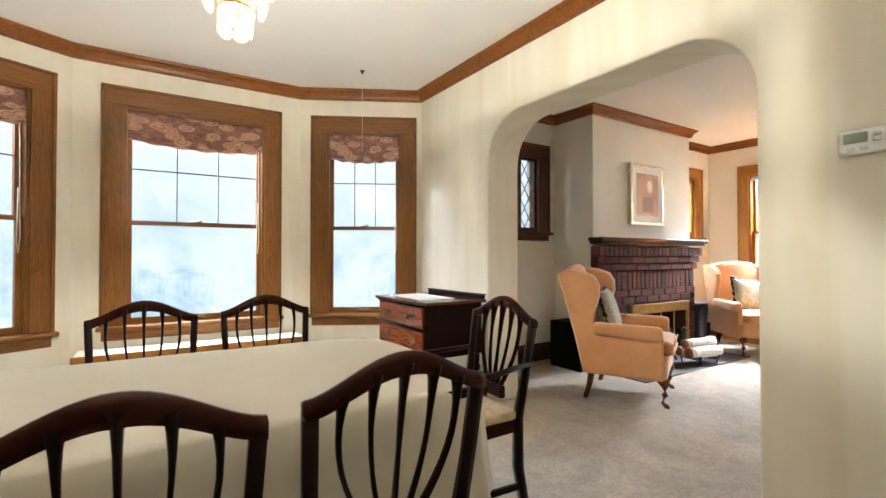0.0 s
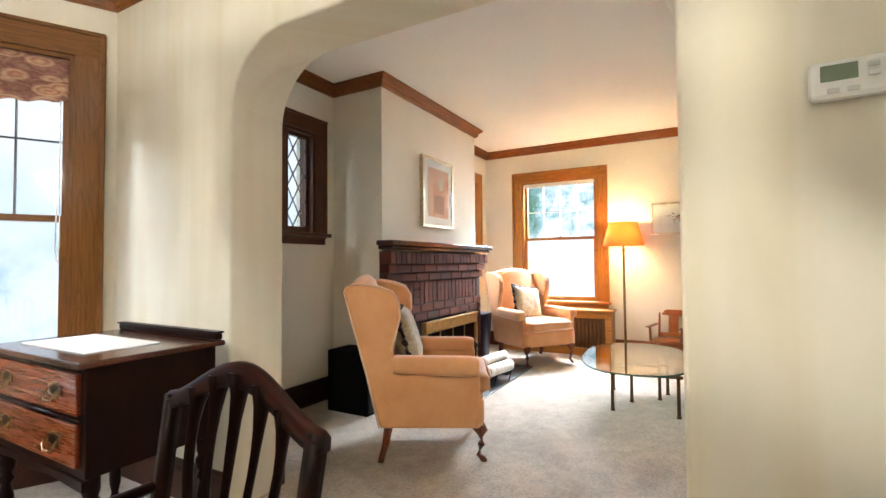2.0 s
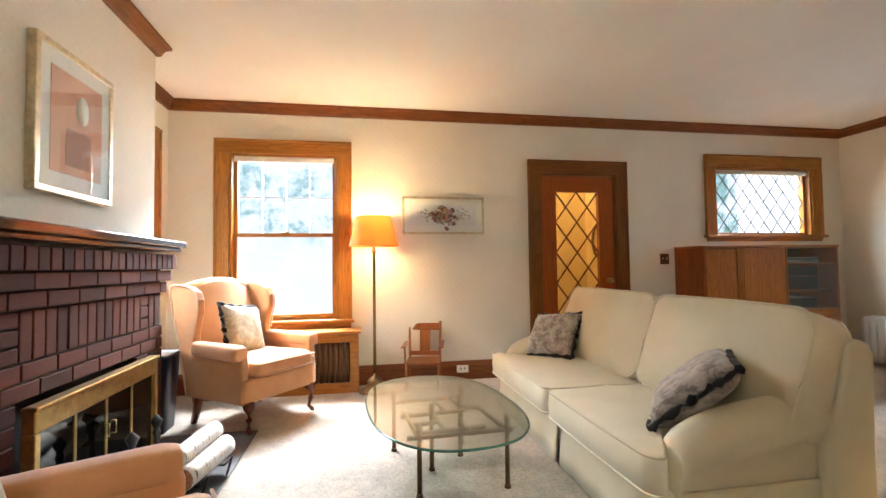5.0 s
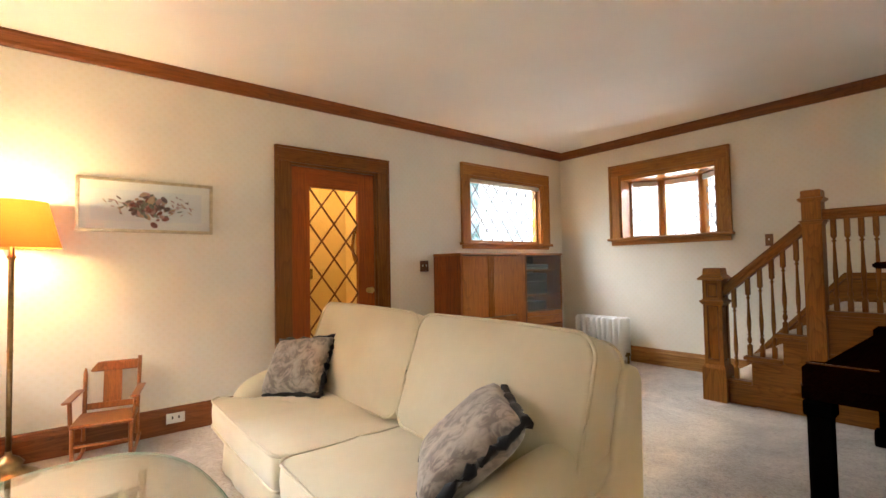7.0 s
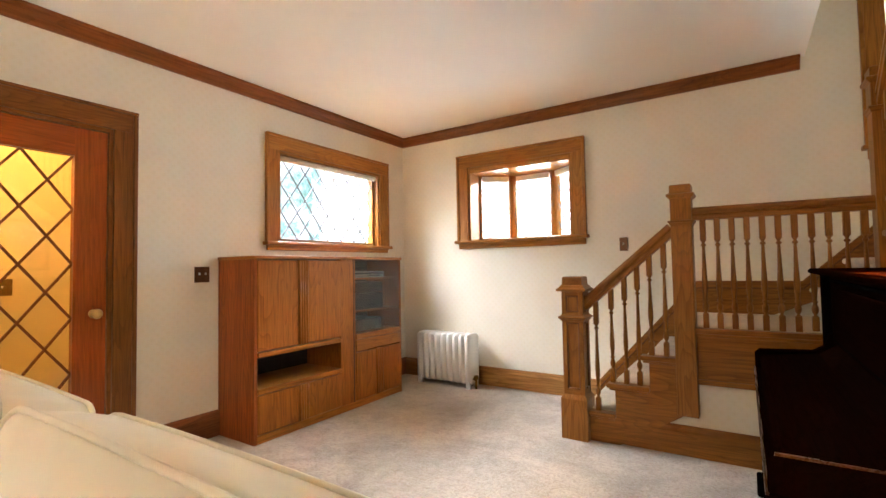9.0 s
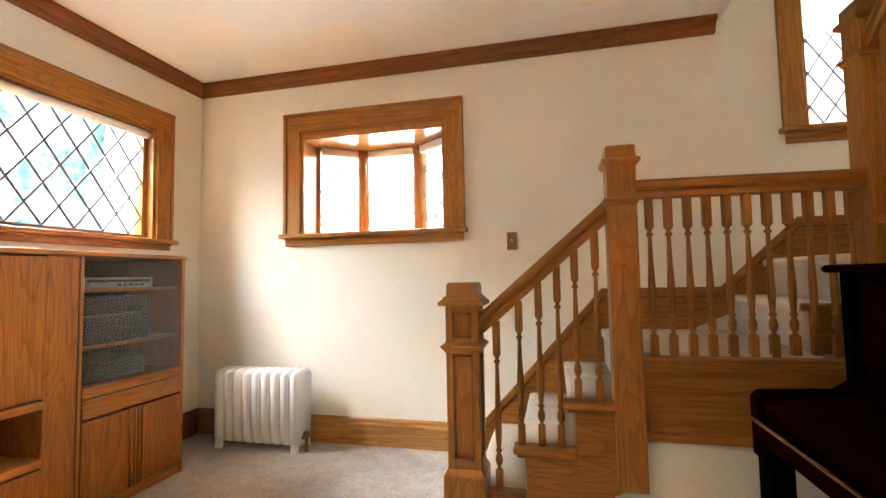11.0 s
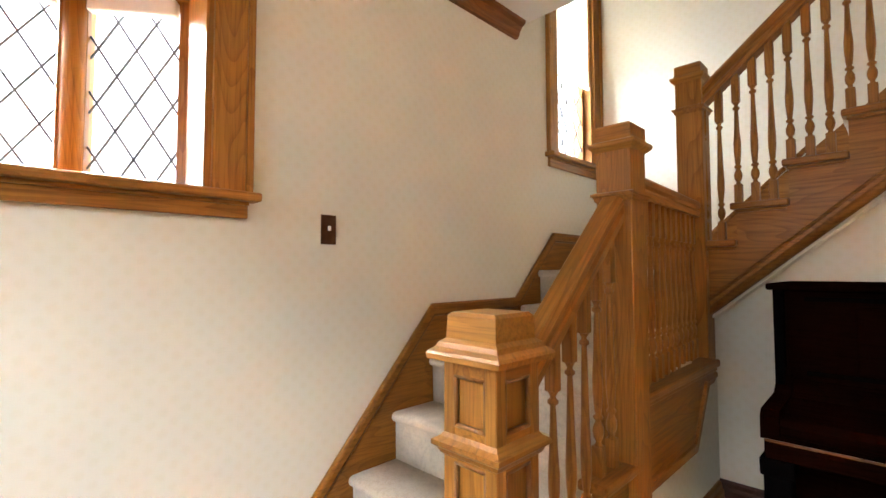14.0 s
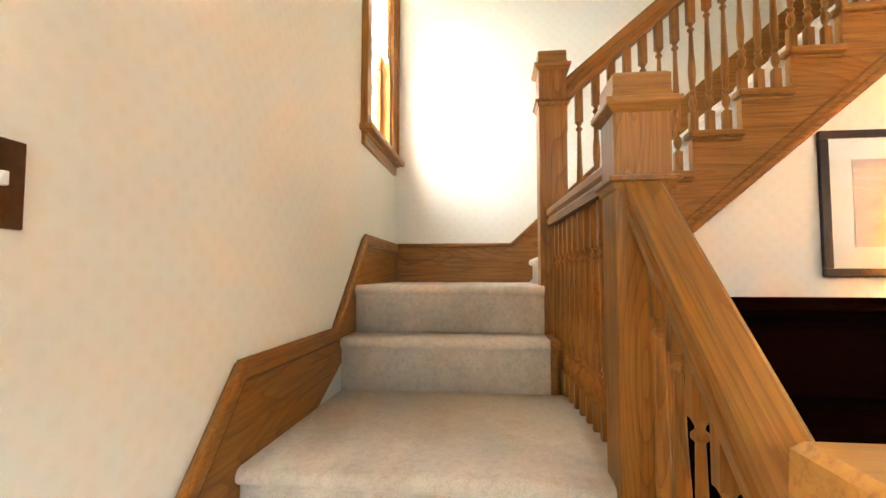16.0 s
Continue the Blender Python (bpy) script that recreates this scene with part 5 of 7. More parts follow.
floral = shade_mat()
for p, q, cx, w in ((BAY[1], BAY[0], 0.575, 0.68), (BAY[2], BAY[1], 0.81, 1.01), (BAY[3], BAY[2], 0.526, 0.68)):
    m, ln = seg_frame(p, q)
    rs = thing("roman_shade", m @ pose(cx, 0, 0), "raised roman shade of brown floral cloth in the window head", "shade", "roman shades of the bay")
    g = Geo()
    h = w / 2 - 0.025
    rings = []
    nn = 30
    for k in range(nn + 1):
        u = -1 + 2 * k / nn
        sag = 0.022 * (1 - u * u) + 0.004 * math.sin(u * 17)
        x = u * h
        zb = 1.985 - sag
        prof = [(-0.006, 2.205), (-0.014, 2.16), (-0.02, 2.11), (-0.012, 2.085), (-0.03, 2.06), (-0.018, 2.03), (-0.034, 2.005), (-0.02, zb), (0.004, zb), (0.012, 2.05), (0.012, 2.205)]
        rings.append([Vector((x, y + 0.012 + 0.003 * noise.noise(Vector((x * 14, z * 9, 0))), z - sag * 0.5 * (2.205 - z) / 0.2)) for y, z in prof])
    g.loft(rings)
    part("shade_folds", g, floral, rs)
    part("pull_cord", Geo().tube([(h - 0.03, -0.006, 2.0), (h - 0.028, -0.012, 1.6), (h - 0.024, -0.012, 1.22), (h - 0.034, -0.014, 1.12), (h - 0.042, -0.012, 1.2), (h - 0.036, -0.01, 1.55)], 0.0028, 6), shade_white, rs, "white looped pull cord")

# shell chandelier
shell = base_mat("shell_discs", (0.95, 0.80, 0.55), 0.45)[0]
sb = shell.node_tree.nodes["Principled BSDF"]
sb.inputs["Emission Color"].default_value = (1.0, 0.78, 0.45, 1)
sb.inputs["Emission Strength"].default_value = 0.9
CX, CY = 0.03, 1.93
ch = thing("chandelier", pose(CX, CY, 0), "tiered shell-disc chandelier glowing warm over the table", "chandelier")
part("stem", Geo().lathe([(0.06, 2.57), (0.06, 2.595), (0.0, 2.608)], 0, 0, 16).tube([(0, 0, 2.1), (0, 0, 2.58)], 0.006), brass, ch)
disc = Geo().lathe([(0.002, -0.0015), (0.02, -0.0008), (0.026, 0), (0.02, 0.0008), (0.002, 0.0015)], 0, 0, 10)
me = bpy.data.meshes.new("shell_disc")
disc.bm.to_mesh(me)
disc.bm.free()
me.materials.append(shell)
for tier, (r, zt, rows) in enumerate(((0.045, 1.80, 2), (0.085, 1.875, 2), (0.13, 1.96, 2), (0.18, 2.05, 2))):
    part("tier_ring", Geo().tube([(r * math.cos(a), r * math.sin(a), zt + 0.02) for a in [2 * math.pi * i / 24 for i in range(25)]], 0.004, 6), brass, ch)
    n = max(6, int(2 * math.pi * r / 0.058))
    for row in range(rows):
        for i in range(n):
            a = 2 * math.pi * (i + 0.5 * (tier % 2)) / n
            o = new("shell_disc", me)
            o.parent = ch
            o.matrix_basis = Matrix.Translation((r * math.cos(a), r * math.sin(a), zt - row * 0.034)) @ Matrix.Rotation(a, 4, "Z") @ Matrix.Rotation(radians(84 + 8 * random.random()), 4, "Y")
# unseen plate added below the bulb to keep its light off the table
part("downlight_block", Geo().lathe([(0.088, 1.992), (0.09, 1.996), (0.085, 2.0), (0.02, 2.004)], 0, 0, 20), brass, ch)
bulb(CX, CY, 2.07, 54, (1.0, 0.91, 0.76), 0.01)

# hook and wire in the bay
hk = thing("ceiling_hook", pose(1.283, 3.975, 0), "small dark ceiling hook with a thin hanging wire", "hook")
part("hook_plate", Geo().lathe([(0.0, CEIL - 0.03), (0.008, CEIL - 0.025), (0.01, CEIL - 0.012), (0.018, CEIL - 0.004), (0.018, CEIL)], 0, 0, 12), black_metal, hk)
part("wire", Geo().tube([(0, 0, CEIL - 0.02), (0.002, 0, 2.2), (0, 0, 1.95)], 0.0012, 5), shade_white, hk)
part("crystal", Geo().lathe([(0.0, 1.86), (0.008, 1.885), (0.009, 1.93), (0.004, 1.95)], 0, 0, 6), lead_mat, hk)

# thermostat
th = thing("thermostat", pose(AX0, 1.043, 1.505, 0, 0, -90), "white digital thermostat on the wall beside the arch", "thermostat")
pw = base_mat("white_plastic", (0.8, 0.8, 0.79), 0.35)[0]
lcd = base_mat("lcd_green", (0.16, 0.19, 0.13), 0.2)[0]
part("case", Geo().box(-0.072, 0.072, -0.026, 0.0, -0.045, 0.045, None, 0.012), pw, th)
part("display", Geo().box(-0.052, 0.014, -0.0285, -0.025, -0.004, 0.032, None, 0.001), lcd, th, "grey-green display")
for bx, bz in ((0.04, 0.022), (0.04, 0.002), (-0.03, -0.026), (0.005, -0.026)):
    part("button", Geo().box(bx - 0.011, bx + 0.011, -0.0295, -0.025, bz - 0.006, bz + 0.006, None, 0.002), plaster("grey_button", (0.6, 0.6, 0.6), 0.5), th)

# ---- living room things ----
# fireplace: brick face built brick by brick
def brick_mat():
    m, nt, b = base_mat("brick_red", (0.16, 0.045, 0.026), 0.75)
    v = coords(nt)
    oi = nt.nodes.new("ShaderNodeObjectInfo")
    col = ramp(nt, oi.outputs["Random"], [(0.0, (0.05, 0.014, 0.009)), (0.5, (0.095, 0.024, 0.014)), (1.0, (0.13, 0.036, 0.02))])
    n1 = noise_node(nt, v, 40, 5, 0.7)
    col = mix(nt, 0.6, col, ramp(nt, n1, [(0.3, (0.6, 0.55, 0.5)), (0.65, (1, 1, 1))]), "MULTIPLY")
    nt.links.new(col, b.inputs["Base Color"])
    bump(nt, b, noise_node(nt, v, 180, 4, 0.7), 0.35, 0.002)
    b.inputs["Specular IOR Level"].default_value = 0.25
    return m


brick_m = brick_mat()
mortar = plaster("dark_mortar", (0.05, 0.035, 0.028), 0.95, 0.2, 150, 0.4)
fp = thing("fireplace", pose(0, 0, 0), "dark red brick fireplace with a brass screen and wooden mantel", "fireplace")
FL, FR, FY = 3.515, 5.315, 3.475
OL, OR_, OT = 4.03, 4.97, 0.60
part("mortar_bed", Geo().box(FL + 0.008, OL, FY + 0.012, 3.53, 0, 1.20).box(OR_, FR - 0.008, FY + 0.012, 3.53, 0, 1.20).box(OL, OR_, FY + 0.012, 3.53, OT, 1.20), mortar, fp)
fire_black = plaster("sooted_firebrick", (0.018, 0.016, 0.015), 0.95, 0.2)
part("firebox", Geo().box(OL - 0.02, OR_ + 0.02, 3.526, 3.529, 0, OT + 0.02), fire_black, fp)
BR = {}


def brick(x, z, lx, lz, y0, dy=0.055):
    key = (round(lx, 3), round(lz, 3), round(dy, 3))
    if key not in BR:
        g = Geo().box(-lx / 2, lx / 2, 0, dy, -lz / 2, lz / 2, None, 0.004)
        me = bpy.data.meshes.new("brick")
        g.bm.to_mesh(me)
        g.bm.free()
        me.materials.append(brick_m)
        BR[key] = me
    ob = new("brick", BR[key])
    ob.parent = fp
    ob.matrix_basis = Matrix.Translation((x, y0 + random.uniform(-0.0015, 0.0015), z)) @ Matrix.Rotation(random.uniform(-0.006, 0.006), 4, "Y")
    return ob


def course(z, h, x0, x1, lx, y0, off=0.0, dy=0.055, skip=None):
    x = x0 - off
    while x < x1 - 0.005:
        a, b = max(x, x0), min(x + lx, x1)
        if b - a > 0.03 and not (skip and a < skip[1] - 0.01 and b > skip[0] + 0.01):
            brick((a + b) / 2, z + h / 2, b - a - 0.009, h - 0.009, y0, dy)
        elif skip and b - a > 0.03:
            for c, d in ((a, min(b, skip[0])), (max(a, skip[1]), b)):
                if d - c > 0.03:
                    brick((c + d) / 2, z + h / 2, d - c - 0.009, h - 0.009, y0, dy)
        x += lx


CH = 0.0745
z = 0.0
for i in range(8):
    course(z, CH, FL, FR, 0.215, FY, 0.1075 * (i % 2), 0.055, (OL, OR_))
    z += CH
for i in range(2):
    course(z, CH, FL, FR, 0.215, FY, 0.1075 * (i % 2))
    z += CH
# soldier band broken by stacked bricks
zs, hs = z, 0.205
x = FL
k = 0
while x < FR - 0.05:
    if k in (0, 5, 19):
        for j in range(3):
            brick(x + 0.055, zs + hs * (j + 0.5) / 3, 0.10, hs / 3 - 0.009, FY)
        x += 0.112
    else:
        brick(x + 0.037, zs + hs / 2, 0.066, hs - 0.009, FY)
        x += 0.0745
    k += 1
z += hs
# corbelled courses below the mantel
for i, (o, h) in enumerate(((0.02, CH), (0.04, CH))):
    course(z, h, FL, FR + o, 0.215, FY - o, 0.1075 * (i % 2), 0.055 + o)
    z += h
x = FL
while x < FR + 0.05:
    brick(x + 0.037, z + 0.05, 0.066, 0.095, FY - 0.06, 0.115)
    x += 0.0745
z += 0.105
mantel_wood = wood("mantel_wood", (0.045, 0.016, 0.009), 0, 0.14, 0.3, 1.0, 0.8)
part("mantel_shelf", Geo().box(FL - 0.035, FR + 0.10, 3.365, 3.53, 1.243, 1.285, None, 0.008), mantel_wood, fp, "polished dark wooden mantel shelf")
part("mantel_mould", Geo().box(FL - 0.015, FR + 0.07, 3.385, 3.53, 1.215, 1.243, None, 0.01), mantel_wood, fp)
hearth = thing("hearth", pose(0, 0, 0), "dark slate hearth set in the carpet", "hearth")
part("hearth_slab", Geo().box(3.45, 5.34, 2.885, 3.475, 0.0, 0.012, None, 0.004), plaster("slate_tile", (0.06, 0.055, 0.06), 0.5, 0.25, 60), hearth)

# brass fire screen with glass doors
fs = thing("fire_screen", pose(4.5, 3.40, 0.012), "brass-framed folding glass fire screen", "screen")
part("top_rail", Geo().box(-0.52, 0.52, -0.02, 0.03, 0.48, 0.575, None, 0.008), brass, fs)
part("top_bead", Geo().box(-0.525, 0.525, -0.028, 0.03, 0.565, 0.582, None, 0.005), brass, fs)
for x in (-0.505, 0.505):
    part("side_post", Geo().box(x - 0.015, x + 0.015, -0.02, 0.03, 0.0, 0.48, None, 0.004), brass, fs)
part("bottom_rail", Geo().box(-0.49, 0.49, -0.02, 0.03, 0.0, 0.04, None, 0.004), brass, fs)
smoked = glass("smoked_glass", (0.22, 0.21, 0.2))
for i in range(4):
    a = -0.49 + i * 0.245
    part("door_pane", Geo().box(a + 0.006, a + 0.239, 0.0, 0.004, 0.045, 0.475), smoked, fs)
    part("door_frame", Geo().box(a, a + 0.008, -0.004, 0.01, 0.04, 0.48).box(a + 0.237, a + 0.245, -0.004, 0.01, 0.04, 0.48), brass, fs)
part("screen_handle", Geo().tube([(-0.03, -0.01, 0.36), (-0.03, -0.03, 0.36), (-0.03, -0.03, 0.30), (-0.03, -0.01, 0.30)], 0.004).tube([(0.03, -0.01, 0.36), (0.03, -0.03, 0.36), (0.03, -0.03, 0.30), (0.03, -0.01, 0.30)], 0.004), brass, fs)
# iron andirons in front
for x in (4.42, 4.68):
    an = thing("andiron", pose(x, 3.25, 0.012), "black iron andiron standing on the hearth", "andiron", "andirons")
    part("shaft", Geo().lathe([(0.03, 0.08), (0.014, 0.10), (0.012, 0.22), (0.02, 0.24), (0.012, 0.26), (0.03, 0.30), (0.0, 0.335)], 0, 0, 12), black_metal, an)
    part("foot", Geo().tube([(-0.08, -0.02, 0.0), (-0.04, 0, 0.09), (0.04, 0, 0.09), (0.08, -0.02, 0.0)], 0.011), black_metal, an)

# birch logs in a cradle
def birch():
    m, nt, b = base_mat("birch_bark", (0.7, 0.66, 0.6), 0.8)
    v = coords(nt, (30, 4, 4))
    col = ramp(nt, noise_node(nt, v, 3, 5, 0.7), [(0.34, (0.10, 0.08, 0.07)), (0.42, (0.62, 0.57, 0.5)), (0.7, (0.82, 0.79, 0.74))])
    nt.links.new(col, b.inputs["Base Color"])
    bump(nt, b, noise_node(nt, v, 6, 4), 0.4, 0.003)
    return m


bark = birch()
cut = wood("cut_wood", (0.42, 0.17, 0.08), 0, 0.7, 0.4)
lr = thing("log_cradle", pose(4.55, 3.02, 0.012, 0, 0, -12), "wrought iron cradle for firewood", "log holder")
part("cradle", Geo().tube([(-0.12, -0.1, 0.0), (-0.12, -0.13, 0.10), (-0.12, -0.09, 0.055), (-0.12, 0.09, 0.055), (-0.12, 0.13, 0.10), (-0.12, 0.1, 0.0)], 0.007).tube([(0.12, -0.1, 0.0), (0.12, -0.13, 0.10), (0.12, -0.09, 0.055), (0.12, 0.09, 0.055), (0.12, 0.13, 0.10), (0.12, 0.1, 0.0)], 0.007).tube([(-0.12, 0, 0.055), (0.12, 0, 0.055)], 0.007), black_metal, lr)
for lx, ly, lz, r, a in ((0, -0.055, 0.125, 0.055, 2), (0.01, 0.06, 0.12, 0.05, -3), (0.0, 0.0, 0.205, 0.048, 4)):
    lg = thing("birch_log", pose(4.55, 3.02, 0.012, 0, 0, -12) @ pose(lx, ly, lz, 0, 0, a), "white birch log lying in the iron cradle", "log", "birch logs")
    rings = []
    for k in range(9):
        xx = -0.21 + 0.42 * k / 8
        rings.append([Vector((xx, r * (1 + 0.06 * noise.noise(Vector((xx * 6, i, r * 40)))) * math.cos(i * math.pi / 7), r * (1 + 0.06 * noise.noise(Vector((xx * 6, i + 9, r * 40)))) * math.sin(i * math.pi / 7))) for i in range(14)])
    part("bark", Geo().loft(rings), bark, lg)
    for ex in (0.209, -0.213):
        part("cut_end", Geo().lathe([(r * 0.93, 0), (r * 0.93, 0.004)], 0, 0, 14, pose(ex, 0, 0, 0, 90)), cut, lg, "freshly cut log end")

bx = thing("speaker_box", pose(3.38, 3.62, 0), "black cabinet box on the floor beside the chimney", "speaker")
part("cabinet", Geo().box(-0.125, 0.125, -0.175, 0.2, 0, 0.455, None, 0.006), dull(base_mat("black_vinyl", (0.004, 0.004, 0.004), 0.6)[0], 0.02), bx)
part("grille", Geo().box(-0.11, 0.11, -0.182, -0.175, 0.02, 0.435, None, 0.003), cloth("speaker_cloth", (0.005, 0.005, 0.0055), None, 900, 0.9, 0.0), bx)
bn = thing("waste_bin", pose(5.50, 3.62, 0), "dark blue rectangular waste bin beside the fireplace", "bin")
part("body", Geo().loft([[Vector((x * w, y * d, z)) for x, y in ((-1, -1), (1, -1), (1, 1), (-1, 1))] for z, w, d in ((0, 0.09, 0.12), (0.49, 0.115, 0.145), (0.50, 0.122, 0.152), (0.52, 0.122, 0.152))]), base_mat("blue_plastic", (0.008, 0.014, 0.05), 0.35)[0], bn)
part("liner", Geo().box(-0.118, 0.118, -0.148, 0.148, 0.519, 0.527, None, 0.002), plaster("grey_lid", (0.35, 0.4, 0.5), 0.5), bn)


# pictures
def picture(m, w, h, frame_w, fm, mat_w, paint, label, name="picture", depth=0.025, mat_col=None):
    p = thing(name, m, label, "picture")
    g = Geo()
    for a, b, c, d in ((-w / 2, w / 2, h / 2 - frame_w, h / 2), (-w / 2, w / 2, -h / 2, -h / 2 + frame_w), (-w / 2, -w / 2 + frame_w, -h / 2 + frame_w, h / 2 - frame_w), (w / 2 - frame_w, w / 2, -h / 2 + frame_w, h / 2 - frame_w)):
        g.box(a, b, -depth, 0.0, c, d, None, 0.004)
    part("frame", g, fm, p)
    part("mount", Geo().box(-w / 2 + frame_w, w / 2 - frame_w, -depth + 0.008, -0.004, -h / 2 + frame_w, h / 2 - frame_w), mat_col or mount_white, p, "pale card mount")
    a, b = w / 2 - frame_w - mat_w, h / 2 - frame_w - mat_w
    part("image", Geo().box(-a, a, -depth + 0.0055, -depth + 0.008, -b, b), paint, p)
    pg = part("pane", Geo().box(-w / 2 + frame_w, w / 2 - frame_w, -depth + 0.002, -depth + 0.004, -h / 2 + frame_w, h / 2 - frame_w), pane_glass, p)
    pg.visible_shadow = False
    return p


mount_white = plaster("mount_card", (0.82, 0.80, 0.74), 0.8, 0.02)
gilt = metal("pale_gilt", (0.72, 0.62, 0.42), 0.35)


def paint_mat(name, stops, scale, stretch=(1, 1, 1), distort=1.0):
    m, nt, b = base_mat(name, (0.5, 0.5, 0.5), 0.8)
    f = noise_node(nt, coords(nt, stretch), scale, 5, 0.6, distort)
    nt.links.new(ramp(nt, f, stops), b.inputs["Base Color"])
    return m


abstract = paint_mat("abstract_print", [(0.3, (0.62, 0.30, 0.18)), (0.5, (0.70, 0.38, 0.24)), (0.7, (0.72, 0.5, 0.34))], 3)
pb = picture(pose(4.42, 3.53, 1.765), 0.59, 0.66, 0.03, gilt, 0.07, abstract, "framed orange abstract print with a pale round shape over the mantel", "picture", 0.04)
part("moon_shape", Geo().lathe([(0.055, 0.0), (0.055, 0.001)], 0, 0, 12, pose(0.03, -0.0355, 0.09, 90, 0, 0) @ Matrix.Diagonal((0.9, 1.25, 1, 1))), plaster("pale_paint", (0.78, 0.72, 0.58), 0.8, 0.1, 30), pb, "pale rounded painted shape")
part("dark_band", Geo().box(-0.09, 0.10, -0.0358, -0.0345, -0.19, -0.02), plaster("brown_paint", (0.42, 0.24, 0.16), 0.8, 0.15, 30), pb)

still = paint_mat("paper_ground", [(0.3, (0.70, 0.71, 0.71)), (0.7, (0.78, 0.78, 0.76))], 3)
ps = picture(pose(FX, 1.40, 1.592, 0, 0, -90), 0.81, 0.365, 0.022, gilt, 0.055, still, "wide framed still-life print of fruit and leaves in a pale mount")
fruit_cols = [plaster("print_ink_" + n, c, 0.8, 0.25, 60) for n, c in (("red", (0.26, 0.09, 0.07)), ("ochre", (0.50, 0.36, 0.24)), ("green", (0.20, 0.21, 0.16)), ("umber", (0.17, 0.11, 0.10)), ("rose", (0.46, 0.28, 0.25)))]
for i in range(150):
    u = random.gauss(0.01, 0.125)
    if abs(u) > 0.27:
        continue
    v = random.gauss(-0.008, 0.042) * (1 - abs(u) * 2)
    r = random.uniform(0.009, 0.024) * (1 - 1.3 * abs(u))
    el = random.uniform(0.5, 1.0) if abs(u) < 0.12 else random.uniform(0.2, 0.4)
    part("painted_fruit" if el > 0.5 else "painted_leaf", Geo().lathe([(r, 0.0), (r, 0.0004)], 0, 0, 9, pose(u, -0.0196 - 0.00002 * i, v, 90, 0, 0) @ Matrix.Rotation(random.uniform(-1.2, 1.2), 4, "Z") @ Matrix.Diagonal((1.3, el, 1, 1))), fruit_cols[i % 5], ps)

landscape = paint_mat("landscape_print", [(0.32, (0.50, 0.36, 0.40)), (0.5, (0.66, 0.52, 0.42)), (0.7, (0.74, 0.62, 0.58))], 2.0, (1, 1, 3), 2.0)
dark_frame = wood("dark_frame_wood", (0.03, 0.015, 0.011), 2, 0.3)
picture(pose(2.47, -0.90, 1.525, 0, 0, 90), 0.80, 0.62, 0.035, dark_frame, 0.09, landscape, "dark-framed pastel landscape hanging above the piano")

# radiator cover below the front window
rv = thing("radiator_cover", pose(FX - 0.026, 2.90, 0, 0, 0, -90), "golden oak radiator cover with an upright metal grille", "cabinet")
RW = 0.68
part("cover_top", Geo().box(-RW - 0.02, RW + 0.02, -0.25, -0.001, 0.515, 0.54, None, 0.006), oak_x, rv)
part("front_frame", Geo().box(-RW, RW, -0.225, -0.2, 0.44, 0.515).box(-RW, RW, -0.225, -0.2, 0, 0.09).box(-RW, -RW + 0.075, -0.225, -0.2, 0.09, 0.44).box(RW - 0.075, RW, -0.225, -0.2, 0.09, 0.44).box(-0.04, 0.04, -0.225, -0.2, 0.09, 0.44), oak_x, rv)
part("side_panel", Geo().box(-RW, -RW + 0.02, -0.2, -0.001, 0, 0.515).box(RW - 0.02, RW, -0.2, -0.001, 0, 0.515), oak_v, rv)
grille_m = metal("bronze_grille", (0.16, 0.09, 0.05), 0.5)
part("grille_back", Geo().box(-RW + 0.05, RW - 0.05, -0.198, -0.194, 0.07, 0.46), grille_m, rv)
slat = Geo().lathe([(0.016, 0.085), (0.016, 0.445)], 0, 0, 8)
me = bpy.data.meshes.new("grille_slat")
slat.bm.to_mesh(me)
slat.bm.free()
me.materials.append(grille_m)
for i in range(27):
    x = -RW + 0.095 + i * (2 * RW - 0.19) / 26
    if abs(x) > 0.05:
        o = new("grille_slat", me)
        o.parent = rv
        o.location = (x, -0.2, 0)


# floor lamp with pleated shade
def pleated(r0, r1, z0, z1, n=44, amp=0.006):
    g = Geo()
    rings = []
    for k in range(9):
        f = k / 8
        r = r0 + (r1 - r0) * f
        rings.append([Vector(((r + amp * math.cos(math.pi * i)) * math.cos(math.pi * i / n), (r + amp * math.cos(math.pi * i)) * math.sin(math.pi * i / n), z0 + (z1 - z0) * f)) for i in range(2 * n)])
    g.loft(rings, False)
    return g


def shade_cloth(name, color, strength):
    """Lampshade cloth that lets its bulb's light through."""
    m, nt, b = base_mat(name, color, 0.8)
    b.inputs["Transmission Weight"].default_value = 0.0
    tr = nt.nodes.new("ShaderNodeBsdfTranslucent")
    tr.inputs["Color"].default_value = (*color, 1)
    mx = nt.nodes.new("ShaderNodeMixShader")
    mx.inputs["Fac"].default_value = 0.17
    out = nt.nodes["Material Output"]
    nt.links.new(b.outputs[0], mx.inputs[1])
    nt.links.new(tr.outputs[0], mx.inputs[2])
    nt.links.new(mx.outputs[0], out.inputs["Surface"])
    b.inputs["Emission Color"].default_value = (*color, 1)
    b.inputs["Emission Strength"].default_value = strength
    return m


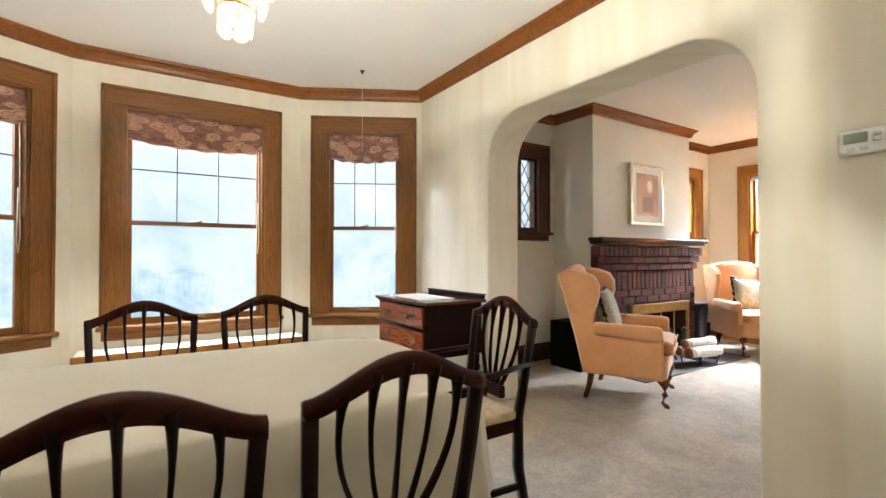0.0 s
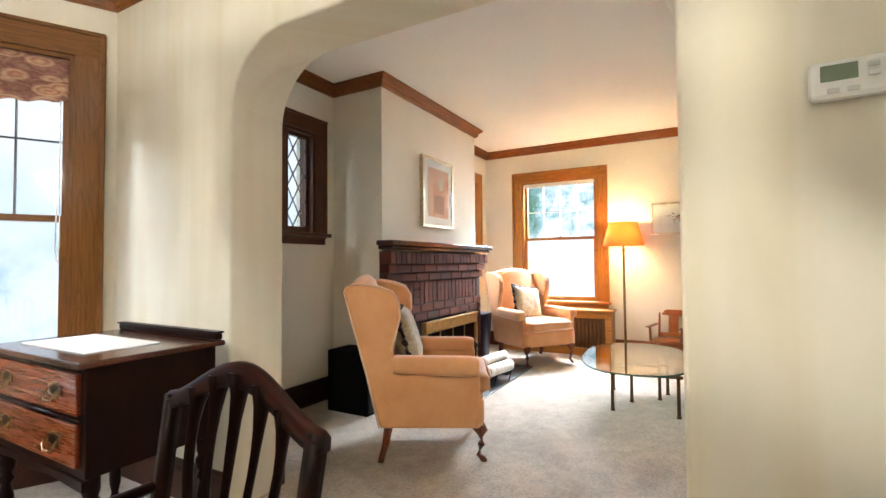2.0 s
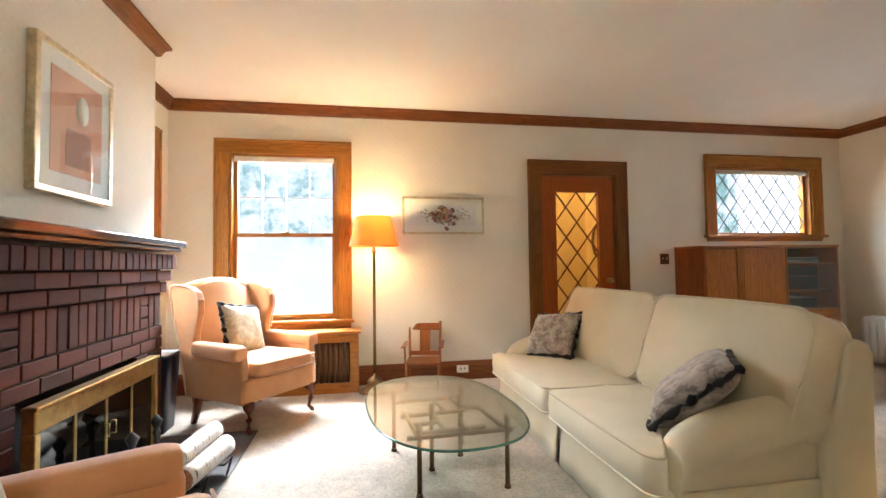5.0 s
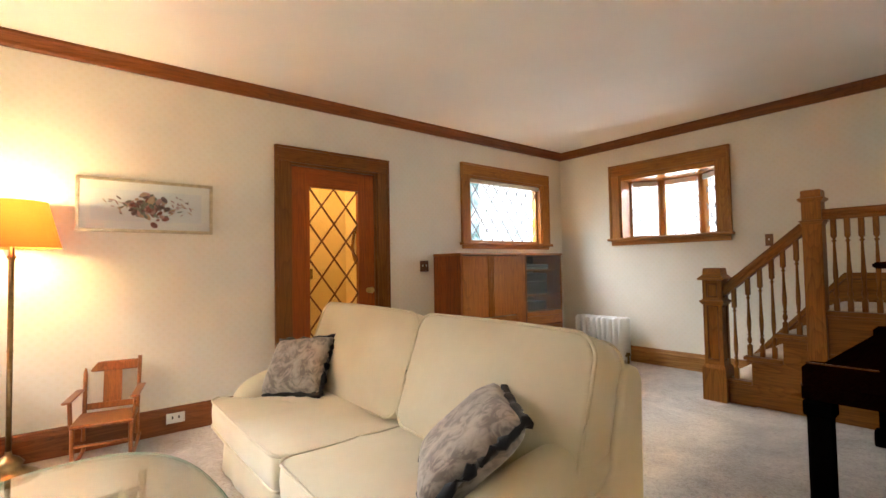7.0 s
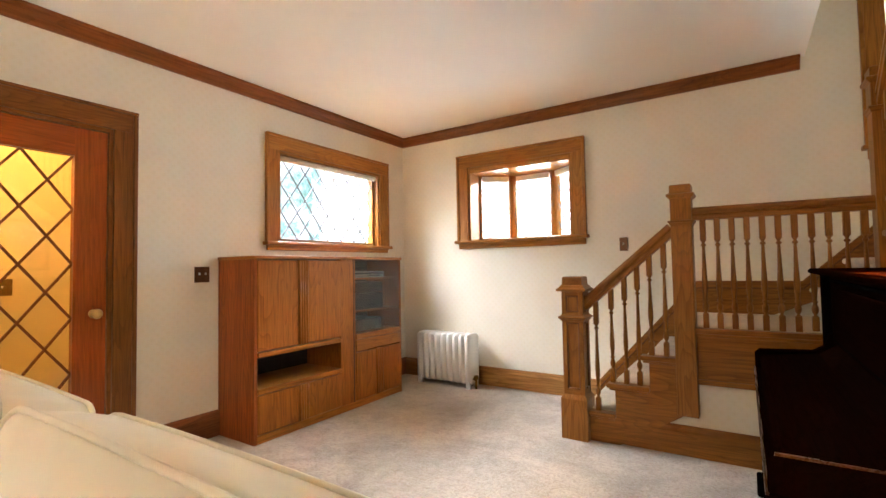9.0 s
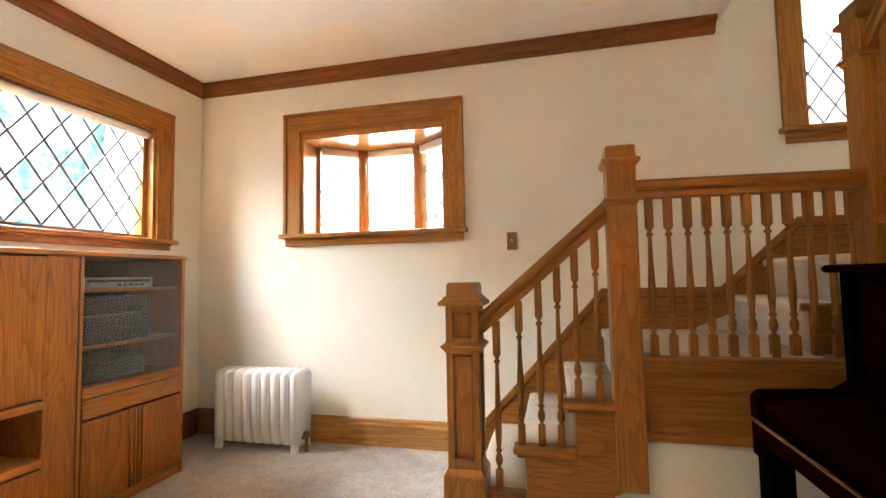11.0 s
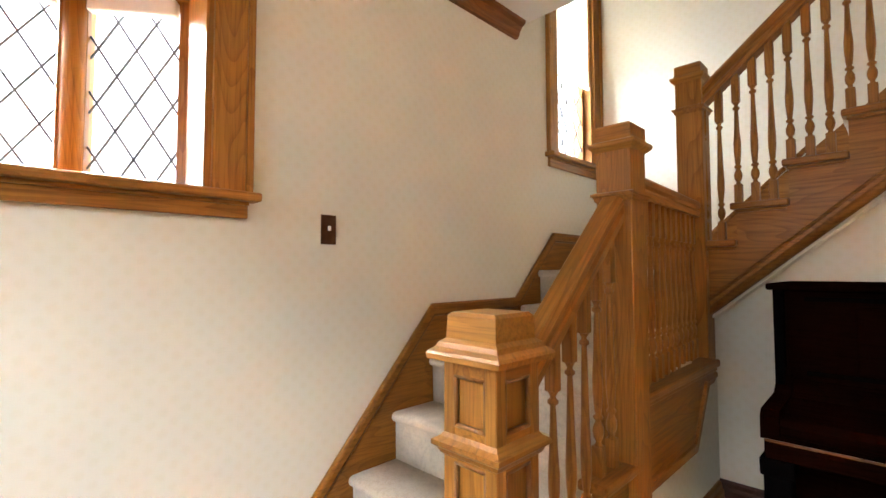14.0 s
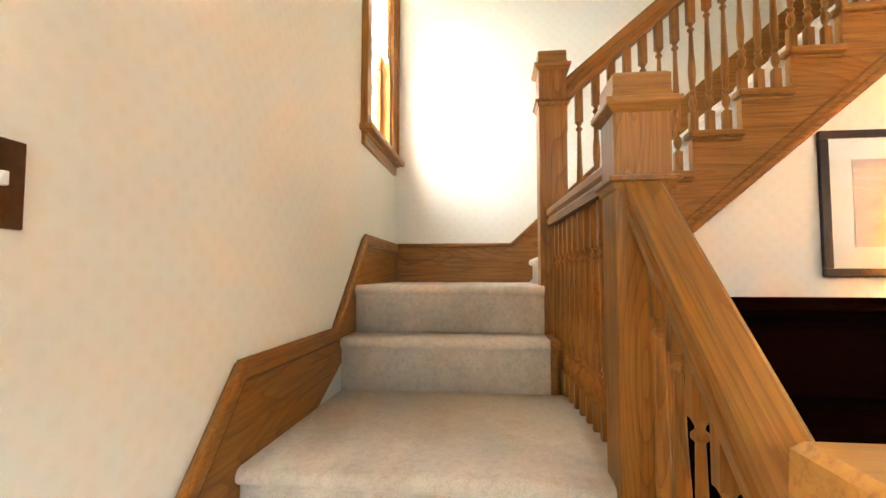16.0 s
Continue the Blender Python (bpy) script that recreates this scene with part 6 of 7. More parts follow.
LX, LY = 6.18, 2.08
fl = thing("floor_lamp", pose(LX, LY, 0), "brass floor lamp with a glowing pleated orange shade", "lamp")
part("base", Geo().lathe([(0.14, 0), (0.142, 0.015), (0.12, 0.03), (0.09, 0.045), (0.06, 0.07), (0.07, 0.09), (0.05, 0.115), (0.02, 0.135), (0.014, 0.16)], 0, 0, 28), old_brass, fl)
part("pole", Geo().lathe([(0.013, 0.15), (0.013, 0.7), (0.016, 0.71), (0.013, 0.72), (0.013, 1.22), (0.022, 1.235), (0.013, 1.25), (0.011, 1.38)], 0, 0, 14), old_brass, fl)
part("shade", pleated(0.215, 0.15, 1.285, 1.55), shade_cloth("orange_shade_cloth", (0.74, 0.17, 0.025), 0.10), fl, "glowing pleated orange shade")
part("bulb", Geo().lathe([(0.012, 1.37), (0.03, 1.40), (0.032, 1.43), (0.0, 1.465)], 0, 0, 12), glow("bulb_glass", (1.0, 0.8, 0.45), 6.0), fl)
bulb(LX, LY, 1.52, 11, (1.0, 0.66, 0.3), 0.03)
bulb(LX, LY, 1.33, 10, (1.0, 0.64, 0.26), 0.03)

# child's rocking chair
rk_wood = wood("rocker_wood", (0.33, 0.115, 0.03), 2, 0.3, 0.3)
rk = thing("rocking_chair", pose(6.2, 1.64, 0, 0, 0, -102), "small wooden child's rocking chair by the wall", "chair")
part("seat", Geo().box(-0.155, 0.155, -0.15, 0.14, 0.235, 0.255, None, 0.008), rk_wood, rk)
part("back_splat", Geo().box(-0.05, 0.05, 0.135, 0.147, 0.30, 0.53, pose(0, 0, 0, -9)), rk_wood, rk)
part("crest_rail", Geo().box(-0.155, 0.155, 0.128, 0.148, 0.52, 0.585, pose(0, 0, 0, -9), 0.008), rk_wood, rk)
part("lower_rail", Geo().box(-0.14, 0.14, 0.13, 0.146, 0.285, 0.325, pose(0, 0, 0, -9), 0.004), rk_wood, rk)
for s in (-1, 1):
    part("back_post", Geo().tube([(s * 0.142, 0.14, 0.08), (s * 0.142, 0.165, 0.26), (s * 0.148, 0.225, 0.575)], 0.012, 8), rk_wood, rk)
    part("front_leg", Geo().tube([(s * 0.142, -0.13, 0.045), (s * 0.142, -0.13, 0.24)], 0.012, 8), rk_wood, rk)
    part("armrest", Geo().box(s * 0.165 - 0.022, s * 0.165 + 0.022, -0.17, 0.18, 0.385, 0.398, None, 0.005), rk_wood, rk)
    for y in (-0.13, -0.09):
        part("spindle", Geo().tube([(s * 0.155, y, 0.25), (s * 0.16, y, 0.388)], 0.007, 6), rk_wood, rk)
    pts = [(s * 0.142, 0.02 + 0.62 * math.sin(a), 0.632 - 0.62 * math.cos(a)) for a in [radians(-24 + 5 * i) for i in range(12)]]
    part("rocker", Geo().tube(pts, 0.012, 8, None, 1.0), rk_wood, rk)
part("stretcher", Geo().tube([(-0.142, -0.13, 0.13), (0.142, -0.13, 0.13)], 0.009, 6), rk_wood, rk)


# wing chairs
velvet = cloth("peach_velvet", (0.60, 0.30, 0.125), (0.52, 0.24, 0.09), 700, 0.8, 0.7, 5, 0.2)
velvet.node_tree.nodes["Principled BSDF"].inputs["Sheen Tint"].default_value = (1.0, 0.85, 0.85, 1)
velvet_pipe = cloth("pale_piping", (0.72, 0.50, 0.34), None, 700, 0.8, 0.4)
leg_wood = wood("cabriole_wood", (0.16, 0.045, 0.018), 2, 0.25, 0.3, 1.5, 0.4)


def wing_chair(m, label):
    """Wing chair facing -y."""
    wc = thing("wing_chair", m, label, "armchair", "wing chairs by the fireplace")
    part("seat_base", Geo().cushion(-0.34, 0.34, -0.30, 0.27, 0.20, 0.37, 0.02, 10, 0.03), velvet, wc)
    part("seat_cushion", Geo().cushion(-0.27, 0.27, -0.335, 0.20, 0.365, 0.475, 0.22, 12, 0.04), velvet, wc)
    n = 16
    rings = []
    for k in range(n + 1):
        f = k / n
        z = 0.36 + 0.66 * f
        yb = 0.24 + 0.20 * f
        w = 0.27 + 0.02 * f
        th = 0.10 - 0.03 * f
        row = []
        q = 18
        for i in range(q + 1):
            u = -1 + 2 * i / q
            zz = z - (0.085 * u * u * f ** 3)
            row.append(Vector((u * w, yb - th * (1 - 0.25 * u * u) + 0.02 * u * u, zz)))
        for i in range(q, -1, -1):
            u = -1 + 2 * i / q
            zz = z - (0.085 * u * u * f ** 3)
            row.append(Vector((u * w, yb + 0.02, zz)))
        rings.append(row)
    ob = part("backrest", Geo().loft(rings), velvet, wc)
    soften(ob, 0.02, 3)
    for s in (-1, 1):
        out = [(0.275, 0.20), (0.48, 0.955), (0.465, 0.985), (0.38, 0.99), (0.28, 0.975), (0.20, 0.945), (0.165, 0.885), (0.16, 0.80), (0.185, 0.72), (0.205, 0.64), (0.20, 0.58), (-0.26, 0.54), (-0.275, 0.50), (-0.275, 0.20)]
        ob = part("wing", Geo().prism(out, s * 0.285, s * 0.345, "x"), velvet, wc)
        soften(ob, 0.026, 4)
        arm = Geo()
        rr = []
        for k in range(11):
            f = k / 10
            y = 0.20 - 0.47 * f
            hw = 0.052 + 0.008 * f - (0.012 if k == 10 else 0)
            hh = 0.046 + 0.008 * f - (0.010 if k == 10 else 0)
            z = 0.548 - 0.012 * f
            sec = []
            for i in range(24):
                a = 2 * math.pi * i / 24
                c, n_ = math.cos(a), math.sin(a)
                sec.append(Vector((s * (0.325 + 0.014 * f) + hw * math.copysign(abs(c) ** 0.55, c), y, z + hh * math.copysign(abs(n_) ** 0.62, n_))))
            rr.append(sec)
        arm.loft(rr)
        ob = part("arm_roll", arm, velvet, wc)
        soften(ob, 0.01, 2)
        edge = [(s * 0.347, 0.278, 0.205), (s * 0.347, 0.345, 0.49), (s * 0.347, 0.41, 0.72), (s * 0.347, 0.474, 0.945), (s * 0.347, 0.455, 0.98), (s * 0.347, 0.38, 0.992), (s * 0.347, 0.28, 0.977), (s * 0.347, 0.20, 0.947), (s * 0.347, 0.166, 0.885), (s * 0.347, 0.161, 0.80), (s * 0.347, 0.184, 0.72), (s * 0.347, 0.204, 0.62)]
        part("wing_welt", Geo().tube(edge, 0.0055, 6), velvet_pipe, wc, "pale welt piping along the wing")
        part("front_leg", Geo().tube([(s * 0.27, -0.25, 0.22), (s * 0.295, -0.285, 0.17), (s * 0.292, -0.28, 0.10), (s * 0.282, -0.265, 0.04), (s * 0.29, -0.29, 0.018), (s * 0.292, -0.31, 0.009)], [0.045, 0.034, 0.021, 0.014, 0.018, 0.008], 10), leg_wood, wc, "carved cabriole leg")
        part("back_leg", Geo().tube([(s * 0.28, 0.23, 0.22), (s * 0.285, 0.25, 0.1), (s * 0.29, 0.28, 0.0)], [0.024, 0.019, 0.015], 4, None, 1, True), leg_wood, wc)
    part("head_roll", Geo().tube([(u * 0.29, 0.415 + 0.015 * u * u, 1.0 - 0.055 * u * u) for u in [-1 + i / 6 for i in range(13)]], [0.024] + [0.036] * 11 + [0.024], 12), velvet, wc)
    part("welt", Geo().tube([(-0.27, -0.338, 0.385), (0.27, -0.338, 0.385)], 0.005, 6).tube([(-0.27, -0.338, 0.455), (0.27, -0.338, 0.455)], 0.005, 6), velvet, wc)
    return wc


w1 = wing_chair(pose(3.09, 2.80, 0, 0, 0, 27.5), "peach velvet wing chair with cabriole legs facing the room")
copy_thing(w1, pose(5.67, 2.98, 0, 0, 0, -36.5))


# throw pillows
def brocade(name, c1, c2, scale):
    m, nt, b = base_mat(name, c1, 0.75)
    v = coords(nt)
    nz = noise_node(nt, v, scale, 3, 0.55, 2.5)
    w = nt.nodes.new("ShaderNodeTexVoronoi")
    w.feature = "SMOOTH_F1"
    w.inputs["Scale"].default_value = scale * 1.3
    nt.links.new(v, w.inputs["Vector"])
    f = mix(nt, 0.35, nz, w.outputs["Distance"])
    nt.links.new(ramp(nt, f, [(0.38, c2), (0.5, c1), (0.62, scaled(c1, 1.25))]), b.inputs["Base Color"])
    b.inputs["Sheen Weight"].default_value = 0.4
    bump(nt, b, f, 0.4, 0.003)
    return m


grey_paisley = brocade("grey_paisley", (0.34, 0.29, 0.24), (0.17, 0.14, 0.12), 14)
sage = brocade("sage_brocade", (0.42, 0.36, 0.24), (0.30, 0.25, 0.16), 10)
fringe_m = cloth("black_fringe", (0.012, 0.011, 0.012), None, 300, 0.9, 0.2, 60)


def pillow(m, w, h, t, mat, label, group):
    """Square pillow standing in the local xz plane, with a dark edge."""
    p = thing("throw_pillow", m, label, "pillow", group)
    n = 18
    bm = bmesh.new()
    for side in (-1, 1):
        vs = []
        for i in range(n + 1):
            row = []
            for j in range(n + 1):
                u, v = -1 + 2 * i / n, -1 + 2 * j / n
                puff = ((1 - u ** 4) * (1 - v ** 4)) ** 0.5
                pin = 1 - 0.07 * (1 - u * u) * abs(v) ** 3 - 0.07 * (1 - v * v) * abs(u) ** 3
                row.append(bm.verts.new((u * w / 2 * pin, side * t / 2 * puff + 0.004 * noise.noise(Vector((u * 3, v * 3, side))), h / 2 + v * h / 2 * pin)))
            vs.append(row)
        for i in range(n):
            for j in range(n):
                bm.faces.new((vs[i][j], vs[i + 1][j], vs[i + 1][j + 1], vs[i][j + 1]))
    bmesh.ops.remove_doubles(bm, verts=bm.verts, dist=0.0015)
    for f in bm.faces:
        f.smooth = True
    bmesh.ops.recalc_face_normals(bm, faces=bm.faces)
    part("cover", bm, mat, p)
    pts = []
    for k in range(4 * 14 + 1):
        s, f = divmod(k, 14)
        f = -1 + 2 * f / 14
        u, v = ((f, -1), (1, f), (-f, 1), (-1, -f), (-1, -1))[min(s, 4)]
        pin = 1 - 0.07 * (1 - u * u) * abs(v) ** 3 - 0.07 * (1 - v * v) * abs(u) ** 3
        pts.append((u * w / 2 * pin, 0.004 * math.sin(k * 2.1), h / 2 + v * h / 2 * pin))
    part("fringe", Geo().tube(pts, [0.016 + 0.006 * math.sin(k * 1.7) for k in range(len(pts))], 6), fringe_m, p, "black ruffled edging")
    return p


w1m = pose(3.09, 2.80, 0, 0, 0, 27.5)
pillow(w1m @ pose(0, 0.10, 0.465, -17), 0.38, 0.38, 0.13, sage, "sage brocade pillow leaning in the wing chair", "wing chair pillows")
pillow(pose(5.67, 2.98, 0, 0, 0, -36.5) @ pose(-0.02, 0.06, 0.465, -20, 8, 6), 0.38, 0.38, 0.13, sage, "sage brocade pillow leaning in the wing chair", "wing chair pillows")

# glass coffee table on a forged base
ct = thing("coffee_table", pose(4.48, 1.78, 0, 0, 0, 4), "oval glass coffee table on a forged bronze base", "table")
bronze = metal("forged_bronze", (0.20, 0.13, 0.07), 0.45)
table_glass = bpy.data.materials.new("table_glass")
table_glass.use_nodes = True
tn = table_glass.node_tree
tn.nodes.clear()
to = tn.nodes.new("ShaderNodeOutputMaterial")
tt = tn.nodes.new("ShaderNodeBsdfTransparent")
tt.inputs["Color"].default_value = (0.90, 0.93, 0.87, 1)
tg = tn.nodes.new("ShaderNodeBsdfGlossy")
tg.inputs["Roughness"].default_value = 0.0
tm = tn.nodes.new("ShaderNodeMixShader")
tn.links.new(gloss_share(tn, 0.22, 0.9), tm.inputs[0])
tn.links.new(tt.outputs[0], tm.inputs[1])
tn.links.new(tg.outputs[0], tm.inputs[2])
tn.links.new(tm.outputs[0], to.inputs["Surface"])
edge_glass = base_mat("glass_edge", (0.05, 0.14, 0.10), 0.1)[0]
oval = [(0.63 * math.copysign(abs(math.cos(t)) ** 0.8, math.cos(t)), 0.385 * math.copysign(abs(math.sin(t)) ** 0.8, math.sin(t))) for t in [2 * math.pi * i / 72 for i in range(72)]]
top = part("glass_top", Geo().prism(oval, 0.353, 0.365, "z"), table_glass, ct)
g = Geo()
g.tube([(x * 1.002, y * 1.002, 0.359) for x, y in oval + oval[:1]], 0.0055, 6)
part("glass_rim", g, edge_glass, ct)
legs = [(0.36, 0.20), (0.36, -0.22), (-0.23, 0.16), (-0.25, -0.28), (0.04, 0.04), (0.18, -0.16)]
for x, y in legs:
    part("leg", Geo().tube([(x, y, 0.0), (x, y, 0.26), (x, y, 0.352)], [0.013, 0.012, 0.015], 8).lathe([(0.018, 0.0), (0.016, 0.012), (0.012, 0.02)], x, y, 10), bronze, ct)


def bar(*pts):
    part("base_bar", Geo().tube([(x, y, 0.28 + 0.004 * (i % 2)) for i, (x, y) in enumerate(pts)], 0.0125, 8), bronze, ct)


bar((-0.23, 0.22), (-0.25, -0.31))
bar((0.36, 0.20), (0.36, -0.22))
bar((-0.26, 0.16), (0.14, 0.17))
bar((-0.27, -0.28), (0.12, -0.26), (0.18, -0.16), (0.39, -0.15))
bar((0.10, 0.20), (0.10, -0.17))
bar((-0.18, 0.16), (-0.18, -0.19))
bar((-0.18, 0.02), (0.10, 0.02))
bar((0.10, -0.06), (0.36, -0.04))
bar((-0.05, 0.16), (-0.05, 0.02))
bar((-0.25, -0.10), (-0.10, -0.10))

# sofa
twill = cloth("cream_twill", (0.70, 0.63, 0.45), (0.65, 0.58, 0.40), 650, 0.85, 0.3, 3, 0.15)
sf = thing("sofa", pose(0, 0, 0), "cream upholstered two-seat sofa with rolled arms and a skirt", "sofa")
SX0, SX1 = 3.48, 5.55


def pad_outline(w, h, corner, bow=0.012):
    """Closed outline of a rounded, slightly bowed rectangle: x from -w/2, z from 0."""
    pts = []
    for cx, cz, a0 in ((w / 2 - corner, corner, -90), (w / 2 - corner, h - corner, 0), (-w / 2 + corner, h - corner, 90), (-w / 2 + corner, corner, 180)):
        for i in range(7):
            a = radians(a0 + 15 * i)
            pts.append((cx + corner * math.cos(a), cz + corner * math.sin(a)))
    out = []
    for (x0, z0), (x1, z1) in zip(pts, pts[1:] + pts[:1]):
        n = max(1, int(math.hypot(x1 - x0, z1 - z0) / 0.05))
        out += [(x0 + (x1 - x0) * i / n, z0 + (z1 - z0) * i / n) for i in range(n)]
    return [(x * (1 + bow * (1 - (2 * z / h - 1) ** 2)), h / 2 + (z - h / 2) * (1 + 2.2 * bow * (1 - (2 * x / w) ** 2))) for x, z in out]


def pad(name, w, h, t, puff, corner, m, parent, seed=0, ear=0):
    """A boxed cushion with welted edges, upright in its own xz plane."""
    line = pad_outline(w, h, corner)
    if ear:
        # cut back beside the arm, with an ear left in front of it
        lim = w / 2 - 0.15
        line = [(ear * min(ear * x, lim) if z > 0.10 else x, z) for x, z in line]
    rings = []
    for side in (-1, 1):
        row = []
        for q in (0.02, 0.22, 0.42, 0.6, 0.76, 0.88, 0.96, 1.0):
            ring = []
            for x, z in line:
                px, pz = x * q, h / 2 + (z - h / 2) * q
                y = side * (t / 2 + puff * (1 - q ** 3.2))
                y += 0.007 * noise.noise(Vector((px * 5 + seed, pz * 5, side))) + 0.004 * noise.noise(Vector((px * 17 + seed, pz * 9, side))) * q ** 4
                ring.append(Vector((px, y, pz)))
            row.append(ring)
        rings += row if side < 0 else [[Vector((x * 1.012, 0, h / 2 + (z - h / 2) * 1.012)) for x, z in line]] + row[::-1]
    pd = part(name, Geo().loft(rings, True, m), twill, parent)
    for side in (-1, 1):
        part("welt", Geo().tube([(x * 1.004, side * (t / 2 + 0.001), h / 2 + (z - h / 2) * 1.006) for x, z in line + line[:1]], 0.0065, 6, m), twill, pd)
    return pd


part("seat_deck", Geo().cushion(SX0 + 0.10, SX1 - 0.10, 0.32, 1.10, 0.10, 0.275, 0.0, 10, 0.03), twill, sf)
back_profile = [(0.50, 0.05), (0.50, 0.42), (0.41, 0.72), (0.39, 0.78), (0.35, 0.80), (0.30, 0.79), (0.275, 0.75), (0.285, 0.4), (0.285, 0.05)]
rings = []
for k in range(21):
    f = k / 20
    x = SX0 - 0.02 + (SX1 - SX0 + 0.04) * f
    lift = 0.02 * math.sin(math.pi * f)
    rings.append([Vector((x, y, z + lift * (z > 0.6))) for y, z in back_profile])
ob = part("back_frame", Geo().loft(rings), twill, sf)
soften(ob, 0.025, 3)
mid = 4.445
for i, (a, b) in enumerate(((SX0 + 0.02, mid), (mid, SX1 - 0.02))):
    w = b - a - 0.006
    pad("seat_cushion", w, 0.70, 0.135, 0.022, 0.06, pose((a + b) / 2, 1.195, 0.345, 90), sf, 11 * i, -1 if i == 0 else 1)
    xa, xb = (SX0 + 0.005, mid) if i == 0 else (mid, SX1 - 0.03)
    pad("back_cushion", xb - xa - 0.006, 0.505, 0.165, 0.045, 0.085, pose((xa + xb) / 2, 0.585, 0.41, 19), sf, 3 + 7 * i)
for s, x0 in ((-1, SX0), (1, SX1)):
    rr = []
    stations = ((0.29, 0.60, 0.088), (0.42, 0.597, 0.09), (0.6, 0.585, 0.09), (0.76, 0.567, 0.092), (0.88, 0.545, 0.094), (0.96, 0.523, 0.095), (1.02, 0.495, 0.093), (1.06, 0.46, 0.085), (1.08, 0.43, 0.07))
    for y, top, r in stations:
        zc = top - r
        sec = [(0.175, 0.05), (0.175, zc)]
        sec += [(0.085 + r * math.cos(a), zc + r * math.sin(a)) for a in [radians(15 * i) for i in range(1, 12)]]
        sec += [(0.085 + r * math.cos(a), zc + r * math.sin(a)) for a in [radians(180 + 15 * i) for i in range(0, 4)]]
        sec += [(0.032, zc - r * 0.95), (0.03, 0.05)]
        rr.append([Vector((x0 - s * o, y, z)) for o, z in sec])
    ob = part("arm", Geo().loft(rr), twill, sf, "rolled upholstered arm")
    soften(ob, 0.012, 3)


def skirt(pts):
    """Fabric skirt hanging to the floor along a run of points."""
    bm = bmesh.new()
    rows = []
    tot = []
    for (a, b) in zip(pts, pts[1:]):
        L = (Vector(b) - Vector(a)).length
        n = max(2, int(L / 0.03))
        d = (Vector(b) - Vector(a)).normalized()
        nrm = Vector((d.y, -d.x, 0))
        for i in range(n + 1):
            p = Vector(a) + d * (L * i / n)
            w = 0.004 * math.sin(i * 0.8)
            tot.append([p + nrm * (0.0 + 0.02 * (1 - z / 0.285) + w * (1 - z / 0.285)) + Vector((0, 0, z)) for z in (0.285, 0.265, 0.18, 0.09, 0.004)])
    vs = [[bm.verts.new(p) for p in r] for r in tot]
    for r0, r1 in zip(vs, vs[1:]):
        for i in range(4):
            f = bm.faces.new((r0[i], r0[i + 1], r1[i + 1], r1[i]))
            f.smooth = True
    return bm


for seg in ([(SX1 - 0.02, 1.115, 0), (mid + 0.02, 1.115, 0)], [(mid - 0.02, 1.115, 0), (SX0 + 0.02, 1.115, 0)], [(SX0 + 0.022, 1.08, 0), (SX0 + 0.022, 0.29, 0)], [(SX1 - 0.022, 0.29, 0), (SX1 - 0.022, 1.08, 0)], [(SX0 + 0.02, 0.28, 0), (SX1 - 0.02, 0.28, 0)]):
    ob = part("skirt", skirt(seg), twill, sf)
    md = ob.modifiers.new("thick", "SOLIDIFY")
    md.thickness = 0.006
pillow(pose(5.22, 0.86, 0.43, 36, 6, 30), 0.42, 0.36, 0.15, grey_paisley, "grey paisley throw pillow with black ruffle on the sofa", "sofa pillows")
pillow(pose(3.87, 0.93, 0.45, 50, 0, -38), 0.46, 0.40, 0.15, grey_paisley, "grey paisley throw pillow with black ruffle on the sofa", "sofa pillows")

# media cabinet
cab_v = wood("cabinet_oak_upright", (0.40, 0.135, 0.016), 2, 0.35, 0.24)
cab_y = wood("cabinet_oak_crosswise", (0.42, 0.155, 0.022), 0, 0.35, 0.24)
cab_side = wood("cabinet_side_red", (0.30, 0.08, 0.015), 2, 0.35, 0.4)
CB = thing("media_cabinet", pose(FX - 0.005, -1.105, 0, 0, 0, -90), "oak media cabinet with tambour-edged doors and a glass bay", "cabinet")
D = 0.425
W = 1.57
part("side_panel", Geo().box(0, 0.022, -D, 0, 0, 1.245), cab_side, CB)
part("side_panel", Geo().box(W - 0.022, W, -D, 0, 0, 1.245), cab_v, CB)
part("top", Geo().box(-0.008, W + 0.008, -D - 0.012, 0, 1.245, 1.268, None, 0.004), cab_y, CB)
part("plinth", Geo().box(0.022, W - 0.022, -D + 0.004, -0.02, 0, 0.055), cab_y, CB)
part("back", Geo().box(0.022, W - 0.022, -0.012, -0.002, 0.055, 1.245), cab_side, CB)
part("divider", Geo().box(0.79, 0.96, -D + 0.002, -0.012, 0.055, 1.245, None, 0.003), cab_v, CB)
part("divider_groove", Geo().box(0.935, 0.942, -D - 0.001, -D + 0.004, 0.055, 1.245), base_mat("groove_dark", (0.06, 0.02, 0.008), 0.6)[0], CB)


def cab_door(x0, x1, z0, z1, name="door"):
    d = part(name, Geo().box(x0 + 0.003, x1 - 0.003, -D - 0.004, -D + 0.016, z0 + 0.003, z1 - 0.003, None, 0.004), cab_v, CB)
    return d


def tambour(x, z0, z1, dd):
    for k in (-1.5, -0.5, 0.5, 1.5):
        part("finger_pull", Geo().lathe([(0.0105, z0 + 0.004), (0.0105, z1 - 0.004)], x + k * 0.022, -D - 0.004, 8), cab_v, dd)


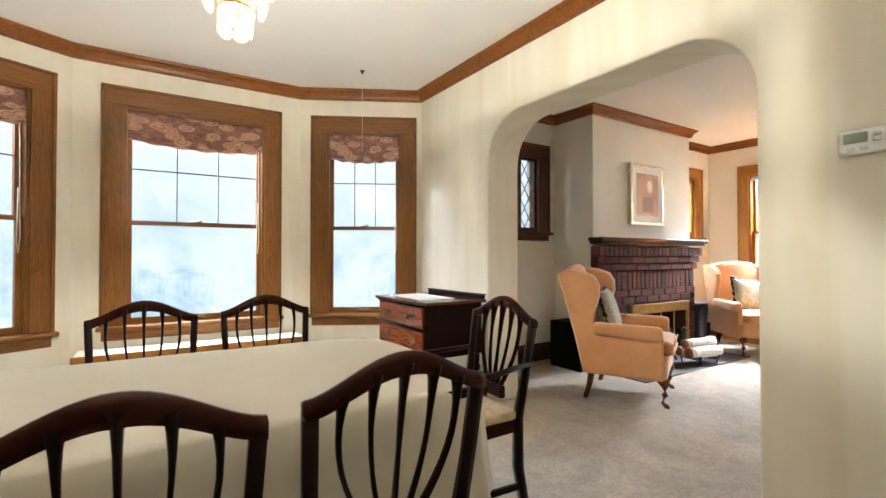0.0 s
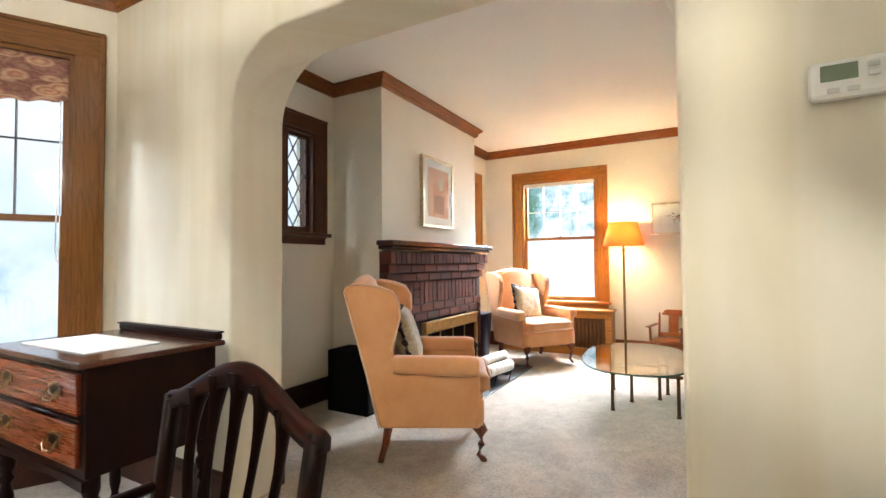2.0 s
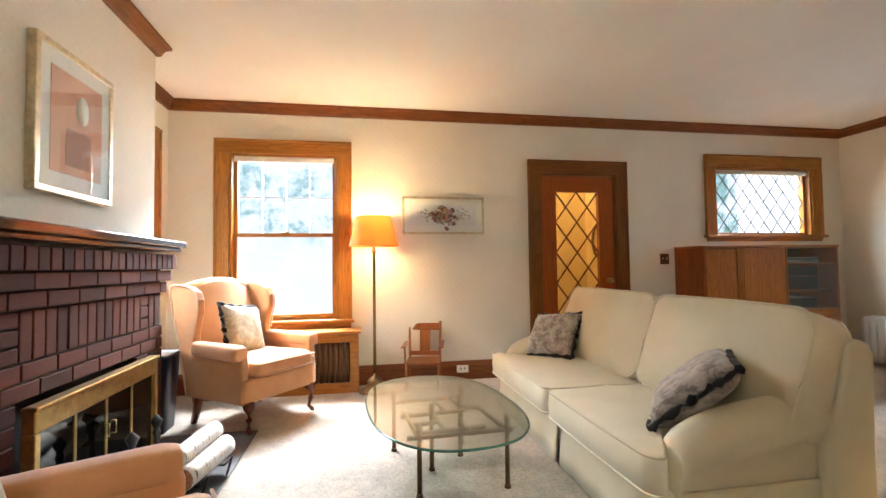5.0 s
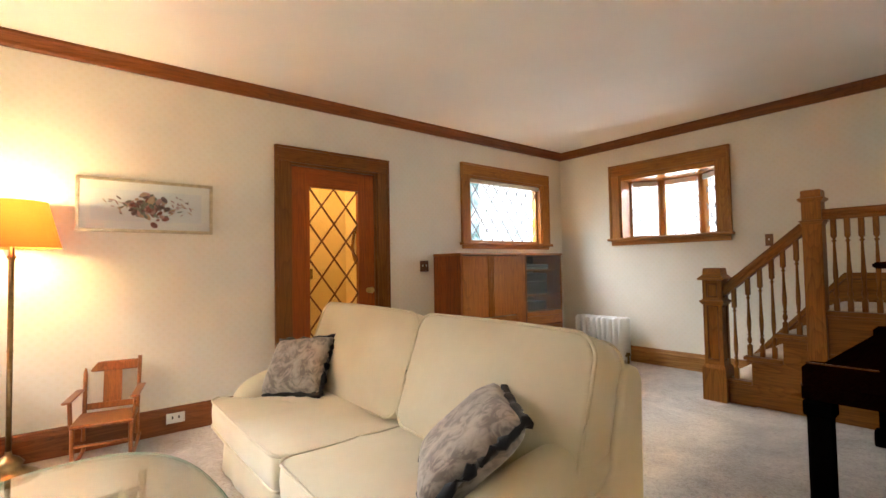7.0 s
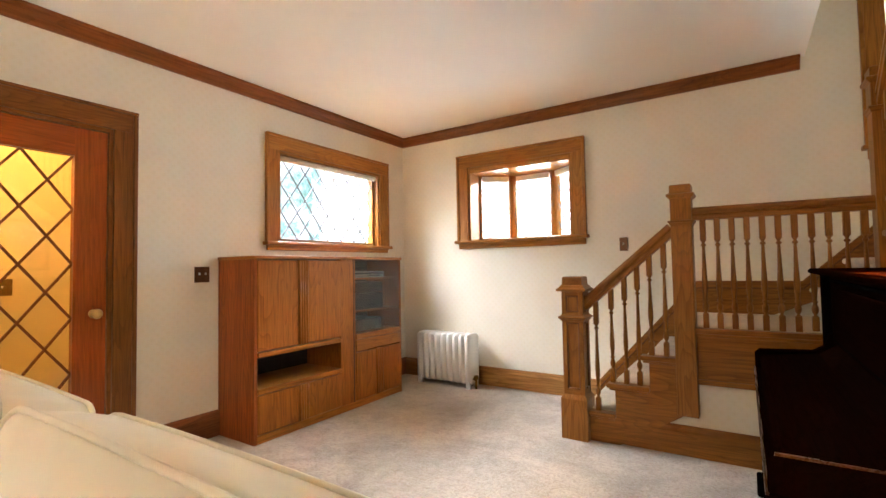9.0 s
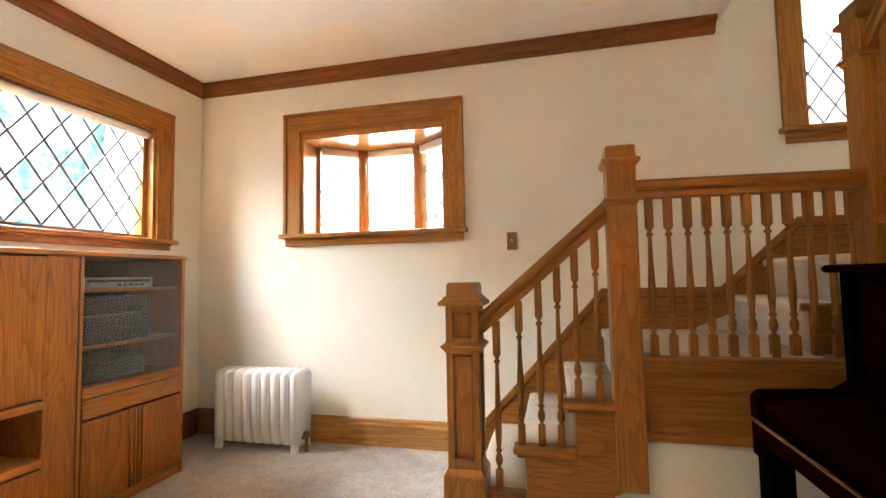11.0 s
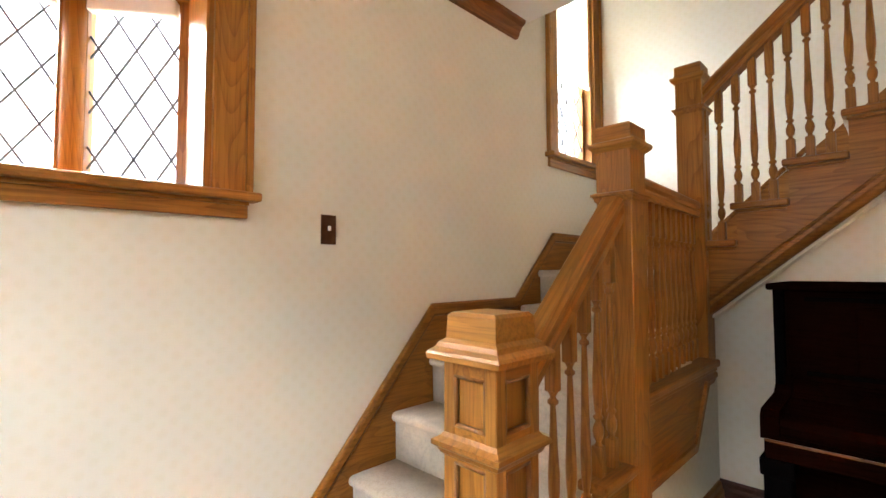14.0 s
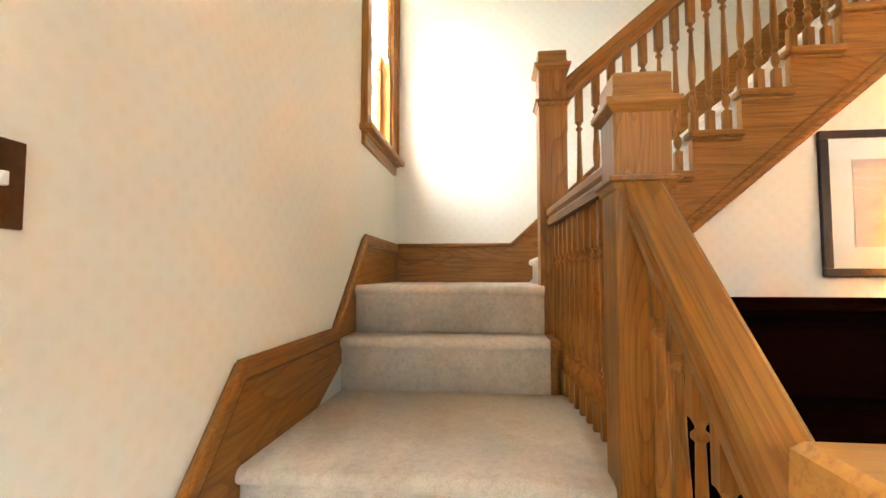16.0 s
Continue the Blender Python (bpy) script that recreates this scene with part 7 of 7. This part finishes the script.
d1 = cab_door(0.022, 0.365, 0.615, 1.24)
d2 = cab_door(0.455, 0.79, 0.615, 1.24)
tambour(0.41, 0.615, 1.24, d2)
part("door_backing", Geo().box(0.365, 0.455, -D, -D + 0.012, 0.615, 1.24), cab_v, CB)
part("shelf_rail", Geo().box(0.022, 0.79, -D - 0.014, -0.012, 0.575, 0.61, None, 0.006), cab_y, CB)
part("open_shelf", Geo().box(0.022, 0.79, -D - 0.014, -0.012, 0.33, 0.365, None, 0.006), cab_y, CB)
d3 = cab_door(0.022, 0.365, 0.058, 0.325)
d4 = cab_door(0.455, 0.79, 0.058, 0.325)
part("door_backing", Geo().box(0.365, 0.455, -D, -D + 0.012, 0.058, 0.325), cab_v, CB)
tambour(0.41, 0.058, 0.325, d4)
d5 = cab_door(0.96, 1.215, 0.058, 0.46)
d6 = cab_door(1.295, W - 0.022, 0.058, 0.46)
part("door_backing", Geo().box(1.215, 1.295, -D, -D + 0.012, 0.058, 0.46), cab_v, CB)
tambour(1.255, 0.058, 0.46, d6)
part("drawer", Geo().box(0.963, W - 0.025, -D - 0.004, -D + 0.016, 0.47, 0.565, None, 0.004), cab_y, CB)
part("drawer_rail", Geo().box(0.96, W - 0.022, -D - 0.008, -0.012, 0.57, 0.615, None, 0.004), cab_y, CB)
# near-black sheets before the back paint the shade of the recesses
dark_in = base_mat("interior_shade", (0.02, 0.015, 0.012), 0.7)[0]
part("bay_shade_sheet", Geo().box(0.962, W - 0.024, -0.018, -0.0125, 0.615, 1.24).box(0.024, 0.788, -0.018, -0.0125, 0.365, 0.575), dark_in, CB)
for zz in (0.80, 1.08):
    part("shelf", Geo().box(0.96, W - 0.022, -D + 0.03, -0.019, zz - 0.008, zz + 0.008), cab_y, CB)
gd = part("glass_door", Geo().box(0.965, W - 0.025, -D, -D + 0.005, 0.62, 1.235), glass("smoke_pane", (0.86, 0.85, 0.83)), CB, "smoked glass door")
gd.visible_shadow = False
cabm = pose(FX - 0.005, -1.105, 0, 0, 0, -90)
black_plastic = base_mat("black_plastic", (0.012, 0.012, 0.013), 0.35)[0]
silver = metal("silver_trim", (0.4, 0.4, 0.4), 0.3)
dim_trim = base_mat("dark_fascia", (0.05, 0.05, 0.055), 0.25)[0]
for nm, z0, h, x0, x1, lab in (("disc_player", 1.088, 0.055, 1.0, 1.40, "slim silver disc player on the cabinet shelf"), ("receiver", 0.808, 0.14, 1.0, 1.38, "black stereo receiver on the cabinet shelf"), ("tape_deck", 0.955, 0.09, 1.0, 1.38, "black tape deck stacked on the receiver"), ("video_recorder", 0.623, 0.10, 1.0, 1.36, "black video recorder at the bottom of the glass bay")):
    e = thing(nm, cabm @ pose(0, 0, 0), lab, "electronics")
    part("case", Geo().box(x0, x1, -D + 0.06, -0.06, z0, z0 + h, None, 0.004), black_plastic if nm != "disc_player" else silver, e)
    part("fascia_strip", Geo().box(x0 + 0.02, x1 - 0.02, -D + 0.057, -D + 0.061, z0 + h * 0.55, z0 + h * 0.8), dim_trim if nm != "disc_player" else black_plastic, e)
    for k in range(5):
        part("button", Geo().box(x0 + 0.18 + k * 0.035, x0 + 0.20 + k * 0.035, -D + 0.055, -D + 0.061, z0 + h * 0.2, z0 + h * 0.4), dim_trim, e)

# white radiator
rd = thing("radiator", pose(5.455, -3.12, 0), "white painted cast iron radiator under the bay window", "radiator")
g = Geo()
prof = [(-0.095, 0.07), (-0.095, 0.485), (-0.07, 0.515), (0.07, 0.515), (0.095, 0.485), (0.095, 0.07), (0.05, 0.035), (-0.05, 0.035)]
sec = Geo().prism(prof, -0.029, 0.029, "x")
bmesh.ops.bevel(sec.bm, geom=list(sec.bm.edges), offset=0.010, segments=3, affect="EDGES")
for f in sec.bm.faces:
    f.smooth = True
me = bpy.data.meshes.new("section")
sec.bm.to_mesh(me)
sec.bm.free()
me.materials.append(white_paint)
for i in range(9):
    o = new("section", me)
    o.parent = rd
    o.location = (0.03 + i * 0.0706, 0, 0)
for x in (0.03, 0.595):
    part("foot", Geo().prism([(-0.09, 0), (-0.06, 0), (-0.04, 0.09), (0.04, 0.09), (0.06, 0), (0.09, 0), (0.085, 0.12), (-0.085, 0.12)], x - 0.02, x + 0.02, "x"), white_paint, rd)
part("valve", Geo().tube([(-0.03, 0.03, 0.0), (-0.03, 0.03, 0.08), (0.0, 0.03, 0.09)], 0.012).lathe([(0.02, 0.09), (0.025, 0.10), (0.02, 0.125)], -0.03, 0.03, 10), old_brass, rd, "brass radiator valve")


# switch plates and outlets
def plate(name, m, label, w, h, mat, toggles=(0,)):
    p = thing(name, m, label, "switch" if "switch" in name else "outlet")
    part("plate", Geo().box(-w / 2, w / 2, -0.007, 0, -h / 2, h / 2, None, 0.002), mat, p)
    for tx in toggles:
        part("toggle", Geo().box(tx - 0.005, tx + 0.005, -0.016, -0.006, -0.004, 0.014, None, 0.002), pw if "outlet" not in name else black_plastic, p)
    return p


bronze_plate = metal("bronze_plate", (0.17, 0.09, 0.05), 0.4)
plate("light_switch", pose(FX, -0.985, 1.145, 0, 0, -90), "dark bronze double switch plate beside the door", 0.105, 0.11, bronze_plate, (-0.022, 0.022))
plate("light_switch", pose(4.083, SY, 1.335, 0, 0, 180), "bronze switch plate with a white toggle by the stairs", 0.064, 0.112, bronze_plate)
plate("wall_outlet", pose(FX - 0.024, 1.235, 0.105, 0, 0, -90), "ivory outlet plate set in the baseboard", 0.115, 0.07, pw, (-0.02, 0.02))

# upright piano
ebony = dull(base_mat("black_lacquer", (0.0025, 0.002, 0.002), 0.5)[0], 0.0)
piano_red = dull(wood("piano_panel", (0.008, 0.002, 0.001), 1, 0.34, 0.3, 1.2, 0.0), 0.0)
pn = thing("upright_piano", pose(2.475, 0, 0), "black upright piano standing under the stairs", "piano")
PY0, PY1 = -2.05, -0.55
part("case_back", Geo().box(0.01, 0.36, PY0, PY1, 0.06, 1.105, None, 0.004), ebony, pn)
for y0 in (PY0 - 0.03, PY1):
    part("side", Geo().box(0.01, 0.46, y0, y0 + 0.03, 0.0, 1.105, None, 0.004), ebony, pn)
part("lid", Geo().box(0.0, 0.50, PY0 - 0.045, PY1 + 0.045, 1.105, 1.13, None, 0.008), piano_red, pn)
part("lid_edge", Geo().box(0.495, 0.504, PY0 - 0.04, PY1 + 0.04, 1.110, 1.124, None, 0.003), piano_red, pn)
part("upper_panel", Geo().box(0.36, 0.425, PY0, PY1, 0.78, 1.10, None, 0.004), piano_red, pn)
part("panel_mould", Geo().box(0.425, 0.435, PY0 + 0.06, PY1 - 0.06, 0.80, 0.815, None, 0.003).box(0.425, 0.435, PY0 + 0.06, PY1 - 0.06, 1.065, 1.08, None, 0.003), ebony, pn)
part("music_desk", Geo().box(0.43, 0.445, PY0 + 0.2, PY1 - 0.2, 0.82, 1.05, None, 0.004), piano_red, pn)
part("key_bed", Geo().box(0.36, 0.74, PY0 - 0.02, PY1 + 0.03, 0.575, 0.635, None, 0.006), piano_red, pn)
for y0, y1 in ((PY0 - 0.03, PY0 + 0.02), (PY1 - 0.02, PY1 + 0.03)):
    part("key_cheek", Geo().prism([(0.36, 0.635), (0.735, 0.635), (0.735, 0.705), (0.715, 0.725), (0.50, 0.735), (0.46, 0.76), (0.44, 0.82), (0.36, 0.82)], y0, y1, "y"), piano_red, pn)
part("fallboard", Geo().prism([(0.40, 0.64), (0.70, 0.64), (0.715, 0.68), (0.70, 0.70), (0.48, 0.725), (0.40, 0.78)], PY0 + 0.02, PY1 - 0.02, "y"), piano_red, pn, "closed fallboard over the keys")
# lighter strips paint the lamp's golden glint along the piano's edges
lightened = wood("worn_edge", (0.13, 0.05, 0.016), 1, 0.25)
part("worn_edge", Geo().box(0.733, 0.741, PY0 - 0.02, PY1 + 0.031, 0.628, 0.636, None, 0.002), lightened, pn)
part("worn_edge", Geo().box(0.50, 0.72, PY1 + 0.024, PY1 + 0.032, 0.722, 0.7285), lightened, pn)
part("lower_panel", Geo().box(0.36, 0.39, PY0, PY1, 0.10, 0.575, None, 0.004), piano_red, pn)
for y in (PY0 + 0.01, PY1 - 0.0):
    lg = part("leg", Geo().box(0.645, 0.725, y - 0.038, y + 0.038, 0.10, 0.575, None, 0.01), ebony, pn)
    part("leg_block", Geo().box(0.635, 0.735, y - 0.046, y + 0.046, 0.515, 0.575, None, 0.008), ebony, lg)
    part("leg_foot", Geo().box(0.36, 0.75, y - 0.045, y + 0.045, 0.0, 0.10, None, 0.012), ebony, lg)
for k in (-1, 0, 1):
    part("pedal", Geo().box(0.38, 0.48, -1.315 + k * 0.09 - 0.012, -1.315 + k * 0.09 + 0.012, 0.05, 0.062, None, 0.004), brass, pn)

tl = thing("table_lamp", pose(2.73, -0.76, 1.13), "small table lamp with a glowing bell shade on the piano", "lamp")
part("base", Geo().lathe([(0.075, 0), (0.075, 0.01), (0.03, 0.025), (0.02, 0.06), (0.035, 0.10), (0.018, 0.16), (0.01, 0.2), (0.01, 0.30)], 0, 0, 18), brass, tl)
part("shade", Geo().loft([[Vector((r * math.cos(2 * math.pi * i / 32), r * math.sin(2 * math.pi * i / 32), z)) for i in range(32)] for r, z in ((0.205, 0.14), (0.175, 0.20), (0.14, 0.28), (0.11, 0.36), (0.085, 0.44), (0.075, 0.49))], False), shade_cloth("yellow_shade_cloth", (0.95, 0.50, 0.12), 0.15), tl, "glowing yellow bell shade")
bulb(2.73, -0.76, 1.13 + 0.30, 38, (1.0, 0.68, 0.3), 0.03)
